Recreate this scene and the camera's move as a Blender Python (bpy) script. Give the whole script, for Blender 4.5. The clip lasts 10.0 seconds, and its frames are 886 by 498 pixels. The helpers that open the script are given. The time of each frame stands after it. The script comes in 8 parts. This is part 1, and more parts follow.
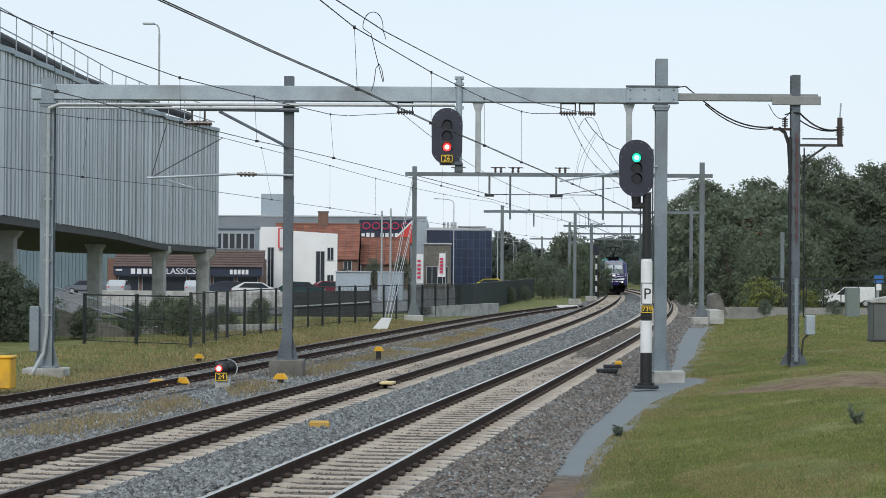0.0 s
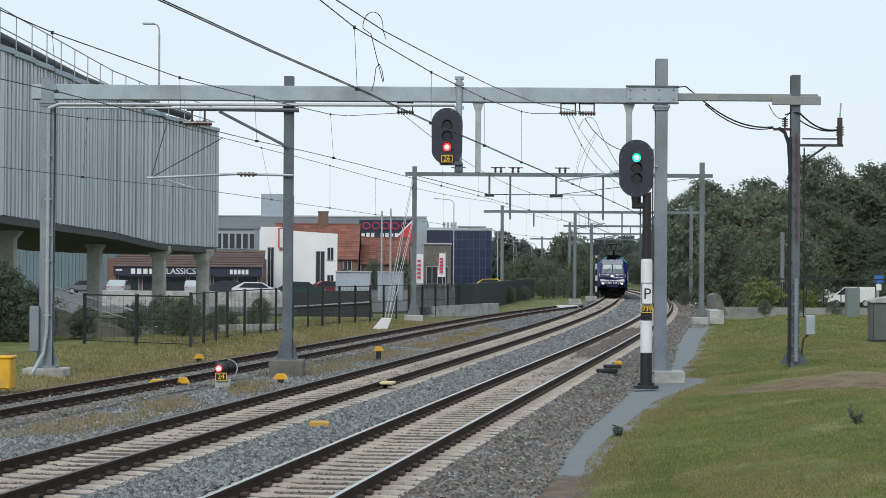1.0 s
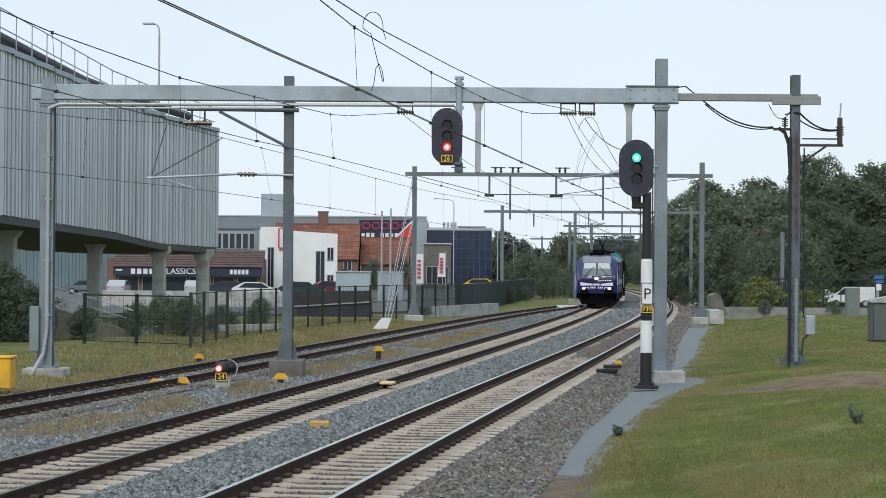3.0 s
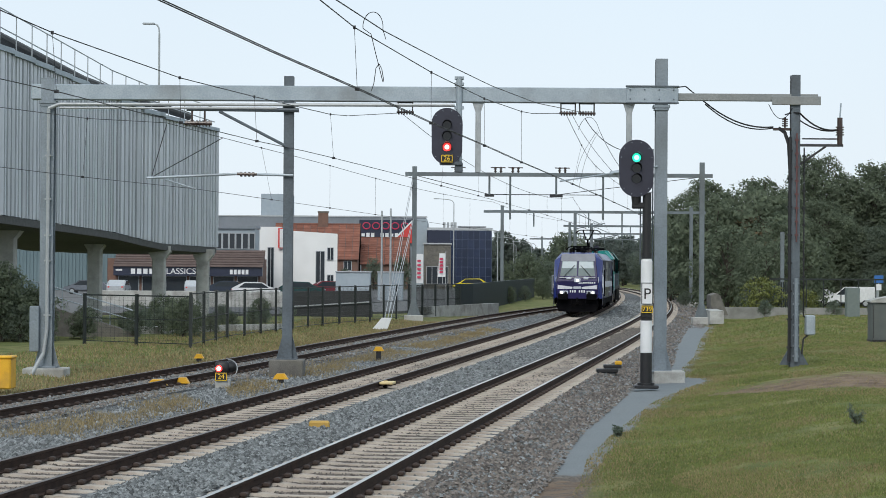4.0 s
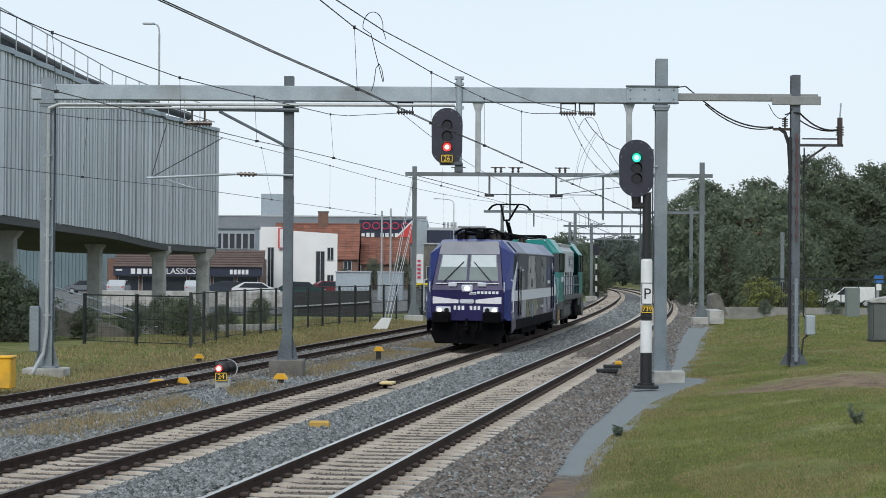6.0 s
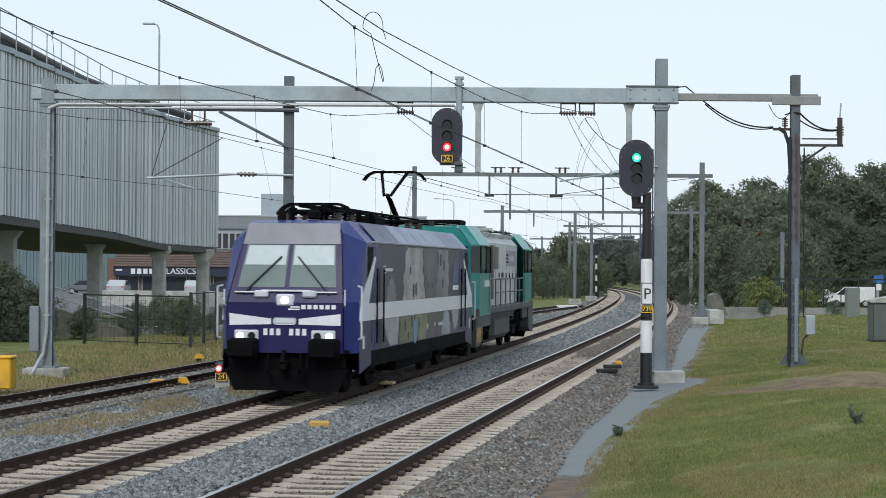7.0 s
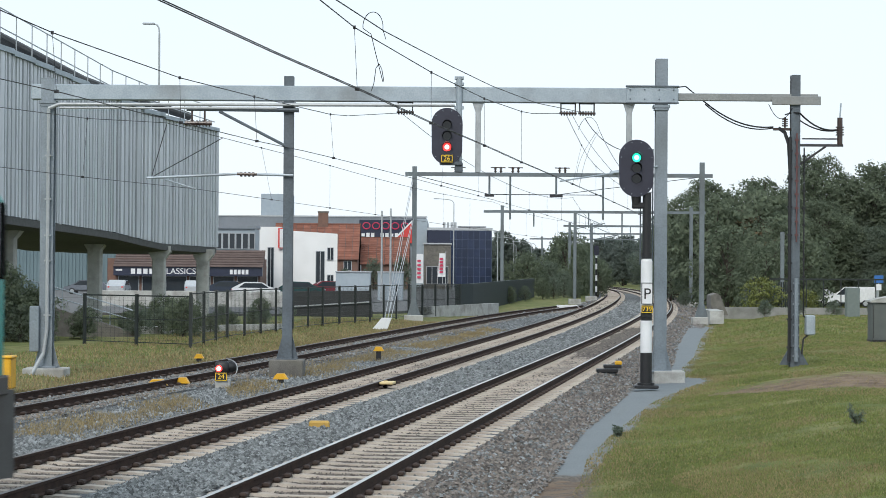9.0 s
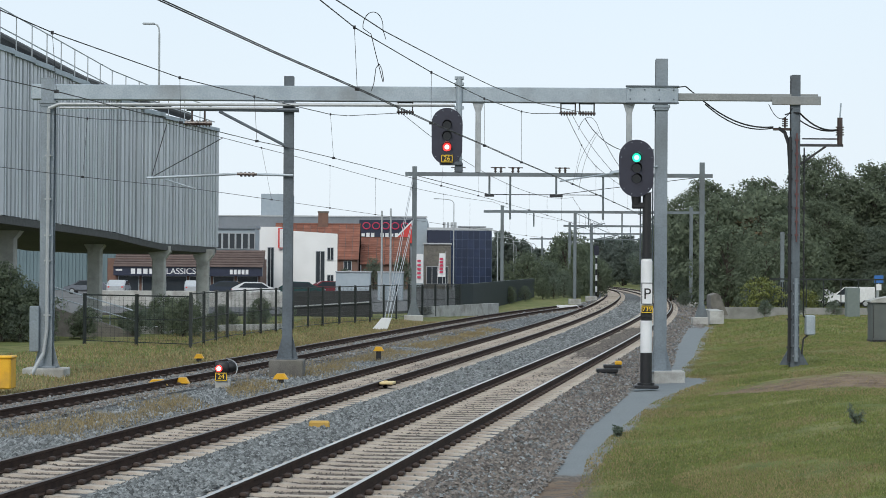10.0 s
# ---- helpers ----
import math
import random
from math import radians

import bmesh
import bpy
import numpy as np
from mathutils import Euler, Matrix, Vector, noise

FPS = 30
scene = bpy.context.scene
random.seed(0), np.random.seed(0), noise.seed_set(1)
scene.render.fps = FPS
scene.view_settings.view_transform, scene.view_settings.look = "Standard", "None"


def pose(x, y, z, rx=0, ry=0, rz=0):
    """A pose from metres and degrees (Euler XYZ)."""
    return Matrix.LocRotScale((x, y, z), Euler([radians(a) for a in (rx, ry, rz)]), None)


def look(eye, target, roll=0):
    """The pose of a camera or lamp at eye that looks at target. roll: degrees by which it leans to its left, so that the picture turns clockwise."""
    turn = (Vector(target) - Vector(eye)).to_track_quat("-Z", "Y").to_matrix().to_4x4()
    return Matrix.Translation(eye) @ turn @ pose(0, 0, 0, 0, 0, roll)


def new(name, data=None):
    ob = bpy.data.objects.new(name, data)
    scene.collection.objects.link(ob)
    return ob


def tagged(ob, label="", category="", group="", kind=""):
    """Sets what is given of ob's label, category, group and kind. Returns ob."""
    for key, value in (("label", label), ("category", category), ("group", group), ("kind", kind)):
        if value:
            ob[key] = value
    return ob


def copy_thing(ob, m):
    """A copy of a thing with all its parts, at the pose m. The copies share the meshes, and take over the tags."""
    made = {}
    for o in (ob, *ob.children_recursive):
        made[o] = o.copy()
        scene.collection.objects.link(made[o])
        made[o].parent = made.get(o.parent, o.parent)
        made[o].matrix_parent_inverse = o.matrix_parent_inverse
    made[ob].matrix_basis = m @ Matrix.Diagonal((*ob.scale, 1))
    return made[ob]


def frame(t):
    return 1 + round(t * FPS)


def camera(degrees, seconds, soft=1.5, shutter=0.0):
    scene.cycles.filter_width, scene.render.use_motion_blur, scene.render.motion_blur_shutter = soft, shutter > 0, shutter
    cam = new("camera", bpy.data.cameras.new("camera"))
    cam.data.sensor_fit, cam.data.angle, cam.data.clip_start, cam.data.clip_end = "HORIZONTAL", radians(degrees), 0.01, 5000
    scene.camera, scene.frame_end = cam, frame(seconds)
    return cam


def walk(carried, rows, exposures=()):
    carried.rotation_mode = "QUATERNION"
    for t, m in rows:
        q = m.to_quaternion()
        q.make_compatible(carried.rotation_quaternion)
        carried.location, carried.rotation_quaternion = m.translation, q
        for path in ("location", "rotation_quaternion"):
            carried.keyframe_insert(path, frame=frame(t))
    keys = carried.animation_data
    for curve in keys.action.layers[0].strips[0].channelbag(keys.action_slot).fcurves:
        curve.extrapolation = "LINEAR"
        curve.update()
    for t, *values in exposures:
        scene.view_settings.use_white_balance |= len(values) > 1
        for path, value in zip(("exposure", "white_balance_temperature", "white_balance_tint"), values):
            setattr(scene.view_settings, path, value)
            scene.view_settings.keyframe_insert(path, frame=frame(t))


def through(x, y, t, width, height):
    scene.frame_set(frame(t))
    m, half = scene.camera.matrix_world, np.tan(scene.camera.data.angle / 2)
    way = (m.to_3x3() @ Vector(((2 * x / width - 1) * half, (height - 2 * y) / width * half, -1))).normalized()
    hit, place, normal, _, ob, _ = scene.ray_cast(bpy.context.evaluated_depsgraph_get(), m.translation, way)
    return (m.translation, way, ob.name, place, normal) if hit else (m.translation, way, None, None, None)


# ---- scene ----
SECONDS = 10.0
cam = camera(25.23, SECONDS, soft=0.85, shutter=0.15)
EYE = (0.0, 0.0, 2.769)
CAM_POSE = look(EYE, (0.0, 100.0, 2.769 + 100 * 0.00965), roll=0.392)
walk(cam, [(0.0, CAM_POSE), (SECONDS, CAM_POSE)],
     exposures=[(0.0, 0.20), (6.4, 0.20), (7.5, 0.32), (8.4, 0.44), (9.0, 0.42), (10.0, 0.22)])

# ---- world and light: high overcast, soft sun from behind the camera's left ----
world = bpy.data.worlds.new("overcast_sky")
scene.world = world
world.use_nodes = True
wn, wl = world.node_tree.nodes, world.node_tree.links
sky = wn.new("ShaderNodeTexSky")
sky.sky_type = "NISHITA"
sky.sun_disc = False
sky.sun_elevation, sky.sun_rotation = radians(48), radians(200)
sky.dust_density, sky.air_density = 4.0, 1.0
sky_gain = wn.new("ShaderNodeVectorMath")
sky_gain.operation = "SCALE"
sky_gain.inputs["Scale"].default_value = 0.10
wl.new(sky.outputs[0], sky_gain.inputs[0])
wcoord = wn.new("ShaderNodeTexCoord")
wsep = wn.new("ShaderNodeSeparateXYZ")
wl.new(wcoord.outputs["Generated"], wsep.inputs[0])
wramp = wn.new("ShaderNodeValToRGB")
wramp.color_ramp.elements[0].position, wramp.color_ramp.elements[0].color = 0.0, (0.785, 0.865, 0.925, 1)
wramp.color_ramp.elements[1].position, wramp.color_ramp.elements[1].color = 0.22, (0.67, 0.795, 0.905, 1)
cloud = wn.new("ShaderNodeTexNoise")
cloud.inputs["Scale"].default_value, cloud.inputs["Detail"].default_value = 2.5, 3
wl.new(wcoord.outputs["Generated"], cloud.inputs["Vector"])
wl.new(wsep.outputs["Z"], wramp.inputs[0])
wmix = wn.new("ShaderNodeMix")
wmix.data_type = "RGBA"
wmix.inputs["Factor"].default_value = 0.90
wl.new(sky_gain.outputs[0], wmix.inputs["A"])
wl.new(wramp.outputs[0], wmix.inputs["B"])
wvar = wn.new("ShaderNodeMapRange")
wvar.inputs["To Min"].default_value, wvar.inputs["To Max"].default_value = 0.93, 1.07
wl.new(cloud.outputs["Fac"], wvar.inputs["Value"])
wl.new(wmix.outputs["Result"], wn["Background"].inputs["Color"])
wl.new(wvar.outputs["Result"], wn["Background"].inputs["Strength"])

sun = new("sun", bpy.data.lights.new("sun", "SUN"))
sun.data.energy, sun.data.angle, sun.data.color = 1.5, radians(25), (1.0, 0.96, 0.90)
sun.matrix_world = look((-20, -40, 60), (0, 30, 0))

# ---- materials ----
def mat(name, a, b=None, rough=0.6, metal=0.0, scale=6.0, fine=60.0, bump=0.15, dist=0.01, spread=0.0, space="Object", emit=None, spec=0.5, dirt=None, dirt_amount=0.0, stretch=(1, 1, 1)):
    """Two-scale noise between colours a and b, fine bump, random spread per object, optional dirt patches."""
    m = bpy.data.materials.new(name)
    m.use_nodes = True
    n, l = m.node_tree.nodes, m.node_tree.links
    bs = n["Principled BSDF"]
    bs.inputs["Roughness"].default_value, bs.inputs["Metallic"].default_value = rough, metal
    bs.inputs["Specular IOR Level"].default_value = spec
    if b is None:
        b = tuple(c * 0.82 for c in a)
    co = n.new("ShaderNodeTexCoord")
    mp = n.new("ShaderNodeMapping")
    mp.inputs["Scale"].default_value = stretch
    l.new(co.outputs[space], mp.inputs["Vector"])
    n1, n2 = n.new("ShaderNodeTexNoise"), n.new("ShaderNodeTexNoise")
    n1.inputs["Scale"].default_value, n1.inputs["Detail"].default_value = scale, 4
    n2.inputs["Scale"].default_value, n2.inputs["Detail"].default_value = fine, 3
    l.new(mp.outputs[0], n1.inputs["Vector"])
    l.new(mp.outputs[0], n2.inputs["Vector"])
    mx = n.new("ShaderNodeMath")
    mx.operation = "MULTIPLY_ADD"
    mx.inputs[1].default_value = 0.45
    l.new(n2.outputs["Fac"], mx.inputs[0])
    half = n.new("ShaderNodeMath")
    half.operation = "MULTIPLY"
    half.inputs[1].default_value = 0.55
    l.new(n1.outputs["Fac"], half.inputs[0])
    l.new(half.outputs[0], mx.inputs[2])
    rp = n.new("ShaderNodeValToRGB")
    rp.color_ramp.elements[0].position, rp.color_ramp.elements[0].color = 0.36, (*b, 1)
    rp.color_ramp.elements[1].position, rp.color_ramp.elements[1].color = 0.64, (*a, 1)
    l.new(mx.outputs[0], rp.inputs[0])
    col = rp.outputs[0]
    if dirt:
        n3 = n.new("ShaderNodeTexNoise")
        n3.inputs["Scale"].default_value, n3.inputs["Detail"].default_value = scale * 0.37, 6
        l.new(mp.outputs[0], n3.inputs["Vector"])
        dr = n.new("ShaderNodeMapRange")
        dr.inputs["From Min"].default_value, dr.inputs["From Max"].default_value = 0.5, 0.68
        dr.inputs["To Max"].default_value = dirt_amount
        l.new(n3.outputs["Fac"], dr.inputs["Value"])
        dm = n.new("ShaderNodeMix")
        dm.data_type = "RGBA"
        dm.inputs["B"].default_value = (*dirt, 1)
        l.new(dr.outputs["Result"], dm.inputs["Factor"])
        l.new(col, dm.inputs["A"])
        col = dm.outputs["Result"]
    if spread:
        oi = n.new("ShaderNodeObjectInfo")
        ge = n.new("ShaderNodeNewGeometry")
        ad = n.new("ShaderNodeMath")
        ad.operation = "ADD"
        l.new(oi.outputs["Random"], ad.inputs[0])
        l.new(ge.outputs["Random Per Island"], ad.inputs[1])
        fr = n.new("ShaderNodeMath")
        fr.operation = "FRACT"
        l.new(ad.outputs[0], fr.inputs[0])
        mr = n.new("ShaderNodeMapRange")
        mr.inputs["To Min"].default_value, mr.inputs["To Max"].default_value = 1 - spread, 1 + spread
        l.new(fr.outputs[0], mr.inputs["Value"])
        hs = n.new("ShaderNodeHueSaturation")
        l.new(mr.outputs["Result"], hs.inputs["Value"])
        l.new(col, hs.inputs["Color"])
        col = hs.outputs["Color"]
    l.new(col, bs.inputs["Base Color"])
    if bump:
        bp = n.new("ShaderNodeBump")
        bp.inputs["Strength"].default_value, bp.inputs["Distance"].default_value = bump, dist
        l.new(n2.outputs["Fac"], bp.inputs["Height"])
        l.new(bp.outputs[0], bs.inputs["Normal"])
    if emit:
        bs.inputs["Emission Color"].default_value = (*emit[:3], 1)
        bs.inputs["Emission Strength"].default_value = emit[3]
    return m


def glass_mat(name, tint, rough=0.04):
    m = mat(name, tint, rough=rough, bump=0, scale=0.4, fine=1.5, spec=0.3)
    return m


M_GALV = mat("galvanised_steel", (0.40, 0.45, 0.49), (0.28, 0.33, 0.37), rough=0.55, metal=0.35, scale=1.5, fine=25, dirt=(0.14, 0.14, 0.13), dirt_amount=0.5, bump=0.08)
M_GALV_POST = mat("aged_galvanised_post", (0.25, 0.29, 0.325), (0.17, 0.20, 0.225), rough=0.55, metal=0.3, scale=1.2, fine=20, dirt=(0.12, 0.13, 0.13), dirt_amount=0.5, bump=0.08)
M_GALV_DARK = mat("weathered_steel", (0.125, 0.15, 0.172), (0.08, 0.095, 0.11), rough=0.6, metal=0.3, scale=1.2, fine=20, dirt=(0.085, 0.08, 0.078), dirt_amount=0.4)
M_GALV_AGED = mat("far_steel", (0.17, 0.20, 0.215), (0.12, 0.14, 0.15), rough=0.6, metal=0.3, scale=1.2, fine=20, dirt=(0.10, 0.095, 0.09), dirt_amount=0.4)
M_EXTENSION = mat("dusty_galvanised_beam", (0.30, 0.31, 0.30), (0.21, 0.22, 0.22), rough=0.6, metal=0.25, scale=1.5, fine=22, dirt=(0.15, 0.13, 0.11), dirt_amount=0.5)
M_PIPE = mat("pale_conduit", (0.40, 0.42, 0.43), (0.30, 0.32, 0.33), rough=0.45, metal=0.2)
M_CONC = mat("concrete", (0.46, 0.46, 0.44), (0.32, 0.32, 0.30), rough=0.9, scale=3, fine=40, dirt=(0.15, 0.14, 0.12), dirt_amount=0.6, bump=0.3)
M_CONC_GREY = mat("dull_concrete", (0.30, 0.30, 0.285), (0.20, 0.20, 0.19), rough=0.9, scale=2, fine=30, dirt=(0.10, 0.10, 0.08), dirt_amount=0.6, bump=0.3)
M_CONC_DARK = mat("weathered_concrete", (0.17, 0.16, 0.145), (0.09, 0.085, 0.075), rough=0.95, scale=3, fine=40, dirt=(0.20, 0.19, 0.15), dirt_amount=0.5, bump=0.4)
M_SLEEPER = mat("sleeper_concrete", (0.47, 0.42, 0.36), (0.33, 0.285, 0.24), rough=0.9, scale=4, fine=50, spread=0.10, dirt=(0.24, 0.18, 0.14), dirt_amount=0.4, bump=0.3)
M_SLEEPER_OLD = mat("weathered_sleeper", (0.25, 0.22, 0.19), (0.15, 0.125, 0.105), rough=0.95, scale=4, fine=50, spread=0.2, bump=0.3)
M_RAIL_SIDE = mat("rusty_rail_web", (0.060, 0.036, 0.027), (0.030, 0.020, 0.017), rough=0.9, scale=5, fine=60, bump=0.2, spec=0.2)
M_RAIL_TOP = mat("worn_rail_head", (0.56, 0.54, 0.52), (0.38, 0.365, 0.35), rough=0.28, metal=0.9, scale=3, fine=30, bump=0.03)
M_RAIL_TOP_DULL = mat("dull_rail_head", (0.16, 0.14, 0.13), (0.09, 0.075, 0.07), rough=0.5, metal=0.5, scale=3, fine=30, bump=0.05)
M_CLIP = mat("rail_clip_steel", (0.055, 0.035, 0.027), (0.03, 0.02, 0.016), rough=0.85)
M_STONE = mat("ballast_stone", (0.215, 0.226, 0.226), (0.085, 0.092, 0.093), rough=0.95, scale=7, fine=45, bump=0.3, spread=0.62)
M_STONE_BROWN = mat("dusty_ballast_stone", (0.185, 0.158, 0.136), (0.080, 0.068, 0.060), rough=0.95, scale=7, fine=45, bump=0.3, spread=0.6)
M_GRASS = mat("grass_blade", (0.170, 0.200, 0.052), (0.098, 0.122, 0.032), rough=0.8, scale=0.5, fine=4, spread=0.35, bump=0)
M_GRASS_DRY = mat("dry_grass_blade", (0.30, 0.235, 0.118), (0.185, 0.145, 0.075), rough=0.9, scale=0.6, spread=0.3, bump=0)
def ground_mat():
    """Ballast bed, path, lawn and bare soil, blended with ragged edges by their cover."""
    m = bpy.data.materials.new("ground_covers")
    m.use_nodes = True
    n, l = m.node_tree.nodes, m.node_tree.links
    bs = n["Principled BSDF"]
    bs.inputs["Roughness"].default_value = 0.96
    bs.inputs["Specular IOR Level"].default_value = 0.25
    co = n.new("ShaderNodeTexCoord")

    def noise_of(scale, detail=4):
        t = n.new("ShaderNodeTexNoise")
        t.inputs["Scale"].default_value, t.inputs["Detail"].default_value = scale, detail
        l.new(co.outputs["Object"], t.inputs["Vector"])
        return t.outputs["Fac"]

    def ramp(fac, *stops):
        r = n.new("ShaderNodeValToRGB")
        while len(r.color_ramp.elements) < len(stops):
            r.color_ramp.elements.new(0.5)
        for e, (p, c) in zip(r.color_ramp.elements, stops):
            e.position, e.color = p, (*c, 1)
        l.new(fac, r.inputs[0])
        return r.outputs[0]

    def blend(fac, a, b):
        x = n.new("ShaderNodeMix")
        x.data_type = "RGBA"
        l.new(fac, x.inputs["Factor"])
        l.new(a, x.inputs["A"])
        l.new(b, x.inputs["B"])
        return x.outputs["Result"]

    def cover(name, ragged):
        """The share of a cover, its edge broken up by noise."""
        at = n.new("ShaderNodeAttribute")
        at.attribute_name = name
        ad = n.new("ShaderNodeMath")
        ad.operation = "MULTIPLY_ADD"
        ad.inputs[1].default_value, ad.inputs[2].default_value = ragged, -ragged / 2
        l.new(rough_noise, ad.inputs[0])
        sm = n.new("ShaderNodeMath")
        l.new(at.outputs["Fac"], sm.inputs[0])
        l.new(ad.outputs[0], sm.inputs[1])
        mr = n.new("ShaderNodeMapRange")
        mr.interpolation_type = "SMOOTHSTEP"
        mr.inputs["From Min"].default_value, mr.inputs["From Max"].default_value = 0.32, 0.68
        l.new(sm.outputs[0], mr.inputs["Value"])
        return mr.outputs["Result"]

    rough_noise = noise_of(3.5, 6)
    big, mid, fine, grit = noise_of(0.35), noise_of(1.6, 5), noise_of(22), noise_of(60, 3)
    stone = ramp(fine, (0.35, (0.045, 0.048, 0.052)), (0.65, (0.16, 0.165, 0.17)))
    brown = ramp(fine, (0.35, (0.055, 0.045, 0.038)), (0.65, (0.165, 0.138, 0.115)))
    way = blend(mid, ramp(grit, (0.3, (0.13, 0.148, 0.158)), (0.7, (0.185, 0.205, 0.215))), ramp(grit, (0.3, (0.165, 0.18, 0.185)), (0.7, (0.215, 0.235, 0.24))))
    lawn = blend(ramp(big, (0.42, (0, 0, 0)), (0.62, (1, 1, 1))), ramp(mid, (0.35, (0.080, 0.098, 0.028)), (0.65, (0.135, 0.158, 0.046))), ramp(mid, (0.35, (0.12, 0.125, 0.045)), (0.65, (0.21, 0.195, 0.085))))
    soil = ramp(mid, (0.35, (0.11, 0.075, 0.052)), (0.65, (0.20, 0.145, 0.098)))
    col = blend(cover("dust_cover", 0.7), stone, brown)
    col = blend(cover("grass_cover", 0.9), col, lawn)
    col = blend(cover("path_cover", 0.7), col, way)
    col = blend(cover("soil_cover", 1.7), col, soil)
    l.new(col, bs.inputs["Base Color"])
    bp = n.new("ShaderNodeBump")
    bp.inputs["Strength"].default_value, bp.inputs["Distance"].default_value = 0.6, 0.03
    l.new(fine, bp.inputs["Height"])
    l.new(bp.outputs[0], bs.inputs["Normal"])
    return m


M_GROUND = ground_mat()
M_ASPHALT = mat("asphalt", (0.12, 0.12, 0.12), (0.08, 0.08, 0.08), rough=0.95, scale=2, fine=50)
M_YELLOW = mat("signal_yellow_paint", (0.76, 0.42, 0.02), (0.62, 0.32, 0.015), rough=0.5, scale=4, dirt=(0.25, 0.15, 0.05), dirt_amount=0.5)
M_PALE_YELLOW = mat("faded_yellow_plastic", (0.72, 0.58, 0.30), (0.60, 0.46, 0.22), rough=0.6, dirt=(0.3, 0.22, 0.12), dirt_amount=0.5)
M_BLACK = mat("black_paint", (0.014, 0.014, 0.016), (0.008, 0.008, 0.009), rough=0.5)
M_SIGNAL_BLACK = mat("signal_black", (0.028, 0.029, 0.048), (0.018, 0.018, 0.032), rough=0.55, scale=3)
M_WHITE = mat("white_paint", (0.74, 0.75, 0.76), (0.62, 0.63, 0.64), rough=0.5, scale=2, dirt=(0.40, 0.39, 0.36), dirt_amount=0.35)
M_RED_LIGHT = mat("red_lamp", (0.8, 0.05, 0.03), emit=(1.0, 0.04, 0.04, 1.6), bump=0)
M_RED_CORE = mat("red_lamp_core", (0.9, 0.5, 0.5), emit=(1.0, 0.55, 0.52, 2.5), bump=0)
M_GREEN_LIGHT = mat("green_lamp", (0.05, 0.8, 0.5), emit=(0.02, 0.62, 0.42, 1.2), bump=0)
M_GREEN_CORE = mat("green_lamp_core", (0.5, 0.9, 0.8), emit=(0.40, 1.0, 0.88, 1.6), bump=0)
M_WIRE = mat("dark_copper_wire", (0.045, 0.045, 0.05), (0.03, 0.03, 0.033), rough=0.6, metal=0.4, bump=0)
M_INSUL = mat("brown_insulator", (0.055, 0.035, 0.03), (0.04, 0.025, 0.02), rough=0.25, bump=0)
M_FENCE = mat("green_black_fence", (0.012, 0.018, 0.017), (0.008, 0.012, 0.011), rough=0.5)
M_HEADLIGHT = mat("headlight_lens", (0.9, 0.9, 0.85), emit=(1.0, 0.93, 0.78, 3.0), bump=0)


# ---- geometry helpers ----
def bm_box(bm, c, s, rot=None, bevel=0.0):
    """A box of size s at centre c, turned by rot (Matrix), with optional bevel."""
    r = bmesh.ops.create_cube(bm, size=1.0)
    vs = r["verts"]
    m = Matrix.Translation(c) @ (rot.to_4x4() if rot else Matrix.Identity(4)) @ Matrix.Diagonal((*s, 1))
    bmesh.ops.transform(bm, matrix=m, verts=vs)
    if bevel:
        es = list({e for v in vs for e in v.link_edges})
        bmesh.ops.bevel(bm, geom=es, offset=bevel, segments=1, affect="EDGES", profile=0.7)
    return bm


def bm_cyl(bm, p, q, r, r2=None, n=10, caps=True):
    """A cylinder or cone from p to q."""
    p, q = Vector(p), Vector(q)
    d = q - p
    m = Matrix.Translation((p + q) / 2) @ d.to_track_quat("Z", "Y").to_matrix().to_4x4()
    bmesh.ops.create_cone(bm, cap_ends=caps, segments=n, radius1=r, radius2=r if r2 is None else r2, depth=d.length, matrix=m)
    return bm


def bm_sph(bm, c, r, n=10, sq=(1, 1, 1)):
    bmesh.ops.create_uvsphere(bm, u_segments=n, v_segments=max(5, n // 2 + 1), radius=1, matrix=Matrix.Translation(c) @ Matrix.Diagonal((r * sq[0], r * sq[1], r * sq[2], 1)))
    return bm


def bm_prism(bm, pts, axis, a, b):
    """A polygon of 2D points drawn out along an axis from a to b. x: pts are (y, z); y: (x, z); z: (x, y)."""
    def at(u, v, w):
        return {"x": (w, u, v), "y": (u, w, v), "z": (u, v, w)}[axis]
    lo = [bm.verts.new(at(u, v, a)) for u, v in pts]
    hi = [bm.verts.new(at(u, v, b)) for u, v in pts]
    n = len(pts)
    bm.faces.new(lo)
    bm.faces.new(hi[::-1])
    for i in range(n):
        bm.faces.new((lo[i], hi[i], hi[(i + 1) % n], lo[(i + 1) % n]))
    return bm


def bm_quad(bm, *pts):
    bm.faces.new([bm.verts.new(p) for p in pts])
    return bm


def finish(bm, name, smooth=False):
    bmesh.ops.recalc_face_normals(bm, faces=bm.faces[:])
    me = bpy.data.meshes.new(name)
    bm.to_mesh(me)
    bm.free()
    if smooth:
        for f in me.polygons:
            f.use_smooth = True
    return me


def part(name, bm, material, parent, label="", smooth=False, at=None):
    me = finish(bm, name, smooth)
    for m in material if isinstance(material, (list, tuple)) else [material]:
        me.materials.append(m)
    ob = new(name, me)
    ob.parent = parent
    if at is not None:
        ob.matrix_basis = at
    if label:
        tagged(ob, label)
    return ob


def share(name, me, parent, m):
    """One more object on a mesh that others use."""
    ob = new(name, me)
    ob.parent = parent
    ob.matrix_basis = m
    return ob


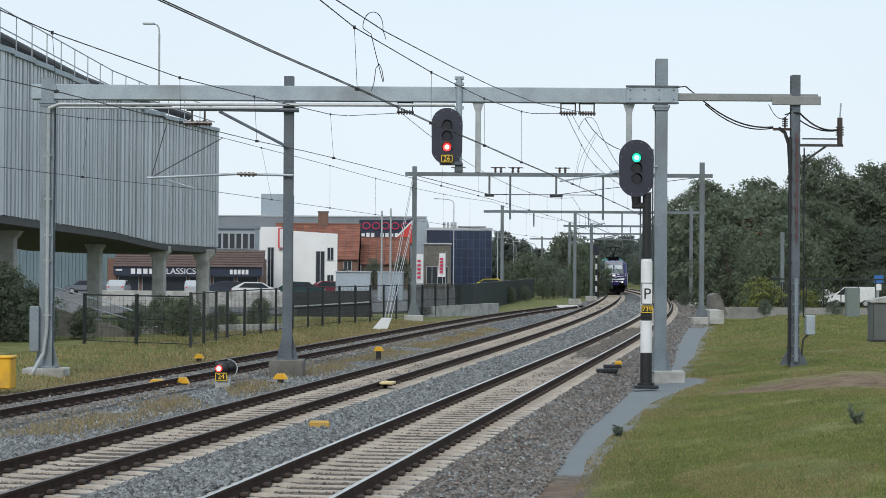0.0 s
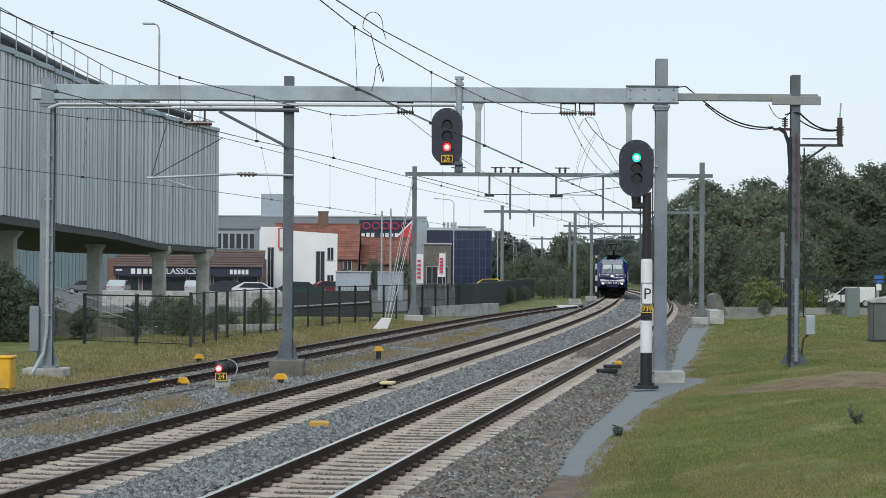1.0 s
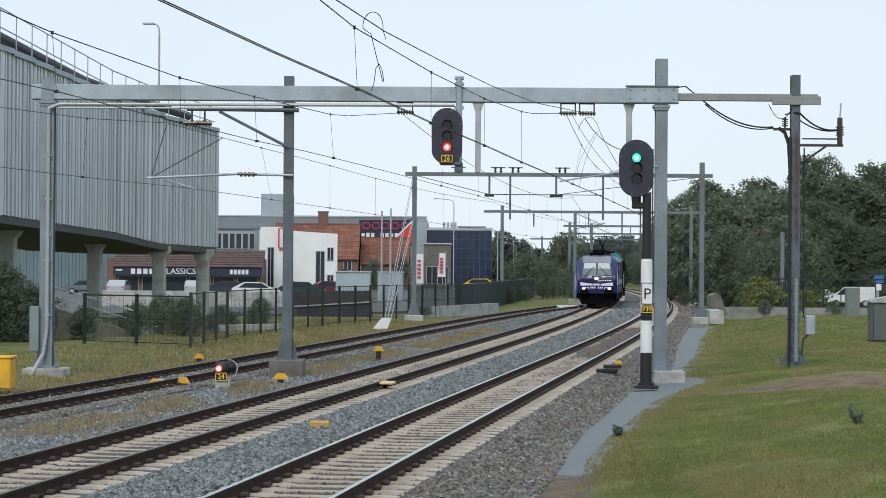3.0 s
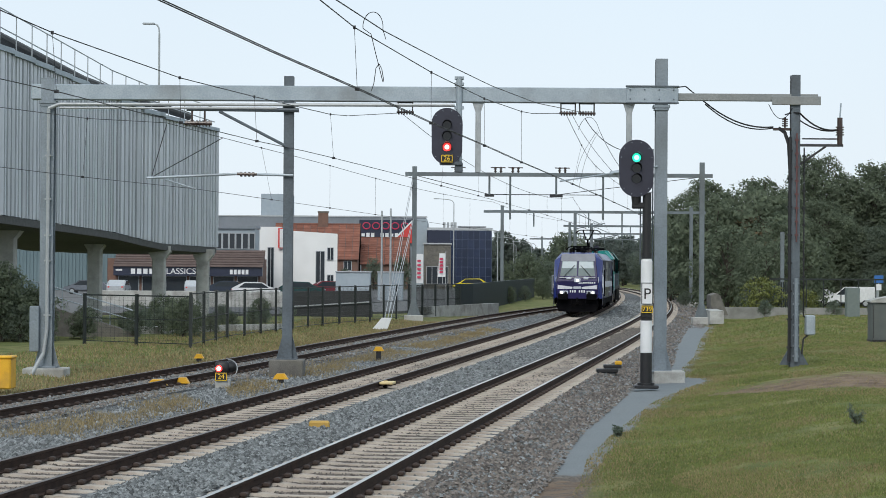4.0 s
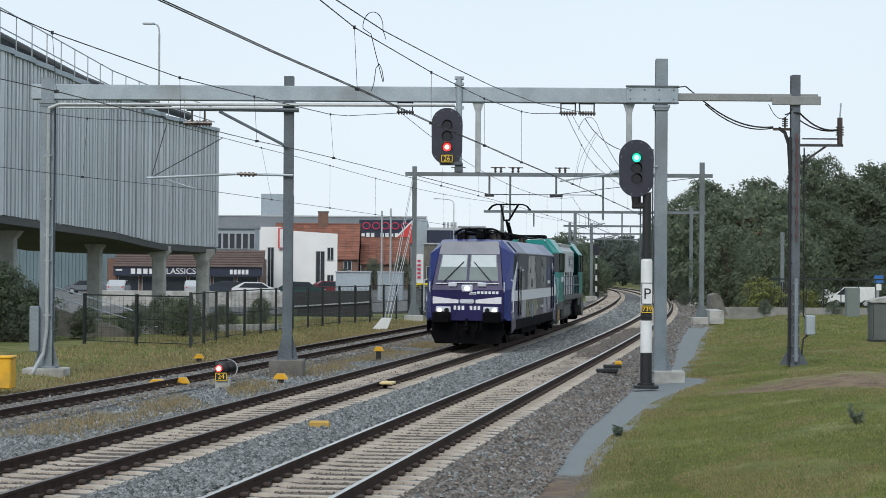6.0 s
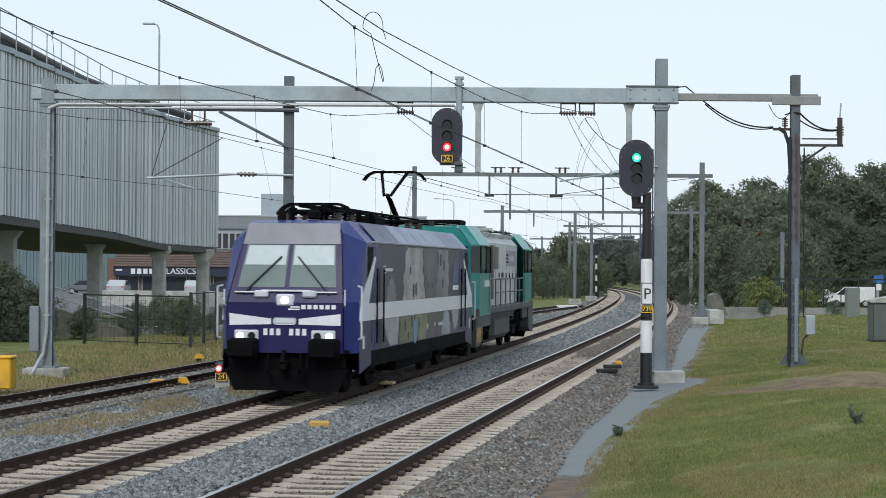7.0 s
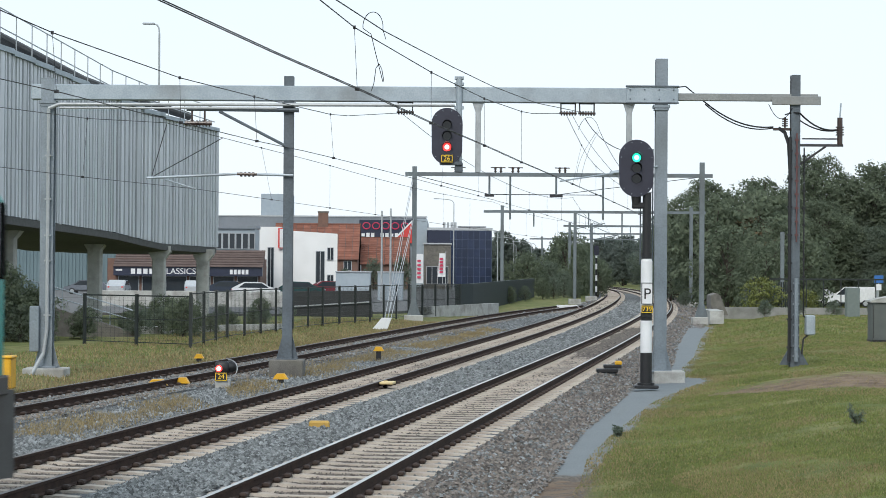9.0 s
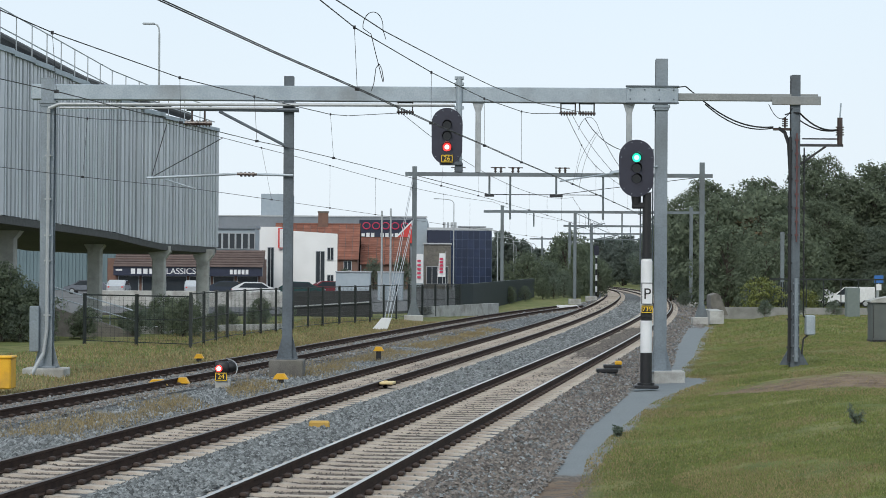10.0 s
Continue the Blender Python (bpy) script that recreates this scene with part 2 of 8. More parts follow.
def thing(name, m, label, category, group="", kind=""):
    ob = new(name)
    ob.empty_display_size = 0.2
    ob.matrix_basis = m
    return tagged(ob, label, category, group, kind)


def solo(name, bm, material, m, label, category="", group="", kind="", smooth=False):
    ob = part(name, bm, material, None, label, smooth, m)
    return tagged(ob, label, category, group, kind)


def raw_mesh(name, verts, faces, materials, mat_idx=None, smooth=False):
    me = bpy.data.meshes.new(name)
    me.from_pydata(verts, [], faces)
    for m in materials:
        me.materials.append(m)
    if mat_idx is not None:
        me.polygons.foreach_set("material_index", np.asarray(mat_idx, dtype=np.int32))
    if smooth:
        for f in me.polygons:
            f.use_smooth = True
    me.update()
    return me


def wire_bm(bm, pts, r, n=5):
    for p, q in zip(pts[:-1], pts[1:]):
        bm_cyl(bm, p, q, r, n=n, caps=False)
    return bm


def sag(p, q, drop, n=10):
    """Points of a hanging wire between p and q."""
    p, q = Vector(p), Vector(q)
    return [p.lerp(q, i / n) - Vector((0, 0, 4 * drop * (i / n) * (1 - i / n))) for i in range(n + 1)]


def text_bm(bm, word, size, m, depth=0.004):
    """Letters of the built-in font as mesh, laid into bm by the matrix m (letters in x, y)."""
    cu = bpy.data.curves.new("letters", "FONT")
    cu.body, cu.size, cu.align_x, cu.align_y, cu.extrude = word, size, "CENTER", "CENTER", depth
    ob = bpy.data.objects.new("letters", cu)
    scene.collection.objects.link(ob)
    dg = bpy.context.evaluated_depsgraph_get()
    me = bpy.data.meshes.new_from_object(ob.evaluated_get(dg))
    me.transform(m)
    bm.from_mesh(me)
    bpy.data.objects.remove(ob)
    bpy.data.curves.remove(cu)
    bpy.data.meshes.remove(me)
    return bm


FACING = Matrix.Rotation(radians(90), 4, "X")      # letters that face -y

# ---- tracks: centre lines, rail top at z = 0 ----
from functools import lru_cache

C1 = (-5.5794, 15.3921, 6.8213, -6.4421, 1.7877, -0.1909)
C2 = (-9.715, 16.084, 5.7042, -7.7004, 3.3279, -0.5441)
C3 = (-17.0914, 27.7254, -15.484, 7.3882)


@lru_cache(maxsize=200000)
def track_x(c, y):
    lo, hi = (22.6, 288.0) if len(c) > 4 else (33.9, 140.0)
    yy = min(max(y, lo), hi)
    x = sum(k * (yy / 113) ** i for i, k in enumerate(c))
    slope = sum(i * k * (yy / 113) ** (i - 1) / 113 for i, k in enumerate(c) if i)
    x += slope * (y - yy)
    if len(c) > 4 and y > hi:
        x -= 0.0011 * (y - hi) ** 2
    return x


def centre_line(c, y0, y1, step):
    """Points of equal spacing along a track, each with its unit direction."""
    pts, y = [], y0
    while y < y1:
        dx = (track_x(c, y + 0.05) - track_x(c, y - 0.05)) / 0.1
        d = Vector((dx, 1, 0)).normalized()
        pts.append((Vector((track_x(c, y), y, 0)), d))
        y += step * d.y
    return pts


def side(d):
    return Vector((d.y, -d.x, 0))


RAIL_PROFILE = [(-0.036, 0.0), (0.036, 0.0), (0.036, -0.035), (0.012, -0.05), (0.012, -0.135), (0.070, -0.155), (0.070, -0.168), (-0.070, -0.168), (-0.070, -0.155), (-0.012, -0.135), (-0.012, -0.05), (-0.036, -0.035)]


def rail_mesh(c, off, y0, y1, top):
    line = centre_line(c, y0, y1, 1.2)
    vs, fs, mi = [], [], []
    k = len(RAIL_PROFILE)
    for p, d in line:
        s = side(d)
        for u, z in RAIL_PROFILE:
            vs.append(p + s * (off + u) + Vector((0, 0, z)))
    for i in range(len(line) - 1):
        for j in range(k):
            fs.append((i * k + j, i * k + (j + 1) % k, (i + 1) * k + (j + 1) % k, (i + 1) * k + j))
            mi.append(0 if j == 0 else 1)
    return raw_mesh("rail", vs, fs, [top, M_RAIL_SIDE], mi)


def sleeper_mesh():
    """Prestressed concrete sleeper: broad rail seats, dipped middle."""
    bm = bmesh.new()
    prof = [(-1.26, -0.185, 0.14), (-1.0, -0.172, 0.145), (-0.5, -0.172, 0.145), (-0.32, -0.196, 0.115), (0.32, -0.196, 0.115), (0.5, -0.172, 0.145), (1.0, -0.172, 0.145), (1.26, -0.185, 0.14)]
    rows = [[bm.verts.new((x, s * (w if lvl else w * 0.62), z if not lvl else z - 0.16)) for s, lvl in ((-1, 1), (-1, 0), (1, 0), (1, 1))] for x, z, w in prof]
    for a, b in zip(rows[:-1], rows[1:]):
        for j in range(3):
            bm.faces.new((a[j], a[j + 1], b[j + 1], b[j]))
    bm.faces.new(rows[0])
    bm.faces.new(rows[-1][::-1])
    return finish(bm, "sleeper")


def clip_mesh():
    """The four spring clips of one sleeper."""
    bm = bmesh.new()
    for r in (-0.7535, 0.7535):
        for s in (-1, 1):
            bm_box(bm, (r + s * 0.115, 0, -0.135), (0.10, 0.13, 0.065), bevel=0.02)
    return finish(bm, "clip")


def track(name, c, y0, y1, top, sleeper_material, parts_range, label):
    tr = thing(name, Matrix.Identity(4), label, "railway track", "", "structure")
    for off in (-0.7535, 0.7535):
        ob = new("rail", rail_mesh(c, off, y0, y1, top))
        ob.parent = tr
    sm, cm = sleeper_mesh(), clip_mesh()
    sm.materials.append(sleeper_material)
    cm.materials.append(M_CLIP)
    far_v, far_f = [], []
    clip_v, clip_f = [], []
    for p, d in centre_line(c, y0, y1, 0.6):
        m = Matrix.Translation(p) @ Matrix.Rotation(-math.atan2(d.x, d.y) + random.uniform(-0.008, 0.008), 4, "Z")
        if parts_range[0] < p.y < parts_range[1]:
            share("sleeper", sm, tr, m)
        else:
            k = len(far_v)
            far_v += [m @ v.co for v in sm.vertices]
            far_f += [tuple(k + i for i in f.vertices) for f in sm.polygons]
        if p.y < 170:
            k = len(clip_v)
            clip_v += [m @ v.co for v in cm.vertices]
            clip_f += [tuple(k + i for i in f.vertices) for f in cm.polygons]
    ob = new("distant_sleepers", raw_mesh("distant_sleepers", far_v, far_f, [sleeper_material]))
    ob.parent = tr
    tagged(ob, kind="stuff")
    ob = new("rail_clips", raw_mesh("rail_clips", clip_v, clip_f, [M_CLIP]))
    ob.parent = tr
    tagged(ob, kind="stuff")
    return tr


track("track_near", C1, -30, 370, M_RAIL_TOP, M_SLEEPER, (14, 105), "main railway track with pale concrete sleepers and shiny rails")
track("track_middle", C2, -80, 370, M_RAIL_TOP_DULL, M_SLEEPER, (14, 105), "main railway track with concrete sleepers, used by the train")
track("track_siding", C3, -10, 153, M_RAIL_TOP_DULL, M_SLEEPER_OLD, (25, 105), "old siding track with brown sleepers, joining by a turnout")


# ---- ground: one sheet to the horizon ----
PATH_LEFT = [(29.5, 1.40), (36.7, 2.29), (42.5, 3.25), (51.0, 4.62), (55.0, 5.6), (60.0, 6.6), (66.9, 7.58), (82.0, 9.53), (106.0, 12.94), (124.6, 15.82)]
PATH_RIGHT = [(29.1, 2.19), (32.6, 2.54), (36.8, 3.24), (41.3, 4.10), (47.1, 5.21), (51.7, 6.45), (54.3, 7.43), (56.3, 7.45), (57.6, 7.12), (63.0, 7.78), (70.5, 9.10), (89.0, 11.73), (108.7, 14.85), (129.0, 17.99)]


def path_edges(y):
    """The grey service path between ballast and grass: left and right edge."""
    if y < 29.5:
        return 1.40 + (y - 29.5) * 0.145, 2.25 + (y - 29.5) * 0.14
    return line_between(PATH_LEFT, y), line_between(PATH_RIGHT, y)


def line_between(rows, y):
    if y <= rows[0][0]:
        return rows[0][1]
    for (y0, x0), (y1, x1) in zip(rows[:-1], rows[1:]):
        if y <= y1:
            return x0 + (x1 - x0) * (y - y0) / (y1 - y0)
    return rows[-1][1]


def smooth(a, b, x):
    k = min(max((x - a) / (b - a), 0), 1)
    return k * k * (3 - 2 * k)


def ground_z(x, y):
    x1, x2, x3 = track_x(C1, y), track_x(C2, y), track_x(C3, y)
    bed = -0.21
    z = bed
    for xt in (x1, x2):                    # low cribs between the sleepers, filled with fines farther on
        if abs(x - xt) < 1.45:
            z = bed - 0.006 * smooth(1.45, 1.15, abs(x - xt))
    if abs(x - x1) < 0.70:
        z += 0.040 * smooth(64, 70, y) * (1 - smooth(96, 104, y))
    right = x - x1
    if right > 1.46:                       # shoulder down to the path, then the lawn
        z = bed - 0.16 * smooth(1.5, 2.4, right) + 0.60 * smooth(3.4, 8.4, right) * (1 - smooth(112, 124, y)) - 0.10 * smooth(126, 132, y) * smooth(6, 9, right)
    left = (x3 if y < 149 else x2) - x
    if left > 1.3:
        z = bed - 0.12 * smooth(1.4, 2.6, left) + 0.16 * smooth(3, 6, left)
    if x2 - 2.4 < x < x2 - 1.4:
        z -= 0.03
    gap = x2 - x3
    if gap > 4.2 and x3 + 1.5 < x < x2 - 1.6:
        z = bed - 0.06
    return z


def axis_values(breaks):
    out = []
    for a, b, s in breaks:
        n = max(1, int(round((b - a) / s)))
        out += [a + (b - a) * i / n for i in range(n)]
    return out + [breaks[-1][1]]


def ground_sheet():
    xs = axis_values([(-3000, -300, 450), (-300, -60, 24), (-60, -16, 4), (-16, 22, 0.25), (22, 60, 3), (60, 300, 24), (300, 3000, 450)])
    ys = axis_values([(-400, -20, 38), (-20, 14, 3), (14, 68, 0.4), (68, 158, 1.2), (158, 362, 6), (362, 900, 60), (900, 4500, 400)])
    vs, fs, mi = [], [], []
    for y in ys:
        for x in xs:
            z = ground_z(x, y)
            if abs(x) < 40 and 0 < y < 158:
                z += 0.035 * noise.noise((x * 0.7, y * 0.5, 0)) + 0.02 * noise.noise((x * 2.3, y * 2.3, 4))
            vs.append((x, y, z))
    w = len(xs)
    for j in range(len(ys) - 1):
        for i in range(w - 1):
            fs.append((j * w + i, j * w + i + 1, (j + 1) * w + i + 1, (j + 1) * w + i))
    me = raw_mesh("ground", vs, fs, [M_GROUND], smooth=True)
    cover = np.array([covers(v[0], v[1]) for v in vs], dtype=np.float32)
    for k, name in enumerate(("grass_cover", "path_cover", "soil_cover", "dust_cover")):
        at = me.attributes.new(name, "FLOAT", "POINT")
        at.data.foreach_set("value", np.ascontiguousarray(cover[:, k]))
    ob = new("ground", me)
    return tagged(ob, "railway ballast bed, grey path and mown lawn", "ground", "", "structure")


def step_at(a, b, x):
    return min(max((x - a) / (b - a), 0.0), 1.0)


def covers(x, y):
    """Shares of grass, path, bare soil and brown dust at a place."""
    x3 = track_x(C3, y) if y < 149 else track_x(C2, y)
    a, b = path_edges(y)
    if not 14 < y < 128:
        a = b = track_x(C1, y) + 3.4
    grass = max(step_at(x3 - 1.9, x3 - 2.8, x), step_at(b - 0.25, b + 0.45, x))
    way = min(step_at(a - 0.2, a + 0.2, x), 1 - step_at(b - 0.1, b + 0.3, x)) if 14 < y < 128 else 0.0
    end = step_at(29.0, 31.0, y)
    soil = max(0.0, 1 - abs(y - (47.2 - 0.62 * (x - 7.0))) / (2.6 + 1.0 * max(x - 6.5, 0))) * (0.55 + 0.6 * step_at(6.0, 9.0, x)) * step_at(5.4, 6.4, x) if 30 < y < 58 else 0.0
    soil = max(soil, way * (1 - end) * 0.52)
    if y < 149:                            # worn strip beside the siding
        soil = max(soil, 0.46 * step_at(1.7, 2.2, x3 - x) * (1 - step_at(2.8, 6.5, x3 - x)))
    dust = 0.0
    x1, x2 = track_x(C1, y), track_x(C2, y)
    for xt in (x1, x2):
        dust = max(dust, 1 - step_at(0.72, 1.3, abs(x - xt)))
    dust = max(dust, 0.75 * step_at(1.3, 1.8, x - x1), 0.6 * (1 - step_at(0.9, 1.7, abs(x - x3))))
    return grass, way * end, soil, dust


def zone(x, y):
    """0 ballast, 1 grass, 2 path, 3 bare soil."""
    wob = 0.35 * noise.noise((x * 0.5, y * 0.35, 9))
    x3 = track_x(C3, y) if y < 149 else track_x(C2, y)
    if x < x3 - 2.3 + wob:
        return 1
    a, b = path_edges(y)
    if 14 < y < 108:
        if x < a + wob * 0.9:
            return 0
        if x < b + wob * 1.1:
            return 2
    elif x < track_x(C1, y) + 3.4 + wob:
        return 0
    if covers(x, y)[2] > 0.45 + wob:
        return 3
    return 1


ground_sheet()

# ---- portal across the tracks, posts and beams ----
def i_beam(bm, p, q, w, h, t=0.02):
    """An H section from p to q (upright or level)."""
    p, q = Vector(p), Vector(q)
    d = (q - p)
    rot = d.to_track_quat("Z", "Y").to_matrix()
    c = (p + q) / 2
    for s in (-1, 1):
        bm_box(bm, c + rot @ Vector((0, s * (h / 2 - t / 2), 0)), (w, t, d.length), rot)
    bm_box(bm, c, (t, h - 2 * t, d.length), rot)
    return bm


def portal_near():
    Y = 54.8
    po = thing("catenary_portal", pose(0, Y, 0), "galvanised steel catenary portal spanning three tracks", "catenary portal")
    bm = bmesh.new()
    bm_box(bm, (-2.47, 0, 7.57), (17.9, 0.30, 0.42), bevel=0.02)
    part("beam", bm, M_GALV, po, "long galvanised box beam")
    bm = bmesh.new()
    bm_box(bm, (5.75, -0.16, 7.60), (1.42, 0.06, 0.45), bevel=0.01)
    part("splice_plate", bm, M_GALV, po)
    for z in (7.37, 7.83):
        bm = bmesh.new()
        bm_box(bm, (5.75, -0.17, z), (1.46, 0.12, 0.035))
        part("splice_flange", bm, M_GALV_DARK, po)
    for k in range(8):
        bm = bmesh.new()
        bm_cyl(bm, (5.12 + (k % 4) * 0.40 + 0.02, -0.19, 7.47 + 0.26 * (k // 4)), (5.12 + (k % 4) * 0.40 + 0.02, -0.215, 7.47 + 0.26 * (k // 4)), 0.022, n=6)
        part("bolt", bm, M_GALV_DARK, po)
    bm = bmesh.new()
    bm_box(bm, (8.3, 0, 7.55), (4.1, 0.2, 0.20), bevel=0.01)
    part("extension_beam", bm, M_EXTENSION, po, "thin weathered extension beam")
    for x, w, zt, base, m in ((-10.95, 0.36, 7.95, -0.05, M_GALV_POST), (-4.29, 0.27, 8.05, 0.20, M_GALV_DARK), (6.02, 0.33, 8.6, -0.05, M_GALV_POST)):
        bm = bmesh.new()
        i_beam(bm, (x, 0, base), (x, 0, zt), w, w * 0.9)
        bm_box(bm, (x, 0, base + 0.02), (w + 0.25, w + 0.25, 0.04))
        for s in (-1, 1):
            bm_prism(bm, [(x + s * w * 0.45, base), (x + s * (w * 0.5 + 0.17), base), (x + s * w * 0.45, base + 0.75)], "y", -0.02, 0.02)
        bm_box(bm, (x, 0, 7.28), (w + 0.12, 0.42, 0.08))
        bm_box(bm, (x, 0, 7.20), (w + 0.06, 0.38, 0.05))
        part("post", bm, m, po, "galvanised steel post" if m is M_GALV_POST else "weathered dark steel post")
    for x, w, d, zt, m in ((-10.95, 1.14, 1.0, -0.06, M_CONC), (-4.29, 0.95, 0.9, 0.22, M_CONC_DARK), (6.25, 0.85, 0.9, -0.02, M_CONC)):
        bm = bmesh.new()
        bm_box(bm, (x, 0, zt - 0.5), (w, d, 1.0), bevel=0.03)
        part("footing", bm, m, po, "concrete footing block")
    # conduits under the beam and down the left post
    bm = bmesh.new()
    bm_cyl(bm, (-10.6, -0.25, 7.22), (0.3, -0.25, 7.26), 0.045, n=8)
    part("conduit", bm, M_PIPE, po, "pale grey cable conduit")
    bm = bmesh.new()
    bm_cyl(bm, (-10.6, -0.25, 7.12), (-4.6, -0.25, 7.14), 0.03, n=8)
    part("conduit", bm, M_PIPE, po, "thin grey cable conduit")
    bm = bmesh.new()
    wire_bm(bm, [(-10.6, -0.25, 7.22), (-10.9, -0.25, 7.1), (-10.9, -0.25, 1.0), (-10.98, -0.28, 0.35), (-11.3, -0.62, -0.34)], 0.05, 8)
    for z in (1.4, 2.9, 3.6, 4.6, 5.8):
        bm_box(bm, (-10.9, -0.23, z), (0.17, 0.12, 0.04))
    part("conduit", bm, M_PIPE, po, "pale grey cable conduit")
    return po


portal_near()


# ---- light signals ----
def oval(w, h, n=28):
    """Outline of a signal plate: straight sides, round ends."""
    r, pts = w / 2, []
    for k in range(n):
        a = k * math.tau / n
        pts.append((math.cos(a) * r, math.sin(a) * r + (h / 2 - r) * (1 if math.sin(a) >= 0 else -1)))
    return pts


def signal_head(parent, x, y, z, w, h, lit, gap):
    bm = bmesh.new()
    bm_prism(bm, oval(w, h), "y", -0.02, 0.05)
    bm_box(bm, (0, 0.18, 0), (w * 0.6, 0.28, h * 0.72), bevel=0.05)
    head = part("signal_plate", bm, M_SIGNAL_BLACK, parent, "dark oval signal plate", at=pose(x, y, z))
    bolts = bmesh.new()
    for a, b in oval(w * 0.88, h * 0.92, 10):
        bm_cyl(bolts, (a, -0.03, b), (a, -0.018, b), 0.012, n=6)
    part("bolts", bolts, M_GALV, head)
    for i, zz in enumerate((gap, 0.0, -gap)):
        bm = bmesh.new()
        for k in range(13):            # hood over each lens, open below
            a0, a1 = radians(-25 + k * 17.7), radians(-25 + (k + 1) * 17.7)
            rr = 0.135
            p = [(math.cos(a0) * rr, -0.02, zz + math.sin(a0) * rr), (math.cos(a1) * rr, -0.02, zz + math.sin(a1) * rr)]
            dep0, dep1 = -0.10 - 0.22 * max(0, math.sin(a0)), -0.10 - 0.22 * max(0, math.sin(a1))
            bm_quad(bm, p[0], p[1], (p[1][0], dep1, p[1][2]), (p[0][0], dep0, p[0][2]))
        part("lens_hood", bm, M_BLACK, head)
        bm = bmesh.new()
        bm_cyl(bm, (0, -0.02, zz), (0, -0.035, zz), 0.115, n=20)
        on = lit[i]
        lens = part("lens", bm, {"r": M_RED_LIGHT, "g": M_GREEN_LIGHT}.get(on, M_CABLENS), head, {"r": "lit red lens", "g": "lit green lens"}.get(on, "dark lens"))
        if on:
            bm = bmesh.new()
            bm_cyl(bm, (0, -0.036, zz), (0, -0.045, zz), 0.065, n=20)
            part("lamp_core", bm, M_RED_CORE if on == "r" else M_GREEN_CORE, lens)
    return head


M_CABLENS = mat("dark_lens_glass", (0.012, 0.012, 0.014), rough=0.1, bump=0)


def number_plate(parent, word, x, y, z, w, h, size):
    bm = bmesh.new()
    bm_box(bm, (x, y, z), (w, 0.02, h), bevel=0.004)
    pl = part("plate", bm, M_BLACK, parent, "black plate with yellow border and figures")
    bm = bmesh.new()
    t = w * 0.055
    for dz in (-1, 1):
        bm_box(bm, (x, y - 0.014, z + dz * (h / 2 - t)), (w - t, 0.008, t))
    for dx in (-1, 1):
        bm_box(bm, (x + dx * (w / 2 - t), y - 0.014, z), (t, 0.008, h - 2 * t))
    text_bm(bm, word, size, Matrix.Translation((x, y - 0.014, z)) @ FACING)
    part("figures", bm, M_YELLOW_BRIGHT, pl)


M_YELLOW_BRIGHT = mat("yellow_figures", (0.85, 0.55, 0.02), rough=0.5, bump=0)


def hanging_signal():
    sg = thing("hanging_signal", pose(0, 54.8, 0), "railway light signal hung below the portal, showing red", "railway signal")
    signal_head(sg, 0.09, -0.35, 6.40, 0.86, 1.56, (None, None, "r"), 0.30)
    number_plate(sg, "26", 0.09, -0.42, 5.78, 0.33, 0.22, 0.19)
    bm = bmesh.new()
    bm_cyl(bm, (0.42, -0.20, 5.55), (0.42, -0.20, 8.05), 0.085, n=12)
    for z in (7.85, 7.2, 8.02):
        bm_box(bm, (0.42, -0.18, z), (0.26, 0.14, 0.09), bevel=0.01)
    part("pole", bm, M_GALV, sg, "galvanised hanging pole with clamps")
    bm = bmesh.new()
    bm_box(bm, (0.2, -0.3, 5.66), (0.62, 0.12, 0.12), bevel=0.02)
    bm_box(bm, (0.42, -0.2, 5.55), (0.22, 0.2, 0.28), bevel=0.02)
    part("bracket", bm, M_GALV_DARK, sg)
    for x, zb in ((0.95, 5.42), (5.13, 5.60)):
        bm = bmesh.new()
        bm_box(bm, (x, 0, (zb + 7.36) / 2), (0.15, 0.15, 7.36 - zb), bevel=0.015)
        bm_prism(bm, [(x - 0.16, 7.36), (x + 0.16, 7.36), (x + 0.075, 7.1), (x - 0.075, 7.1)], "y", -0.07, 0.07)
        solo("hanging_strut", bm, M_PIPE, pose(0, 54.8, 0), "pale steel strut hanging from the portal beam", "strut", "struts under the portal")


hanging_signal()


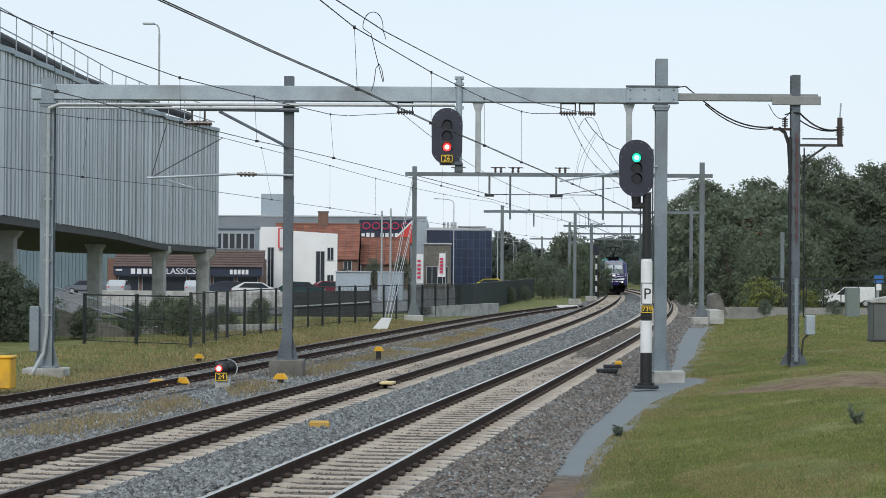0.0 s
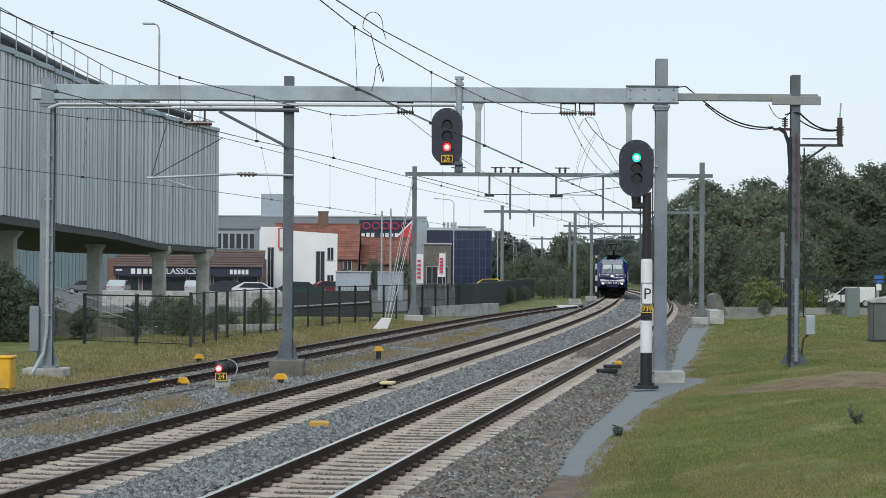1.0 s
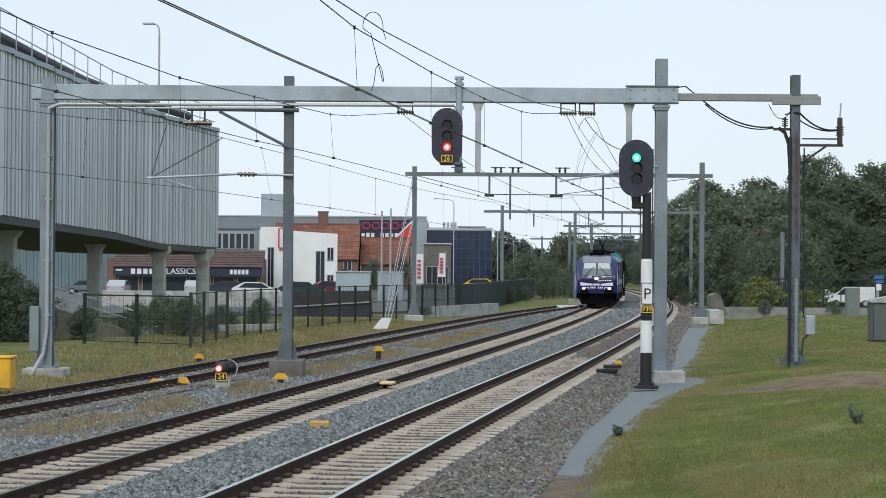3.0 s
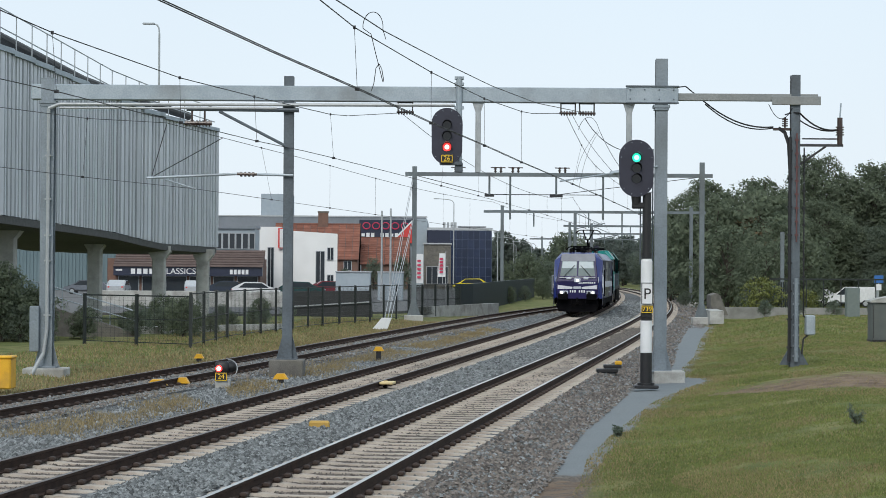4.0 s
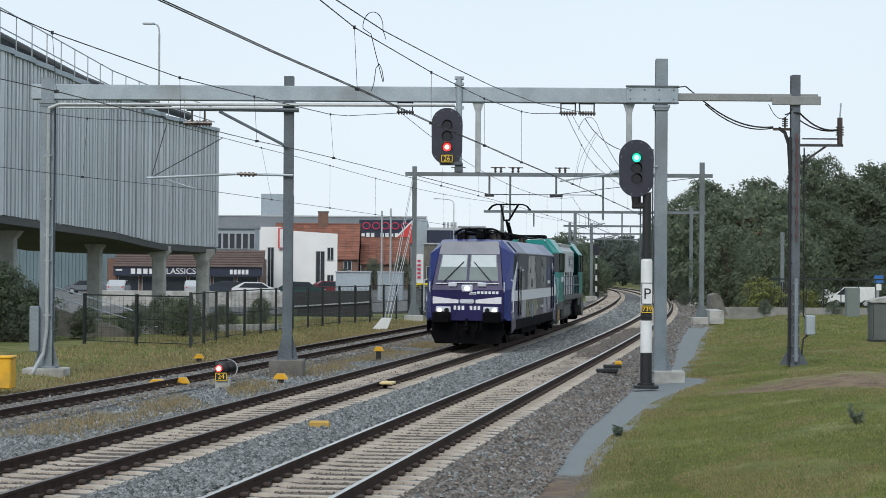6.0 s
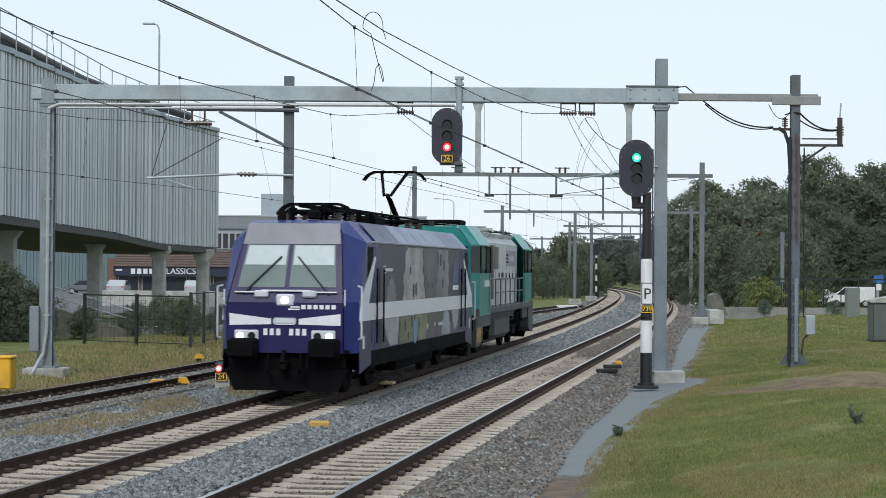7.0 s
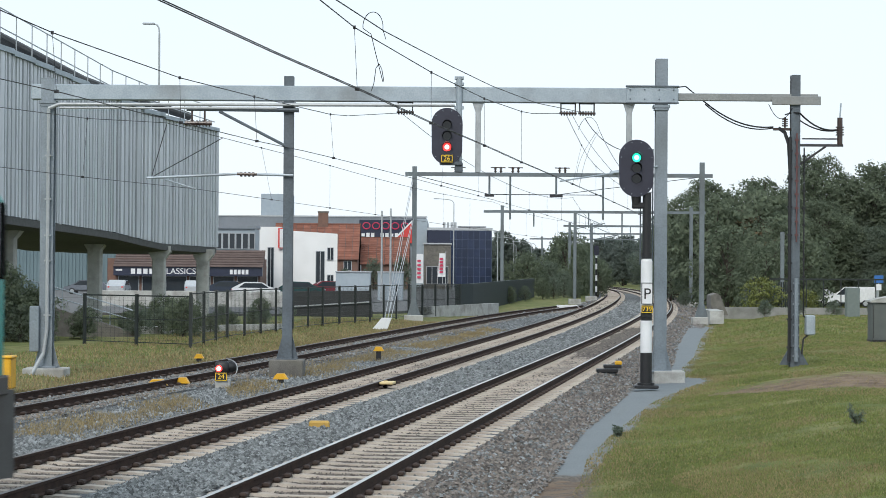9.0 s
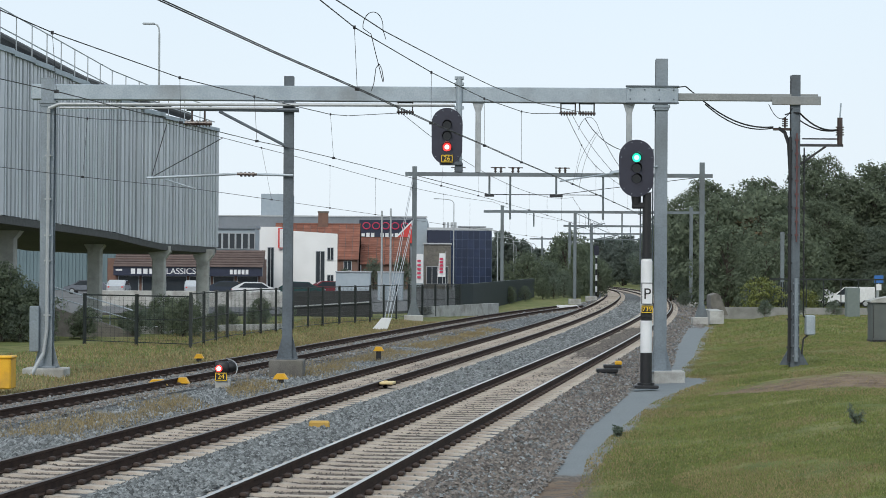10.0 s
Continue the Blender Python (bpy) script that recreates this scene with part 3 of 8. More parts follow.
def mast_signal():
    x0, y0 = 5.27, 51.2
    sg = thing("mast_signal", pose(x0, y0, 0), "railway signal on a black and white banded pole, showing green", "railway signal")
    signal_head(sg, -0.29, -0.12, 5.38, 0.90, 1.48, ("g", None, None), 0.275)
    bm = bmesh.new()
    bm_cyl(bm, (0, 0, 3.1), (0, 0, 4.75), 0.115, n=14)
    bm_cyl(bm, (0.0, 0, 3.05), (0, 0, 3.2), 0.14, n=14)
    bm_box(bm, (-0.14, 0, 4.42), (0.50, 0.16, 0.16), bevel=0.03)
    bm_cyl(bm, (-0.29, 0, 4.45), (-0.29, 0, 4.75), 0.10, 0.13, n=12)
    part("upper_pole", bm, M_BLACK, sg, "black upper pole with bracket")
    for a, b, m in ((2.98, 1.66, M_WHITE), (1.66, 1.45, M_BLACK), (1.45, 0.62, M_WHITE), (0.62, -0.22, M_BLACK)):
        bm = bmesh.new()
        bm_cyl(bm, (0, 0, b), (0, 0, a), 0.150, n=20)
        if a > 2.9:
            bm_cyl(bm, (0, 0, 2.98), (0, 0, 3.08), 0.15, 0.11, n=20)
        part("pole_band", bm, m, sg, "white painted band" if m is M_WHITE else "black painted band", smooth=False)
    bm = bmesh.new()
    bm_box(bm, (0, 0, -0.26), (0.62, 0.5, 0.08), bevel=0.02)
    bm_cyl(bm, (0, 0, -0.22), (0, 0, -0.16), 0.22, n=16)
    part("base_plate", bm, M_BLACK, sg)
    bm = bmesh.new()
    bm_box(bm, (0.0, -0.17, 2.15), (0.30, 0.03, 0.56), bevel=0.01)
    p = part("letter_plate", bm, M_WHITE, sg, "white plate with a black letter and border")
    bm = bmesh.new()
    text_bm(bm, "P", 0.40, Matrix.Translation((0, -0.19, 2.13)) @ FACING)
    for dx in (-1, 1):
        bm_box(bm, (dx * 0.14, -0.188, 2.15), (0.02, 0.01, 0.56))
    for dz in (-1, 1):
        bm_box(bm, (0, -0.188, 2.15 + dz * 0.27), (0.26, 0.01, 0.02))
    part("letter", bm, M_BLACK, p)
    number_plate(sg, "739", 0.0, -0.17, 1.745, 0.30, 0.20, 0.165)
    bm = bmesh.new()
    bm_box(bm, (-0.02, -0.165, 1.575), (0.28, 0.02, 0.05))
    part("yellow_strip", bm, M_BLACK, sg)
    # ladder behind the pole
    bm = bmesh.new()
    for s in (-0.16, 0.16):
        bm_cyl(bm, (0.02 + s, 0.30, 2.9), (0.02 + s, 0.30, 5.9), 0.02, n=6)
    part("ladder_rail", bm, M_GALV_DARK, sg)
    for k in range(10):
        bm = bmesh.new()
        bm_cyl(bm, (-0.14, 0.30, 3.1 + k * 0.28), (0.18, 0.30, 3.1 + k * 0.28), 0.012, n=5)
        part("rung", bm, M_GALV_DARK, sg)


mast_signal()


def dwarf_signal():
    sg = thing("dwarf_signal", pose(-5.45, 49.3, -0.25), "low black dwarf signal showing red beside the siding", "railway signal")
    bm = bmesh.new()
    bm_box(bm, (0, 0, 0.10), (0.36, 0.3, 0.24), bevel=0.02)
    part("footing", bm, M_CONC, sg, "small concrete footing")
    bm = bmesh.new()
    bm_sph(bm, (0.14, 0.08, 0.52), 0.20, 12, (1.1, 0.9, 0.75))
    bm_box(bm, (-0.02, -0.08, 0.5), (0.34, 0.16, 0.34), bevel=0.05)
    part("housing", bm, M_BLACK, sg, "black domed housing", smooth=True)
    bm = bmesh.new()
    wire_bm(bm, [(0.16 + math.cos(a) * 0.20, -0.1 + 0.1 * math.sin(a), 0.48 + math.sin(a) * 0.22) for a in [k * 0.3 - 0.6 for k in range(9)]], 0.012, 6)
    part("hose", bm, M_PIPE, sg)
    bm = bmesh.new()
    bm_cyl(bm, (-0.09, -0.16, 0.49), (-0.09, -0.20, 0.49), 0.085, n=16)
    ln = part("lens", bm, M_RED_LIGHT, sg, "lit red lens")
    bm = bmesh.new()
    bm_cyl(bm, (-0.09, -0.20, 0.49), (-0.09, -0.208, 0.49), 0.055, n=14)
    part("lamp_core", bm, M_RED_CORE, ln)
    number_plate(sg, "24", -0.03, -0.2, 0.29, 0.30, 0.21, 0.165)


dwarf_signal()


# ---- cable mast at the right end, with boxes and cables ----
def cable_mast():
    x0 = 9.78
    ms = thing("cable_mast", pose(x0 - 0.05, 54.8, 0.16), "weathered steel mast with cable arms and switch box", "mast")
    bm = bmesh.new()
    i_beam(bm, (0, 0, -0.3), (0, 0, 8.02), 0.25, 0.25)
    part("post", bm, M_GALV_DARK, ms, "weathered steel post")
    bm = bmesh.new()
    for s in (-1, 1):
        bm_prism(bm, [(s * 0.1, 0), (s * 0.40, 0), (s * 0.1, 0.55)], "y", -0.03, 0.03)
    part("foot_gusset", bm, M_GALV_DARK, ms)
    bm = bmesh.new()
    bm_box(bm, (0, -0.18, 7.30), (1.35, 0.05, 0.24), bevel=0.01)
    part("end_plate", bm, M_EXTENSION, ms)
    for x, z0, z1, r, m, lb in ((-0.17, 0.1, 6.3, 0.045, M_BLACK, "black cable duct"), (0.02, 0.1, 2.4, 0.06, M_GALV_POST, "grey cable duct"), (0.02, 3.4, 6.4, 0.022, mat("dull_red_cable", (0.13, 0.055, 0.055), rough=0.6), "dull red cable"), (0.22, 2.2, 6.0, 0.02, M_BLACK, "thin black cable")):
        bm = bmesh.new()
        bm_cyl(bm, (x, -0.20, z0), (x, -0.20, z1), r, n=8)
        for k in range(8):
            zz = z0 + (z1 - z0) * (k + 0.5) / 8
            bm_box(bm, (x, -0.18, zz), (r * 2 + 0.05, 0.06, 0.05))
        part("cable_duct", bm, m, ms, lb)
    bm = bmesh.new()
    bm_box(bm, (0.43, -0.05, 1.10), (0.27, 0.22, 0.55), bevel=0.03)
    bx = part("switch_box", bm, M_GALV, ms, "grey steel switch box")
    bm = bmesh.new()
    wire_bm(bm, [(0.40, -0.05, 0.85), (0.25, -0.05, 0.72), (0.2, -0.1, 0.3)], 0.025, 6)
    wire_bm(bm, [(0.34, -0.05, 1.3), (0.25, -0.05, 1.35), (0.25, -0.05, 2.4)], 0.02, 6)
    part("flex", bm, M_BLACK, bx)
    # arms
    bm = bmesh.new()
    bm_box(bm, (0.68, 0, 6.08), (1.30, 0.07, 0.07))
    bm_cyl(bm, (0.10, 0, 5.52), (0.85, 0, 6.05), 0.03, n=6)
    bm_cyl(bm, (0.2, 0, 6.26), (1.2, 0, 6.26), 0.02, n=6)
    part("arm", bm, M_UNDERARM, ms, "dark bracket arm with stay")
    bm = bmesh.new()
    bm_cyl(bm, (1.24, 0, 6.1), (1.24, 0, 6.85), 0.075, n=10)
    for k in range(4):
        bm_cyl(bm, (1.24, 0, 6.36 + k * 0.07), (1.24, 0, 6.39 + k * 0.07), 0.115, n=10)
    part("cable_end", bm, M_INSUL, ms, "brown cable end insulator")
    bm = bmesh.new()
    bm_cyl(bm, (1.24, 0, 6.85), (1.27, 0, 7.25), 0.02, n=6)
    part("arrester", bm, M_GALV, ms)
    bm = bmesh.new()
    bm_box(bm, (-0.36, 0, 6.52), (0.5, 0.08, 0.07))
    bm_cyl(bm, (-0.28, 0, 6.56), (-0.28, 0, 6.85), 0.03, n=6)
    for k in range(4):
        bm_cyl(bm, (-0.28, 0, 6.6 + k * 0.06), (-0.28, 0, 6.63 + k * 0.06), 0.08, n=8)
    part("left_arm", bm, M_INSUL, ms, "short arm with insulator")
    bm = bmesh.new()
    wire_bm(bm, sag((-0.28, 0, 6.92), (0.1, -0.2, 6.95), -0.03, 4), 0.02, 5)
    part("cable", bm, M_BLACK, ms)
    bm = bmesh.new()
    wire_bm(bm, sag((0.1, -0.2, 6.95), (1.2, 0, 6.52), 0.17, 8), 0.025, 5)
    part("cable", bm, M_BLACK, ms)
    bm = bmesh.new()
    wire_bm(bm, sag((0.1, -0.2, 6.75), (1.2, 0, 6.50), 0.12, 8), 0.02, 5)
    part("cable", bm, M_BLACK, ms)
    bm = bmesh.new()
    wire_bm(bm, [(-0.45, 0, 6.55), (-0.30, -0.1, 6.42), (-0.20, -0.15, 6.1), (-0.17, -0.2, 5.4)], 0.05, 6)
    wire_bm(bm, sag((-0.75, -0.1, 7.2), (-0.1, -0.15, 7.1), 0.35, 10), 0.01, 5)
    part("cable", bm, M_BLACK, ms)
    bm = bmesh.new()
    wire_bm(bm, sag((-2.5, 0, 7.25), (-0.6, 0, 6.58), 0.22, 12), 0.022, 5)
    wire_bm(bm, sag((-2.5, 0, 7.2), (-0.6, 0, 6.55), 0.26, 12), 0.018, 5)
    wire_bm(bm, [(-3.35, -0.1, 7.35), (-3.3, -0.1, 7.65), (-3.05, -0.1, 7.68), (-2.5, 0, 7.25)], 0.018, 5)
    part("feeder_cable", bm, M_BLACK, ms, "black feeder cables sagging to the portal")


M_UNDERARM = mat("dark_bracket_steel", (0.06, 0.06, 0.062), (0.035, 0.035, 0.037), rough=0.6, metal=0.3)
cable_mast()


# ---- farther portals ----
def light_portal(y, xl, xr, zb, posts, drops, group="catenary portals beyond"):
    po = thing("lattice_portal", pose(0, y, 0), "light grey steel catenary portal over the tracks", "catenary portal", group)
    bm = bmesh.new()
    bm_box(bm, ((xl + xr) / 2, 0, zb), (xr - xl, 0.22, 0.22))
    part("beam", bm, M_GALV_AGED, po)
    for x, top in posts:
        bm = bmesh.new()
        i_beam(bm, (x, 0, -0.2), (x, 0, top), 0.27, 0.26)
        for s in (-1, 1):
            bm_prism(bm, [(x + s * 0.13, -0.1), (x + s * 0.42, -0.1), (x + s * 0.13, 0.9)], "y", -0.02, 0.02)
        pt = part("post", bm, M_GALV_AGED, po)
        bm = bmesh.new()
        bm_box(bm, (x, 0, -0.25), (1.1, 0.9, 0.6), bevel=0.03)
        part("footing", bm, M_CONC, pt)
    for x, z in drops:
        bm = bmesh.new()
        bm_cyl(bm, (x, 0, z), (x, 0, zb - 0.1), 0.06, n=8)
        part("hanger", bm, M_GALV_AGED, po)
    return po


p2 = light_portal(114.0, -2.2, 15.5, 8.18, ((-1.66, 8.62), (14.9, 8.95)), ((2.65, 7.0), (6.5, 7.0), (9.2, 5.6), (3.85, 5.6)))
bm = bmesh.new()
bm_cyl(bm, (-1.6, 0, 8.1), (2.65, 0, 7.03), 0.02, n=5)
bm_cyl(bm, (2.65, 0, 7.03), (9.2, 0, 7.03), 0.025, n=5)
bm_cyl(bm, (6.5, 0, 7.03), (14.8, 0, 8.1), 0.02, n=5)
bm_box(bm, (2.65, 0, 6.98), (0.55, 0.08, 0.16))
bm_box(bm, (6.5, 0, 6.98), (0.75, 0.08, 0.18))
part("stay_wire", bm, M_WIRE, p2)
for x in (0.85, 3.15, 4.15, 6.85):
    bm = bmesh.new()
    for s in (-0.16, 0.16):
        bm_cyl(bm, (x + s, 0, 8.28), (x + s, 0, 8.62), 0.05, n=8)
        for k in range(3):
            bm_cyl(bm, (x + s, 0, 8.34 + k * 0.09), (x + s, 0, 8.38 + k * 0.09), 0.085, n=8)
    bm_cyl(bm, (x - 0.42, 0, 8.58), (x + 0.42, 0, 8.58), 0.03, n=6)
    part("insulator", bm, M_INSUL, p2)
light_portal(166.0, 3.4, 22.0, 7.55, ((4.95, 8.05), (20.8, 8.0)), ((7.6, 6.3), (12.2, 6.2), (15.0, 5.4)))
light_portal(222.0, 13.5, 31, 7.6, ((14.2, 8.0), (28.5, 7.9)), ((16.5, 6.2), (21.0, 6.2)))
light_portal(270.0, 16, 36, 7.6, ((17.5, 8.0), (33.0, 7.9)), ((22, 6.2), (27, 6.2)))
light_portal(320.0, 14, 40, 7.6, ((16.0, 8.0), (36.0, 7.9)), ((22, 6.2), (29, 6.2)))


def cantilever_mast(x, y, h, reach, leaning=False, label="grey steel catenary mast with a bracket arm"):
    ms = thing("catenary_mast", pose(x, y, 0), label, "catenary mast", "catenary masts")
    bm = bmesh.new()
    i_beam(bm, (0, 0, -0.2), (0, 0, h), 0.26, 0.24)
    part("post", bm, M_GALV_AGED, ms)
    bm = bmesh.new()
    bm_box(bm, (0, 0, -0.2), (1.1, 0.9, 0.7), bevel=0.03)
    part("footing", bm, M_CONC, ms, "pale concrete footing")
    if reach:
        bm = bmesh.new()
        bm_cyl(bm, (0, 0, h - 1.6), (reach, 0, h - 1.1), 0.04, n=6)
        bm_cyl(bm, (0, 0, h - 0.2), (reach * 0.9, 0, h - 1.2), 0.03, n=6)
        bm_cyl(bm, (reach, 0, h - 1.1), (reach * 0.6, 0, h - 1.55), 0.025, n=6)
        part("arm", bm, M_GALV_AGED, ms)
    return ms


cantilever_mast(11.6, 174.0, 7.9, 2.6)
cantilever_mast(14.4, 192.0, 7.2, 2.6)
cantilever_mast(26.3, 205.0, 6.6, -2.6)
cantilever_mast(28.5, 250.0, 6.6, -2.6)
cantilever_mast(24.0, 140.0, 5.5, 0)

# far signal with black and white bands
fs = thing("banded_signal", pose(15.0, 193.5, 0), "small far signal on a black and white banded pole", "railway signal")
for k in range(8):
    bm = bmesh.new()
    bm_cyl(bm, (0, 0, k * 0.55), (0, 0, (k + 1) * 0.55), 0.10, n=10)
    part("pole_band", bm, M_WHITE if k % 2 else M_BLACK, fs)
bm = bmesh.new()
bm_prism(bm, [(a, b + 4.6) for a, b in oval(0.5, 1.0, 16)], "y", -0.12, -0.06)
part("signal_plate", bm, M_SIGNAL_BLACK, fs)


# ---- arms of the near portal ----
def siding_arm():
    ar = thing("cantilever_arm", pose(0, 54.6, 0), "galvanised cantilever arm holding the siding's contact wire", "catenary arm")
    bm = bmesh.new()
    bm_cyl(bm, (-4.15, 0, 5.30), (-5.2, 0, 5.32), 0.035, n=8)
    bm_cyl(bm, (-5.65, 0, 5.33), (-8.2, 0, 5.20), 0.035, n=8)
    bm_cyl(bm, (-7.7, 0, 5.17), (-6.83, 0, 4.90), 0.022, n=6)
    part("tube", bm, M_GALV, ar)
    bm = bmesh.new()
    for k in range(4):
        bm_cyl(bm, (-5.22 - k * 0.11, 0, 5.32), (-5.28 - k * 0.11, 0, 5.32), 0.065, n=8)
    bm_cyl(bm, (-5.15, 0, 5.32), (-5.7, 0, 5.33), 0.04, n=8)
    part("insulator", bm, M_INSUL, ar)
    bm = bmesh.new()
    bm_cyl(bm, (-4.0, 0, 7.10), (-7.1, 0, 7.12), 0.06, n=8)
    bm_cyl(bm, (-4.3, 0, 6.08), (-6.2, 0, 7.05), 0.04, n=6)
    part("upper_arm", bm, M_GALV_DARK, ar)
    for x in (-6.6, -6.95):
        bm = bmesh.new()
        bm_cyl(bm, (x, 0, 6.75), (x, 0, 7.1), 0.03, n=6)
        bm_cyl(bm, (x - 0.2, 0, 6.72), (x + 0.2, 0, 6.72), 0.06, n=8)
        for k in range(4):
            bm_cyl(bm, (x - 0.15 + k * 0.09, 0, 6.72), (x - 0.12 + k * 0.09, 0, 6.72), 0.09, n=8)
        part("insulator", bm, M_INSUL, ar)
    bm = bmesh.new()
    bm_cyl(bm, (-7.65, 0, 6.68), (-8.05, 0, 5.25), 0.012, n=5)
    bm_cyl(bm, (-6.1, 0, 6.32), (-8.0, 0, 5.25), 0.012, n=5)
    part("stay", bm, M_WIRE, ar)


siding_arm()


def hanger_insulator(x, y=54.8, z=7.35):
    """Frame with a row of insulator discs under the beam."""
    hi = thing("insulator_hanger", pose(x, y, z), "dark insulator on a small hanging frame under the beam", "insulator", "hanging insulators")
    bm = bmesh.new()
    for s in (-0.2, 0.2):
        bm_box(bm, (s, 0, -0.13), (0.035, 0.05, 0.30))
    bm_box(bm, (0, 0, 0.0), (0.44, 0.05, 0.04))
    part("frame", bm, M_UNDERARM, hi)
    bm = bmesh.new()
    bm_cyl(bm, (-0.24, 0, -0.27), (0.24, 0, -0.27), 0.03, n=6)
    for k in range(6):
        bm_cyl(bm, (-0.2 + k * 0.075, 0, -0.27), (-0.16 + k * 0.075, 0, -0.27), 0.065, n=8)
    part("discs", bm, M_INSUL, hi)


for x in (-1.07, 3.44, 3.96):
    hanger_insulator(x)


# ---- contact wires, messenger wires and droppers ----
SUPPORTS = (-10.0, 54.8, 114.0, 166.0, 222.0, 270.0, 320.0)


# near span: places along the line of the contact wire (y, x) and the messenger (y, x, z)
NEAR_C1 = ([(16.0, -3.52), (20.1, -2.92), (24.9, -2.18), (30.05, -1.32), (37.0, -0.24), (43.7, 0.90), (50.5, 1.99), (54.8, 2.72)],
           [(16.0, -2.7, 5.55), (24.0, -1.52, 6.02), (30.05, -1.37, 6.42), (37.0, -0.24, 6.43), (43.7, 0.89, 6.52), (50.5, 1.98, 6.78), (52.8, 2.36, 6.91), (54.8, 3.37, 7.08)], (30.05, 37.0, 43.7, 50.5))
NEAR_C2 = ([(14.0, -9.3), (27.9, -6.28), (29.9, -5.86), (34.0, -5.2), (36.9, -4.69), (41.4, -3.91), (44.9, -3.14), (47.6, -2.65), (54.8, -1.42)],
           [(14.0, -10.0, 6.9), (28.2, -6.35, 6.41), (29.9, -5.93, 6.29), (36.2, -4.84, 6.22), (41.4, -3.97, 6.33), (47.6, -2.73, 6.45), (53.5, -2.60, 6.87), (54.8, -1.18, 7.06)], (29.9, 36.2, 41.4, 47.6))
NEAR_C3 = ([(30.0, -12.6), (43.4, -9.74), (48.1, -8.73), (54.8, -6.9)],
           [(30.0, -10.6, 5.55), (40.0, -8.98, 5.96), (48.0, -8.65, 6.34), (54.8, -7.68, 6.74)], (48.0,))


def line_at(rows, y):
    ys = [r[0] for r in rows]
    return tuple(float(np.interp(y, ys, [r[k] for r in rows])) for k in range(1, len(rows[0])))


def overhead_line(c, near, label, z_contact, y_end, z_far=6.9, double=False, drop=0.75):
    ln = thing("overhead_line", Matrix.Identity(4), label, "overhead line", "overhead lines")
    con, mes, dro = bmesh.new(), bmesh.new(), bmesh.new()
    cr, mr, drops = near

    def contact(a, b):
        for o in (0.0, 0.045) if double else (0.0,):
            bm_cyl(con, a + Vector((o, 0, 0)), b + Vector((o, 0, 0)), 0.008, n=5, caps=False)

    def dropper(a, b):
        bm_cyl(dro, a, b, 0.004, n=4, caps=False)
        bm_box(dro, a, (0.07, 0.05, 0.05))
        bm_box(dro, b, (0.04, 0.05, 0.05))

    pc = [Vector((r[1], r[0], z_contact)) for r in cr]
    for a, b in zip(pc[:-1], pc[1:]):
        contact(a, b)
    pm = [Vector((r[1], r[0], r[2])) for r in mr]
    for a, b in zip(pm[:-1], pm[1:]):
        bm_cyl(mes, a, b, 0.009, n=5, caps=False)
    for y in drops:
        x, z = line_at(mr, y)
        dropper(Vector((line_at(cr, y)[0], y, z_contact)), Vector((x, y, z)))
    for i, (a, b) in enumerate(zip(SUPPORTS[1:-1], SUPPORTS[2:])):
        if b > y_end:
            break
        n, prev = 14, None
        for k in range(n + 1):
            f = k / n
            y = a + (b - a) * f
            st = (0.15 if i % 2 else -0.2) * (1 - 2 * f)
            x = track_x(c, y) + st
            top = Vector((x, y, z_far - 4 * drop * f * (1 - f)))
            if i == 0:
                x = x + (cr[-1][1] - track_x(c, a) + 0.2) * (1 - f)
                top = Vector((x + (mr[-1][1] - cr[-1][1]) * max(0, 1 - f * 4), y, mr[-1][2] * (1 - f) + z_far * f - 4 * drop * f * (1 - f)))
            cur = (Vector((x, y, z_contact)), top)
            if prev:
                contact(prev[0], cur[0])
                bm_cyl(mes, prev[1], cur[1], 0.009, n=5, caps=False)
            if 1 < k < n - 1 and k % 2 == 0:
                dropper(*cur)
            prev = cur
    part("contact_wire", con, M_WIRE, ln)
    part("messenger_wire", mes, M_WIRE, ln)
    tagged(part("droppers", dro, M_WIRE, ln), kind="stuff")
    return ln


overhead_line(C1, NEAR_C1, "dark copper overhead line above the near track", 5.48, 330, double=True, drop=0.66)
overhead_line(C2, NEAR_C2, "dark copper overhead line above the middle track", 5.40, 330, drop=0.80)
overhead_line(C3, NEAR_C3, "dark copper overhead line above the siding", 4.92, 170, z_far=6.6, drop=0.30)

# feeder above the near track and its looped jumpers
fd = thing("feeder_wire", Matrix.Identity(4), "bare copper feeder wire with looped jumpers", "overhead line", "overhead lines")
bm = bmesh.new()
wire_bm(bm, [(-1.75, 16, 5.6), (-1.32, 24, 6.02), (-0.93, 30.5, 6.42), (0.15, 38, 6.64), (1.06, 44, 6.83), (2.39, 51, 7.04), (3.88, 54.8, 7.10)], 0.009)
part("wire", bm, M_WIRE, fd)
bm = bmesh.new()
loop = [(-1.12 + 0.155 * math.cos(radians(a)) + 0.02, 30.4, 6.47 + 0.23 * math.sin(radians(a))) for a in range(-10, 200, 14)]
wire_bm(bm, [(-0.90, 30.4, 6.28)] + loop + [(-1.13, 30.4, 6.36), (-1.04, 30.4, 6.0), (-0.94, 30.4, 5.62), (-0.93, 30.4, 5.66), (-0.96, 30.4, 5.82), (-1.0, 30.4, 5.9), (-1.05, 30.4, 5.84), (-1.08, 30.4, 5.6), (-1.12, 30.4, 5.48)], 0.006, 6)
part("jumper", bm, M_WIRE, fd)
bm = bmesh.new()
def bow(*pts):
    """A smooth wire through three or four bend points."""
    v, out = [Vector(p) for p in pts], []
    for k in range(17):
        w = list(v)
        while len(w) > 1:
            w = [a.lerp(b, k / 16) for a, b in zip(w[:-1], w[1:])]
        out.append(w[0])
    return out


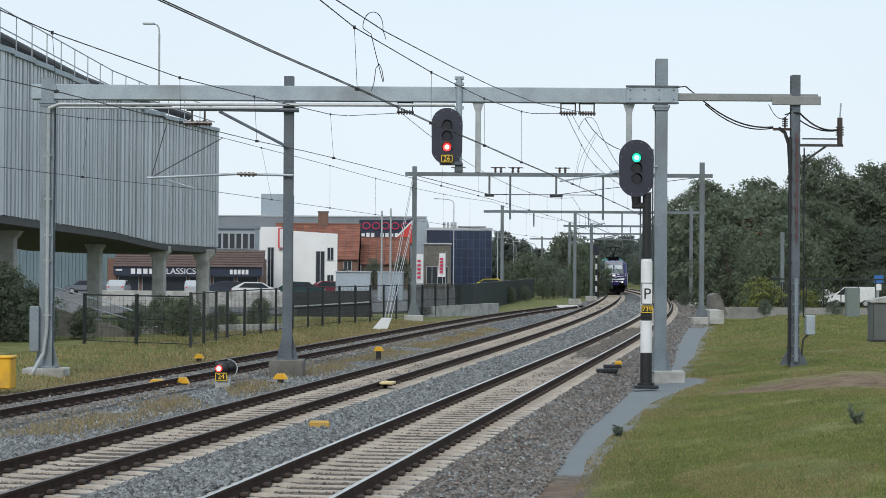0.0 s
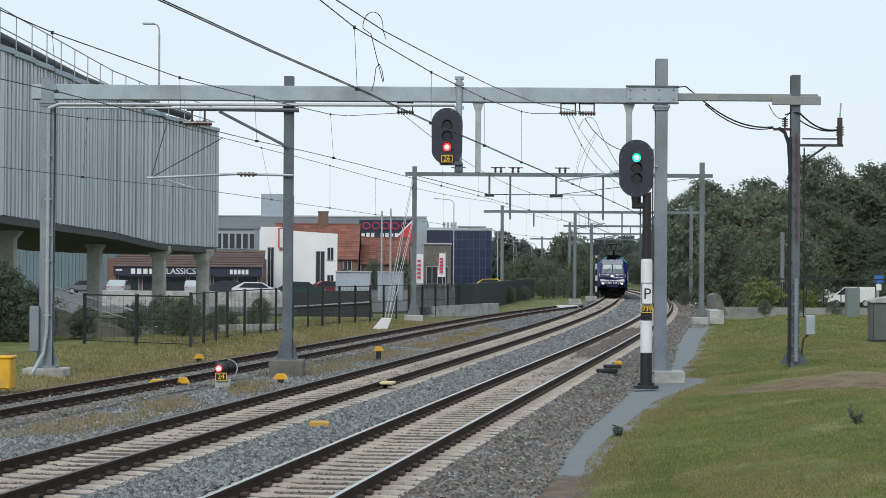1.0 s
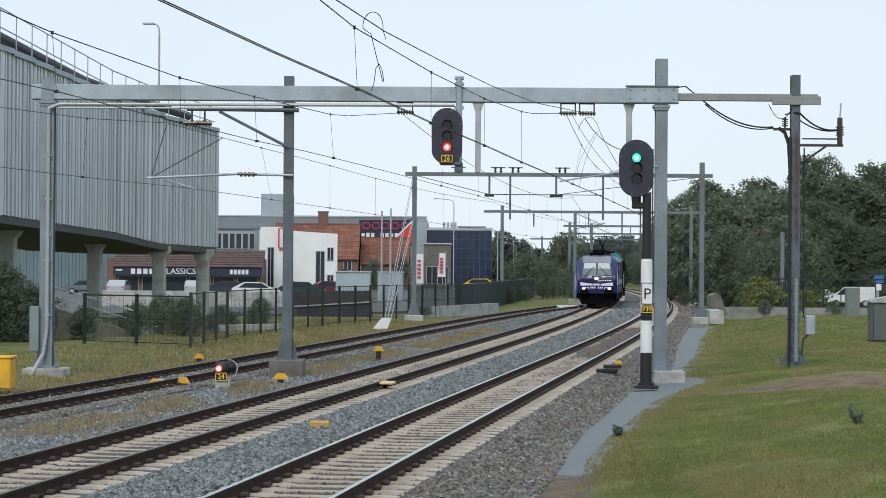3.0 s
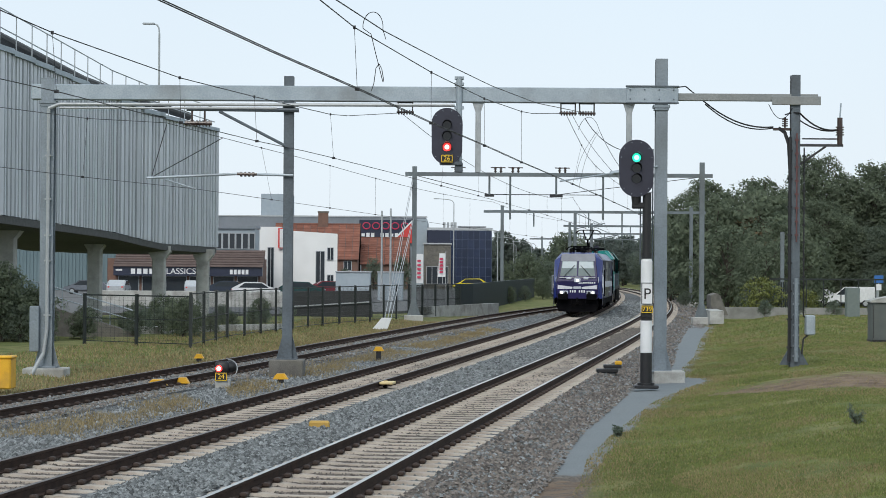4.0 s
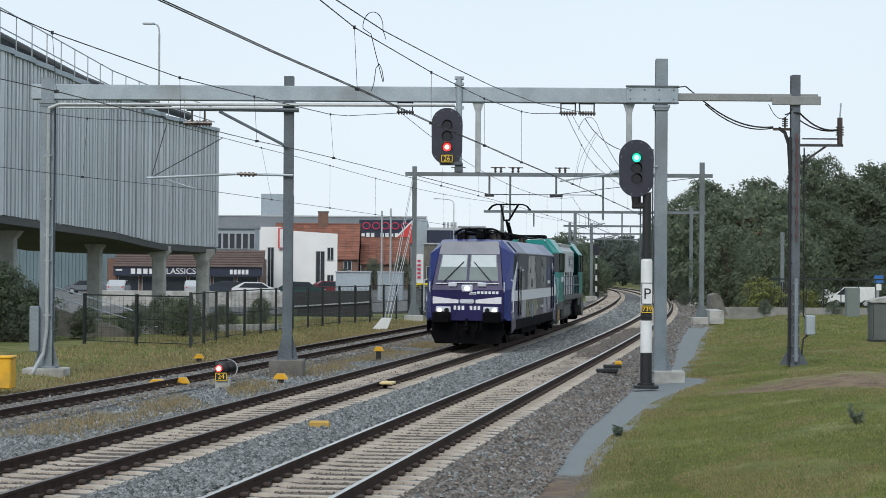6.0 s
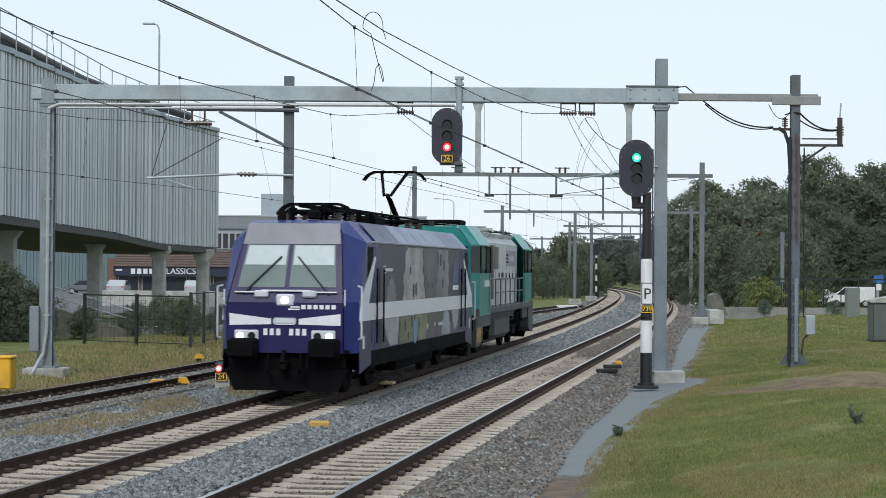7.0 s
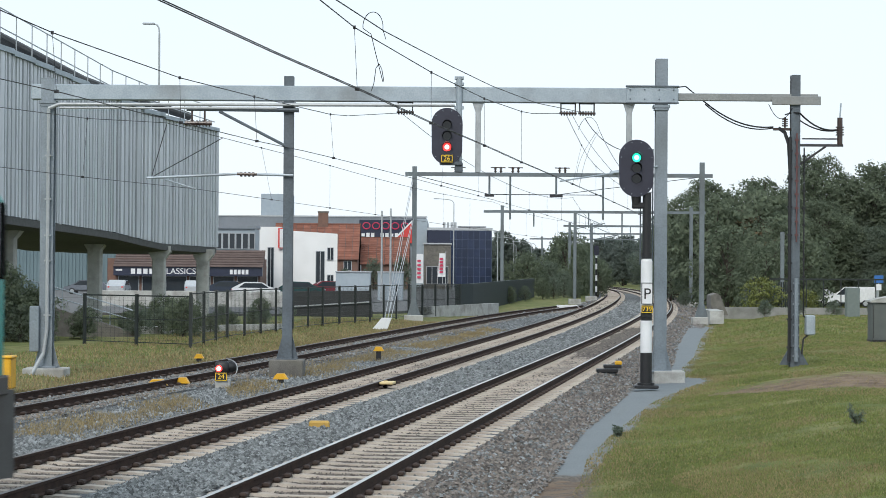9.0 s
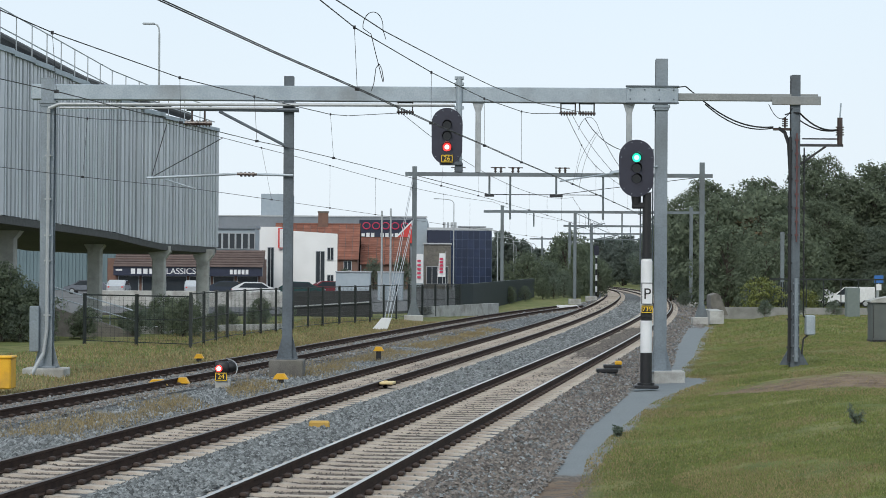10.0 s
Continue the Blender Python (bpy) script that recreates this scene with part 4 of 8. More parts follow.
wire_bm(bm, bow((3.72, 54.7, 6.62), (3.85, 54.7, 7.05), (4.15, 54.7, 7.12), (4.30, 54.7, 6.62)), 0.007)
wire_bm(bm, bow((3.90, 54.7, 6.94), (4.25, 54.7, 6.35), (4.75, 54.6, 5.95), (5.55, 54.6, 5.98)), 0.011)
wire_bm(bm, bow((3.55, 54.8, 7.05), (3.95, 54.7, 6.2), (4.9, 54.5, 5.2)), 0.007)
wire_bm(bm, bow((4.30, 54.7, 6.62), (4.6, 54.6, 5.9), (5.0, 54.5, 5.4)), 0.007)
wire_bm(bm, bow((4.25, 54.7, 6.6), (3.6, 54.7, 5.7), (3.7, 54.7, 5.2)), 0.005)
wire_bm(bm, bow((4.28, 54.7, 6.55), (3.9, 54.7, 6.0), (3.75, 54.7, 5.0)), 0.005)
part("jumper", bm, M_WIRE, fd)
bm = bmesh.new()
bm_cyl(bm, (5.9, 54.6, 5.62), (3.2, 54.4, 5.18), 0.022, n=6)
bm_cyl(bm, (4.95, 54.6, 5.47), (4.6, 54.55, 5.41), 0.06, n=8)
solo("registration_arm", bm, M_GALV, Matrix.Identity(4), "slim registration arm with insulator holding the contact wire", "catenary arm")

# ---- ribbed viaduct building on the left ----
M_RIB = mat("ribbed_grey_cladding", (0.58, 0.60, 0.63), (0.46, 0.48, 0.51), rough=0.5, metal=0.15, scale=0.6, fine=3, spread=0.12, bump=0.02, dirt=(0.20, 0.21, 0.22), dirt_amount=0.5, stretch=(1, 1, 0.15))
M_RIB_GAP = mat("dark_cladding_joint", (0.05, 0.054, 0.06), (0.035, 0.038, 0.042), rough=0.6)
M_DECK = mat("dark_deck_concrete", (0.10, 0.10, 0.10), (0.06, 0.06, 0.06), rough=0.9)

WALL = [(-19.8, 66.0, 5.05), (-17.85, 79.7, 4.80), (-16.4, 98.3, 4.45), (-15.0, 104.2, 3.98), (-13.05, 113.5, 3.88)]


def along_wall(s):
    """Place and foot height along the cladding, s from 0 to its length."""
    for (x0, y0, z0), (x1, y1, z1) in zip(WALL[:-1], WALL[1:]):
        d = math.hypot(x1 - x0, y1 - y0)
        if s <= d or (x1, y1) == WALL[-1][:2]:
            k = min(s / d, 1.0)
            return Vector((x0 + (x1 - x0) * k, y0 + (y1 - y0) * k, z0 + (z1 - z0) * k)), Vector((x1 - x0, y1 - y0, 0)).normalized()
        s -= d
    return None


WALL_LENGTH = sum(math.hypot(b[0] - a[0], b[1] - a[1]) for a, b in zip(WALL[:-1], WALL[1:]))


def viaduct():
    vd = thing("viaduct_building", Matrix.Identity(4), "elevated building clad in ribbed grey metal on concrete columns", "building")
    H = 6.6
    s, k = 0.0, 0
    backing, deck = bmesh.new(), bmesh.new()
    while s < WALL_LENGTH - 0.2:
        wdt = 0.40 + 0.12 * ((k * 7) % 3)
        p, d = along_wall(s + wdt / 2)
        rot = Matrix.Rotation(math.atan2(d.y, d.x), 3, "Z")
        bm = bmesh.new()
        prof = [(-wdt / 2 + 0.11, 0.0), (-wdt / 2 + 0.13, -0.09), (wdt / 2 - 0.06 - 0.06 * (k % 2), -0.09), (wdt / 2 - 0.03 - 0.06 * (k % 2), 0.0)]
        bm_prism(bm, prof, "z", 0.0, H)
        ob = part("cladding_panel", bm, M_RIB, vd, at=Matrix.Translation(p) @ rot.to_4x4())
        s += wdt
        k += 1
    n = 16
    pts = [along_wall(WALL_LENGTH * i / n) for i in range(n + 1)]
    for (p, d), (q, e) in zip(pts[:-1], pts[1:]):
        m = (p + q) / 2
        rot = Matrix.Rotation(math.atan2((q - p).y, (q - p).x), 3, "Z")
        L = (q - p).length + 0.06
        inn = rot @ Vector((0, 1, 0))
        bm_box(backing, m + inn * 0.14 + Vector((0, 0, H / 2)), (L, 0.24, H - 0.02), rot)
        cp = bmesh.new()
        bm_box(cp, m + inn * 0.05 + Vector((0, 0, H + 0.10)), (L - 0.06, 0.50, 0.22), rot)
        part("coping", cp, M_GALV, vd, "pale metal coping")
    part("wall_core", backing, M_RIB_GAP, vd, "dark joints behind the cladding")
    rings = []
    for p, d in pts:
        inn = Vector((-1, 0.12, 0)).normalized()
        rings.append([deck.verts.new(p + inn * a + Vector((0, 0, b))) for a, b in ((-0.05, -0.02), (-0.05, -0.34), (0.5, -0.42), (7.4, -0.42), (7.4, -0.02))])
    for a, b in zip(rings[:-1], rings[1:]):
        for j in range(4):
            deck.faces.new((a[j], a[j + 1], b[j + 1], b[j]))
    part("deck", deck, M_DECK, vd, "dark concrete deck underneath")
    # end wall and roof behind
    p, d = pts[-1]
    bm = bmesh.new()
    bm_prism(bm, [(p.x, p.y), (p.x - 7.0, p.y + 1.8), (p.x - 10.0, p.y - 15), (-22.6, 80), (-26, 66), (-19.9, 66), (-17.99, 79.8), (-16.54, 98.4), (-15.15, 104.2)], "z", 10.2, 10.45)
    part("roof", bm, M_GALV, vd)
    bm = bmesh.new()
    bm_prism(bm, [(p.x, p.y + 0.02), (p.x - 7.0, p.y + 1.8), (p.x - 7.0, p.y + 2.0), (p.x, p.y + 0.25)], "z", 3.9, 10.2)
    part("end_wall", bm, M_RIB, vd)
    # raised road edge with guard pipe and railing above
    rail, posts = bmesh.new(), []
    path = [(-22.0, 66.0, 13.2), (-20.1, 79.7, 13.05), (-18.0, 98.3, 12.0), (-16.9, 104.2, 11.75), (-14.6, 113.0, 11.35)]
    band = bmesh.new()
    for a, b in zip(path[:-1], path[1:]):
        va, vb = Vector(a), Vector(b)
        bm_cyl(band, va, vb, 0.24, n=10)
    part("guard_pipe", band, M_UNDERARM, vd, "thick dark pipe along the roof edge")
    edge = [(x + 1.55, y - 0.3, z - 1.3) for x, y, z in path]
    for h in (1.75, 0.95):
        rl = bmesh.new()
        for a, b in zip(edge[:-1], edge[1:]):
            bm_cyl(rl, Vector(a) + Vector((0, 0, h)), Vector(b) + Vector((0, 0, h)), 0.03, n=6)
        part("roof_railing", rl, M_PIPE, vd, "thin pale roof railing")
    for a, b in zip(edge[:-1], edge[1:]):
        va, vb = Vector(a), Vector(b)
        cnt = max(2, int((vb - va).length / 1.9))
        for i in range(cnt):
            bm = bmesh.new()
            q = va.lerp(vb, i / cnt)
            bm_cyl(bm, q - Vector((0, 0, 0.3)), q + Vector((0, 0, 1.75)), 0.025, n=6)
            part("railing_post", bm, M_PIPE, vd)
    # columns with brackets
    for x, y, zt in ((-18.9, 86.0, 4.5), (-17.75, 101.0, 4.15), (-15.2, 106.0, 3.75), (-13.6, 112.2, 3.65)):
        bm = bmesh.new()
        bm_box(bm, (x, y, zt / 2 - 0.4), (0.68, 0.68, zt + 0.2), bevel=0.05)
        bm_prism(bm, [(x - 0.5, zt + 0.1), (x + 0.62, zt + 0.1), (x + 0.62, zt - 0.22), (x + 0.32, zt - 0.6), (x - 0.32, zt - 0.6), (x - 0.5, zt - 0.3)], "y", y - 0.45, y + 0.45)
        part("column", bm, M_CONC, vd, "concrete column with bracket head")
    # stair with railing, in front of the columns
    return vd


viaduct()


def stair():
    st = thing("ramp_stair", Matrix.Identity(4), "concrete ramp with a grey handrail below the viaduct", "ramp")
    bm = bmesh.new()
    bm_prism(bm, [(-19.0, 1.9), (-12.6, -0.05), (-12.6, -0.3), (-19.0, -0.3)], "y", 82.0, 82.5)
    part("flank", bm, M_CONC_DARK, st)
    bm = bmesh.new()
    bm_cyl(bm, (-19.0, 82.2, 2.7), (-12.6, 82.2, 0.85), 0.03, n=6)
    bm_cyl(bm, (-19.0, 82.2, 2.3), (-12.6, 82.2, 0.45), 0.02, n=6)
    for k in range(7):
        x = -18.8 + k * 1.0
        bm_cyl(bm, (x, 82.2, 1.6 - k * 0.29), (x, 82.2, 2.66 - k * 0.29), 0.02, n=6)
    part("handrail", bm, M_GALV, st)


stair()


def street_lamp(x, y, h, arm, way=-1, m=M_PIPE):
    sl = thing("street_lamp", pose(x, y, -0.1), "tall grey street lamp with curved arm", "street lamp", "street lamps")
    bm = bmesh.new()
    bm_cyl(bm, (0, 0, 0), (0, 0, h - 0.5), 0.09, 0.06, n=8)
    part("pole", bm, m, sl)
    bm = bmesh.new()
    wire_bm(bm, [(0, 0, h - 0.5), (way * arm * 0.12, 0, h - 0.15), (way * arm * 0.4, 0, h), (way * arm, 0, h + 0.08)], 0.045, 6)
    part("arm", bm, m, sl)
    bm = bmesh.new()
    bm_box(bm, (way * (arm + 0.3), 0, h + 0.08), (0.75, 0.22, 0.12), bevel=0.04)
    part("lantern", bm, M_PIPE, sl)


street_lamp(-17.3, 120.0, 17.5, 0.35)
for x, y, h, a in ((1.4, 260, 11.9, 2.0), (8.0, 290, 8.5, 1.8), (10.9, 305, 7.6, 2.0), (12.0, 325, 7.0, 1.8), (14.8, 330, 7.3, 2.6), (16.2, 345, 7.4, 3.0)):
    street_lamp(x, y, h, a)


# ---- fences ----
def railing_fence(points, height, spacing, label, bars=False, solid_low=None):
    fc = thing("fence", Matrix.Identity(4), label, "fence", "fences")
    for a, b in zip(points[:-1], points[1:]):
        va, vb = Vector((*a, -0.15)), Vector((*b, -0.15))
        d = vb - va
        n = max(1, round(d.length / spacing))
        ang = math.atan2(d.y, d.x)
        rot = Matrix.Rotation(ang, 3, "Z")
        for i in range(n):
            p, q = va.lerp(vb, i / n), va.lerp(vb, (i + 1) / n)
            bm = bmesh.new()
            bm_box(bm, p + Vector((0, 0, height / 2)), (0.10, 0.10, height + 0.06), rot)
            part("fence_post", bm, M_FENCE, fc)
            bm = bmesh.new()
            L = (q - p).length
            for z in (height - 0.03, height * 0.52, 0.10):
                rb = bmesh.new()
                bm_box(rb, (p + q) / 2 + Vector((0, 0, z)), (L - 0.1, 0.03, 0.05 if z > height * 0.6 else 0.03), rot)
                part("fence_rail", rb, M_FENCE, fc)
            step = 0.11 if bars else 0.22
            m = int(L / step)
            for k in range(1, m):
                bm_box(bm, p.lerp(q, k / m) + Vector((0, 0, height / 2)), (0.016 if bars else 0.007, 0.016 if bars else 0.007, height - 0.15), rot)
            if not bars:
                for k in range(1, 9):
                    bm_box(bm, (p + q) / 2 + Vector((0, 0, height * k / 9)), (L, 0.006, 0.006), rot)
            tagged(part("fence_mesh", bm, M_FENCE, fc, "open dark mesh panel"), kind="stuff")
    bm = bmesh.new()
    bm_box(bm, Vector((*points[-1], -0.15)) + Vector((0, 0, height / 2)), (0.12, 0.12, height + 0.05))
    part("fence_post", bm, M_FENCE, fc)
    return fc


railing_fence([(-13.5, 74.7), (-9.12, 71.7)], 1.85, 2.3, "dark green mesh fence with stout posts on grass")
railing_fence([(-9.12, 71.7), (-8.76, 80.6), (-7.54, 89.6), (-5.99, 98.9), (-3.91, 107.0), (-2.0, 116.0)], 1.95, 2.9, "dark green mesh fence along the siding")
railing_fence([(-2.0, 117.0), (1.1, 127.0)], 1.9, 2.5, "black railing fence with upright bars", bars=True)
bm = bmesh.new()
for (x0, y0), (x1, y1) in (((1.1, 127.0), (2.0, 131.0)), ((2.0, 131.0), (9.5, 205.0))):
    bm_prism(bm, [(x0, y0), (x1, y1), (x1 - 0.3, y1 + 0.1), (x0 - 0.3, y0 + 0.1)], "z", -0.3, 1.75)
solo("screen_fence", bm, mat("dark_green_screen", (0.010, 0.022, 0.022), (0.007, 0.015, 0.015), rough=0.7, scale=2), Matrix.Identity(4), "dark green solid screen fence", "fence")
bm = bmesh.new()
bm_prism(bm, [(-1.5, 118.9), (3.8, 134.2), (3.4, 134.4), (-1.9, 119.1)], "z", -0.4, 0.42)
solo("low_wall", bm, M_CONC, Matrix.Identity(4), "low pale concrete retaining wall beside the siding", "wall", "", "structure")
bm = bmesh.new()
bm_prism(bm, [(-16.0, 82.0), (-7.6, 92.0), (-7.0, 93.2), (-16.6, 83.5)], "z", -0.3, 0.12)
solo("kerb_wall", bm, M_CONC, Matrix.Identity(4), "low concrete kerb behind the fence", "wall", "", "structure")
bm = bmesh.new()
bm_box(bm, (-16.5, 131, 0.62), (13.5, 0.35, 1.05), bevel=0.03)
solo("parking_wall", bm, M_CONC, Matrix.Identity(4), "pale concrete wall at the edge of the parking", "wall", "", "structure")
# yard paving behind the fence
bm = bmesh.new()
bm_prism(bm, [(-60, 118), (-10, 118), (-2.5, 128), (1.0, 150), (3.5, 205), (8.5, 290), (-60, 290)], "z", -0.2, -0.03)
solo("yard", bm, M_ASPHALT, Matrix.Identity(4), "grey asphalt yard and road before the shops", "pavement", "", "structure")
# dark loading ramp with a pale rail behind the fence
bm = bmesh.new()
bm_prism(bm, [(-9.0, 1.32), (-4.3, 1.38), (-4.2, 0.1), (-4.2, -0.2), (-9.0, -0.2)], "y", 118.0, 119.0)
rp = thing("loading_ramp", Matrix.Identity(4), "dark concrete ramp wall with a pale rail", "ramp")
part("wall", bm, mat("black_stained_wall", (0.045, 0.047, 0.05), (0.028, 0.03, 0.032), rough=0.9, scale=1.5), rp, "dark stained wall")
bm = bmesh.new()
bm_cyl(bm, (-8.9, 117.9, 0.42), (-4.3, 117.9, 0.72), 0.045, n=6)
part("rail", bm, M_PIPE, rp)


# ---- buildings behind the yard ----
M_GREYWALL = mat("grey_factory_cladding", (0.20, 0.22, 0.25), (0.16, 0.18, 0.205), rough=0.6, scale=0.3, fine=2, bump=0.02)
M_PALEWALL = mat("pale_blue_grey_cladding", (0.33, 0.38, 0.42), (0.28, 0.33, 0.37), rough=0.6, scale=0.3, fine=2, bump=0.02)
M_WHITEWALL = mat("white_render", (0.78, 0.78, 0.77), (0.68, 0.68, 0.67), rough=0.9, scale=0.4, fine=8, dirt=(0.52, 0.51, 0.48), dirt_amount=0.5)
M_TILE = mat("orange_roof_tile", (0.235, 0.092, 0.060), (0.15, 0.064, 0.046), rough=0.9, scale=1.2, fine=9, spread=0.22)
M_TILE_BROWN = mat("brown_roof_tile", (0.13, 0.095, 0.085), (0.09, 0.065, 0.06), rough=0.9, scale=1.2, fine=9, spread=0.15)
M_BRICK = mat("brown_brick", (0.20, 0.115, 0.085), (0.13, 0.08, 0.065), rough=0.95, scale=1.5, fine=12)
M_NAVY = mat("navy_fascia", (0.018, 0.024, 0.05), (0.013, 0.018, 0.04), rough=0.4)
M_DARKGLASS = glass_mat("dark_shop_glass", (0.035, 0.042, 0.05), 0.08)
M_BLUEGLASS = mat("blue_curtain_wall", (0.020, 0.030, 0.065), (0.014, 0.022, 0.05), rough=0.15, scale=0.3, fine=1.5, bump=0, spread=0.25)
M_FRAME = mat("pale_window_frame", (0.42, 0.44, 0.46), rough=0.5, bump=0)
M_PINK = mat("pink_sign_paint", (0.55, 0.05, 0.11), rough=0.5, bump=0)
M_RED = mat("red_sign_paint", (0.60, 0.05, 0.045), (0.5, 0.04, 0.035), rough=0.5, bump=0)


def box_part(name, parent, m, x0, x1, y0, y1, z0, z1, label="", bevel=0.0):
    bm = bmesh.new()
    bm_box(bm, ((x0 + x1) / 2, (y0 + y1) / 2, (z0 + z1) / 2), (x1 - x0, y1 - y0, z1 - z0), bevel=bevel)
    return part(name, bm, m, parent, label)


def window(parent, x0, x1, y, z0, z1, bars=1):
    w = box_part("window", parent, M_DARKGLASS, x0, x1, y - 0.04, y + 0.05, z0, z1, "dark window pane")
    bm = bmesh.new()
    t = 0.07
    for k in range(bars + 2):
        x = x0 + (x1 - x0) * k / (bars + 1)
        bm_box(bm, (x, y - 0.06, (z0 + z1) / 2), (t, 0.07, z1 - z0 + t))
    for z in (z0, z1):
        bm_box(bm, ((x0 + x1) / 2, y - 0.06, z), (x1 - x0, 0.07, t))
    part("frame", bm, M_FRAME, w)
    return w


def factory():
    Y = 300.0
    fb = thing("factory", Matrix.Identity(4), "long grey metal-clad factory hall with a roof box", "factory")
    box_part("wall", fb, M_GREYWALL, -36, -2.6, Y, Y + 40, -0.2, 10.4, "grey cladding")
    box_part("end_wall", fb, M_PALEWALL, -4.6, -2.45, Y - 0.15, Y + 40, -0.2, 10.2, "pale end bay")
    box_part("roof_edge", fb, M_FRAME, -36, -2.4, Y - 0.1, Y + 0.1, 10.4, 10.6)
    box_part("roof_box", fb, M_PALEWALL, -28.0, -23.5, Y + 4, Y + 12, 10.4, 14.0, "pale roof box")
    sb = box_part("sign_board", fb, M_NAVY, -12.7, -4.7, Y - 0.35, Y - 0.2, 7.0, 10.0, "dark sign board with pink loops and white bars")
    # pink loops and white bars stand for the emblem
    for k in range(5):
        bm = bmesh.new()
        cx = -11.6 + k * 1.45
        ring = [(cx + math.cos(a) * 0.55, Y - 0.42, 9.1 + math.sin(a) * 0.48) for a in [j * math.tau / 14 for j in range(15)]]
        wire_bm(bm, ring, 0.09, 5)
        part("pink_loop", bm, M_PINK, sb)
    bm = bmesh.new()
    for k in range(8):
        if k != 3:
            bm_box(bm, (-12.1 + k * 0.72, Y - 0.4, 7.72), (0.5, 0.06, 0.62 if k % 3 else 0.45))
    part("white_bar", bm, M_WHITE, sb)
    bm = bmesh.new()
    bm_prism(bm, [(-7.4, 6.9), (-4.7, 9.7), (-4.7, 6.5), (-6.0, 6.5)], "y", Y - 0.5, Y - 0.36)
    part("red_wedge", bm, M_RED, sb, "red wedge with white edge")
    bm = bmesh.new()
    bm_prism(bm, [(-7.7, 6.95), (-4.7, 10.0), (-4.7, 9.7), (-7.4, 6.9)], "y", Y - 0.52, Y - 0.37)
    part("white_edge", bm, M_WHITE, sb)
    return fb


factory()


def gable_house(x0, x1, y, depth, eave, ridge, chimney, label):
    """House with its ridge along x and a brick gable at the right end."""
    h = thing("house", Matrix.Identity(4), label, "house", "brick houses")
    yc = y + depth / 2
    box_part("wall", h, M_BRICK, x0, x1 - 0.02, y, y + depth, -0.2, eave, "brown brick walls")
    bm = bmesh.new()
    bm_prism(bm, [(y, eave - 0.05), (y + depth, eave - 0.05), (yc, ridge - 0.15)], "x", x1 - 0.35, x1 - 0.05)
    part("gable", bm, M_BRICK, h)
    # tiles: courses of overlapping rows, each row broken into tiles by its own geometry
    slope = math.hypot(depth / 2 + 0.4, ridge - eave + 0.2)
    rows = 14
    for sgn in (-1, 1):
        bm = bmesh.new()
        for r in range(rows):
            f0, f1 = r / rows, (r + 1.12) / rows
            def at(f, lift):
                return (yc + sgn * (depth / 2 + 0.4) * (1 - f), eave - 0.2 + (ridge - eave + 0.2) * f + lift)
            a, b = at(f0, 0.09), at(min(f1, 1), 0.02)
            n = max(1, int((x1 - x0) / 0.9))
            for k in range(n):
                xa, xb = x0 - 0.2 + (x1 - x0 + 0.4) * k / n, x0 - 0.2 + (x1 - x0 + 0.4) * (k + 0.93) / n
                bm_quad(bm, (xa, a[0], a[1]), (xb, a[0], a[1]), (xb, b[0], b[1]), (xa, b[0], b[1]))
                bm_quad(bm, (xa, a[0], a[1]), (xb, a[0], a[1]), (xb, a[0], a[1] - 0.09), (xa, a[0], a[1] - 0.09))
        tagged(part("roof_tiles", bm, M_TILE, h, "weathered orange roof tiles"), kind="stuff")
        bm = bmesh.new()
        e0, e1 = yc + sgn * (depth / 2 + 0.38), yc
        bm_quad(bm, (x0 - 0.15, e0, eave - 0.24), (x1 + 0.15, e0, eave - 0.24), (x1 + 0.15, e1, ridge - 0.04), (x0 - 0.15, e1, ridge - 0.04))
        part("roof_deck", bm, M_TILE_BROWN, h)
    box_part("ridge_cap", h, M_TILE, x0 - 0.2, x1 + 0.2, yc - 0.15, yc + 0.15, ridge - 0.05, ridge + 0.1)
    if chimney is not None:
        c = box_part("chimney", h, M_BRICK, chimney - 0.65, chimney + 0.65, yc - 0.5, yc + 0.5, ridge - 1.2, ridge + 1.5, "brick chimney")
        box_part("chimney_cap", c, M_CONC_DARK, chimney - 0.72, chimney + 0.72, yc - 0.57, yc + 0.57, ridge + 1.5, ridge + 1.7)
    return h


h1 = gable_house(-22.0, -11.1, 258.0, 9.0, 4.0, 8.5, -15.9, "brick house with orange tiled roof and chimney")
window(h1, -12.9, -11.9, 257.98, 2.4, 3.6)
window(h1, -12.2, -11.3, 257.98, 0.0, 2.0)
h2 = gable_house(-10.8, -4.6, 262.0, 9.0, 3.4, 6.8, None, "small brick house with orange tiled roof")


def white_office():
    Y = 226.0
    b = thing("white_building", Matrix.Identity(4), "white rendered two-storey building with tall narrow windows", "building")
    bm = bmesh.new()
    bm_prism(bm, [(-21.2, -0.2), (-12.05, -0.2), (-12.05, 6.6), (-18.7, 7.0), (-18.7, 7.35), (-21.2, 7.35)], "y", Y, Y + 6)
    for v in bm.verts:
        if v.co.y > Y + 1 and v.co.x > -13:
            v.co.x -= 0.6
    part("wall", bm, M_WHITEWALL, b, "white rendered walls")
    window(b, -20.0, -19.3, Y, 0.4, 5.0)
    window(b, -14.5, -13.5, Y, 1.0, 4.6)
    window(b, -13.2, -12.5, Y, 3.6, 5.0)
    window(b, -13.2, -12.5, Y, 0.3, 1.9)
    box_part("sign_panel", b, M_RED, -18.8, -18.0, Y - 0.4, Y - 0.2, 4.9, 7.2, "white panel with red edges")
    box_part("sign_face", b, M_WHITE, -18.62, -18.1, Y - 0.45, Y - 0.38, 5.0, 7.1)
    return b


white_office()


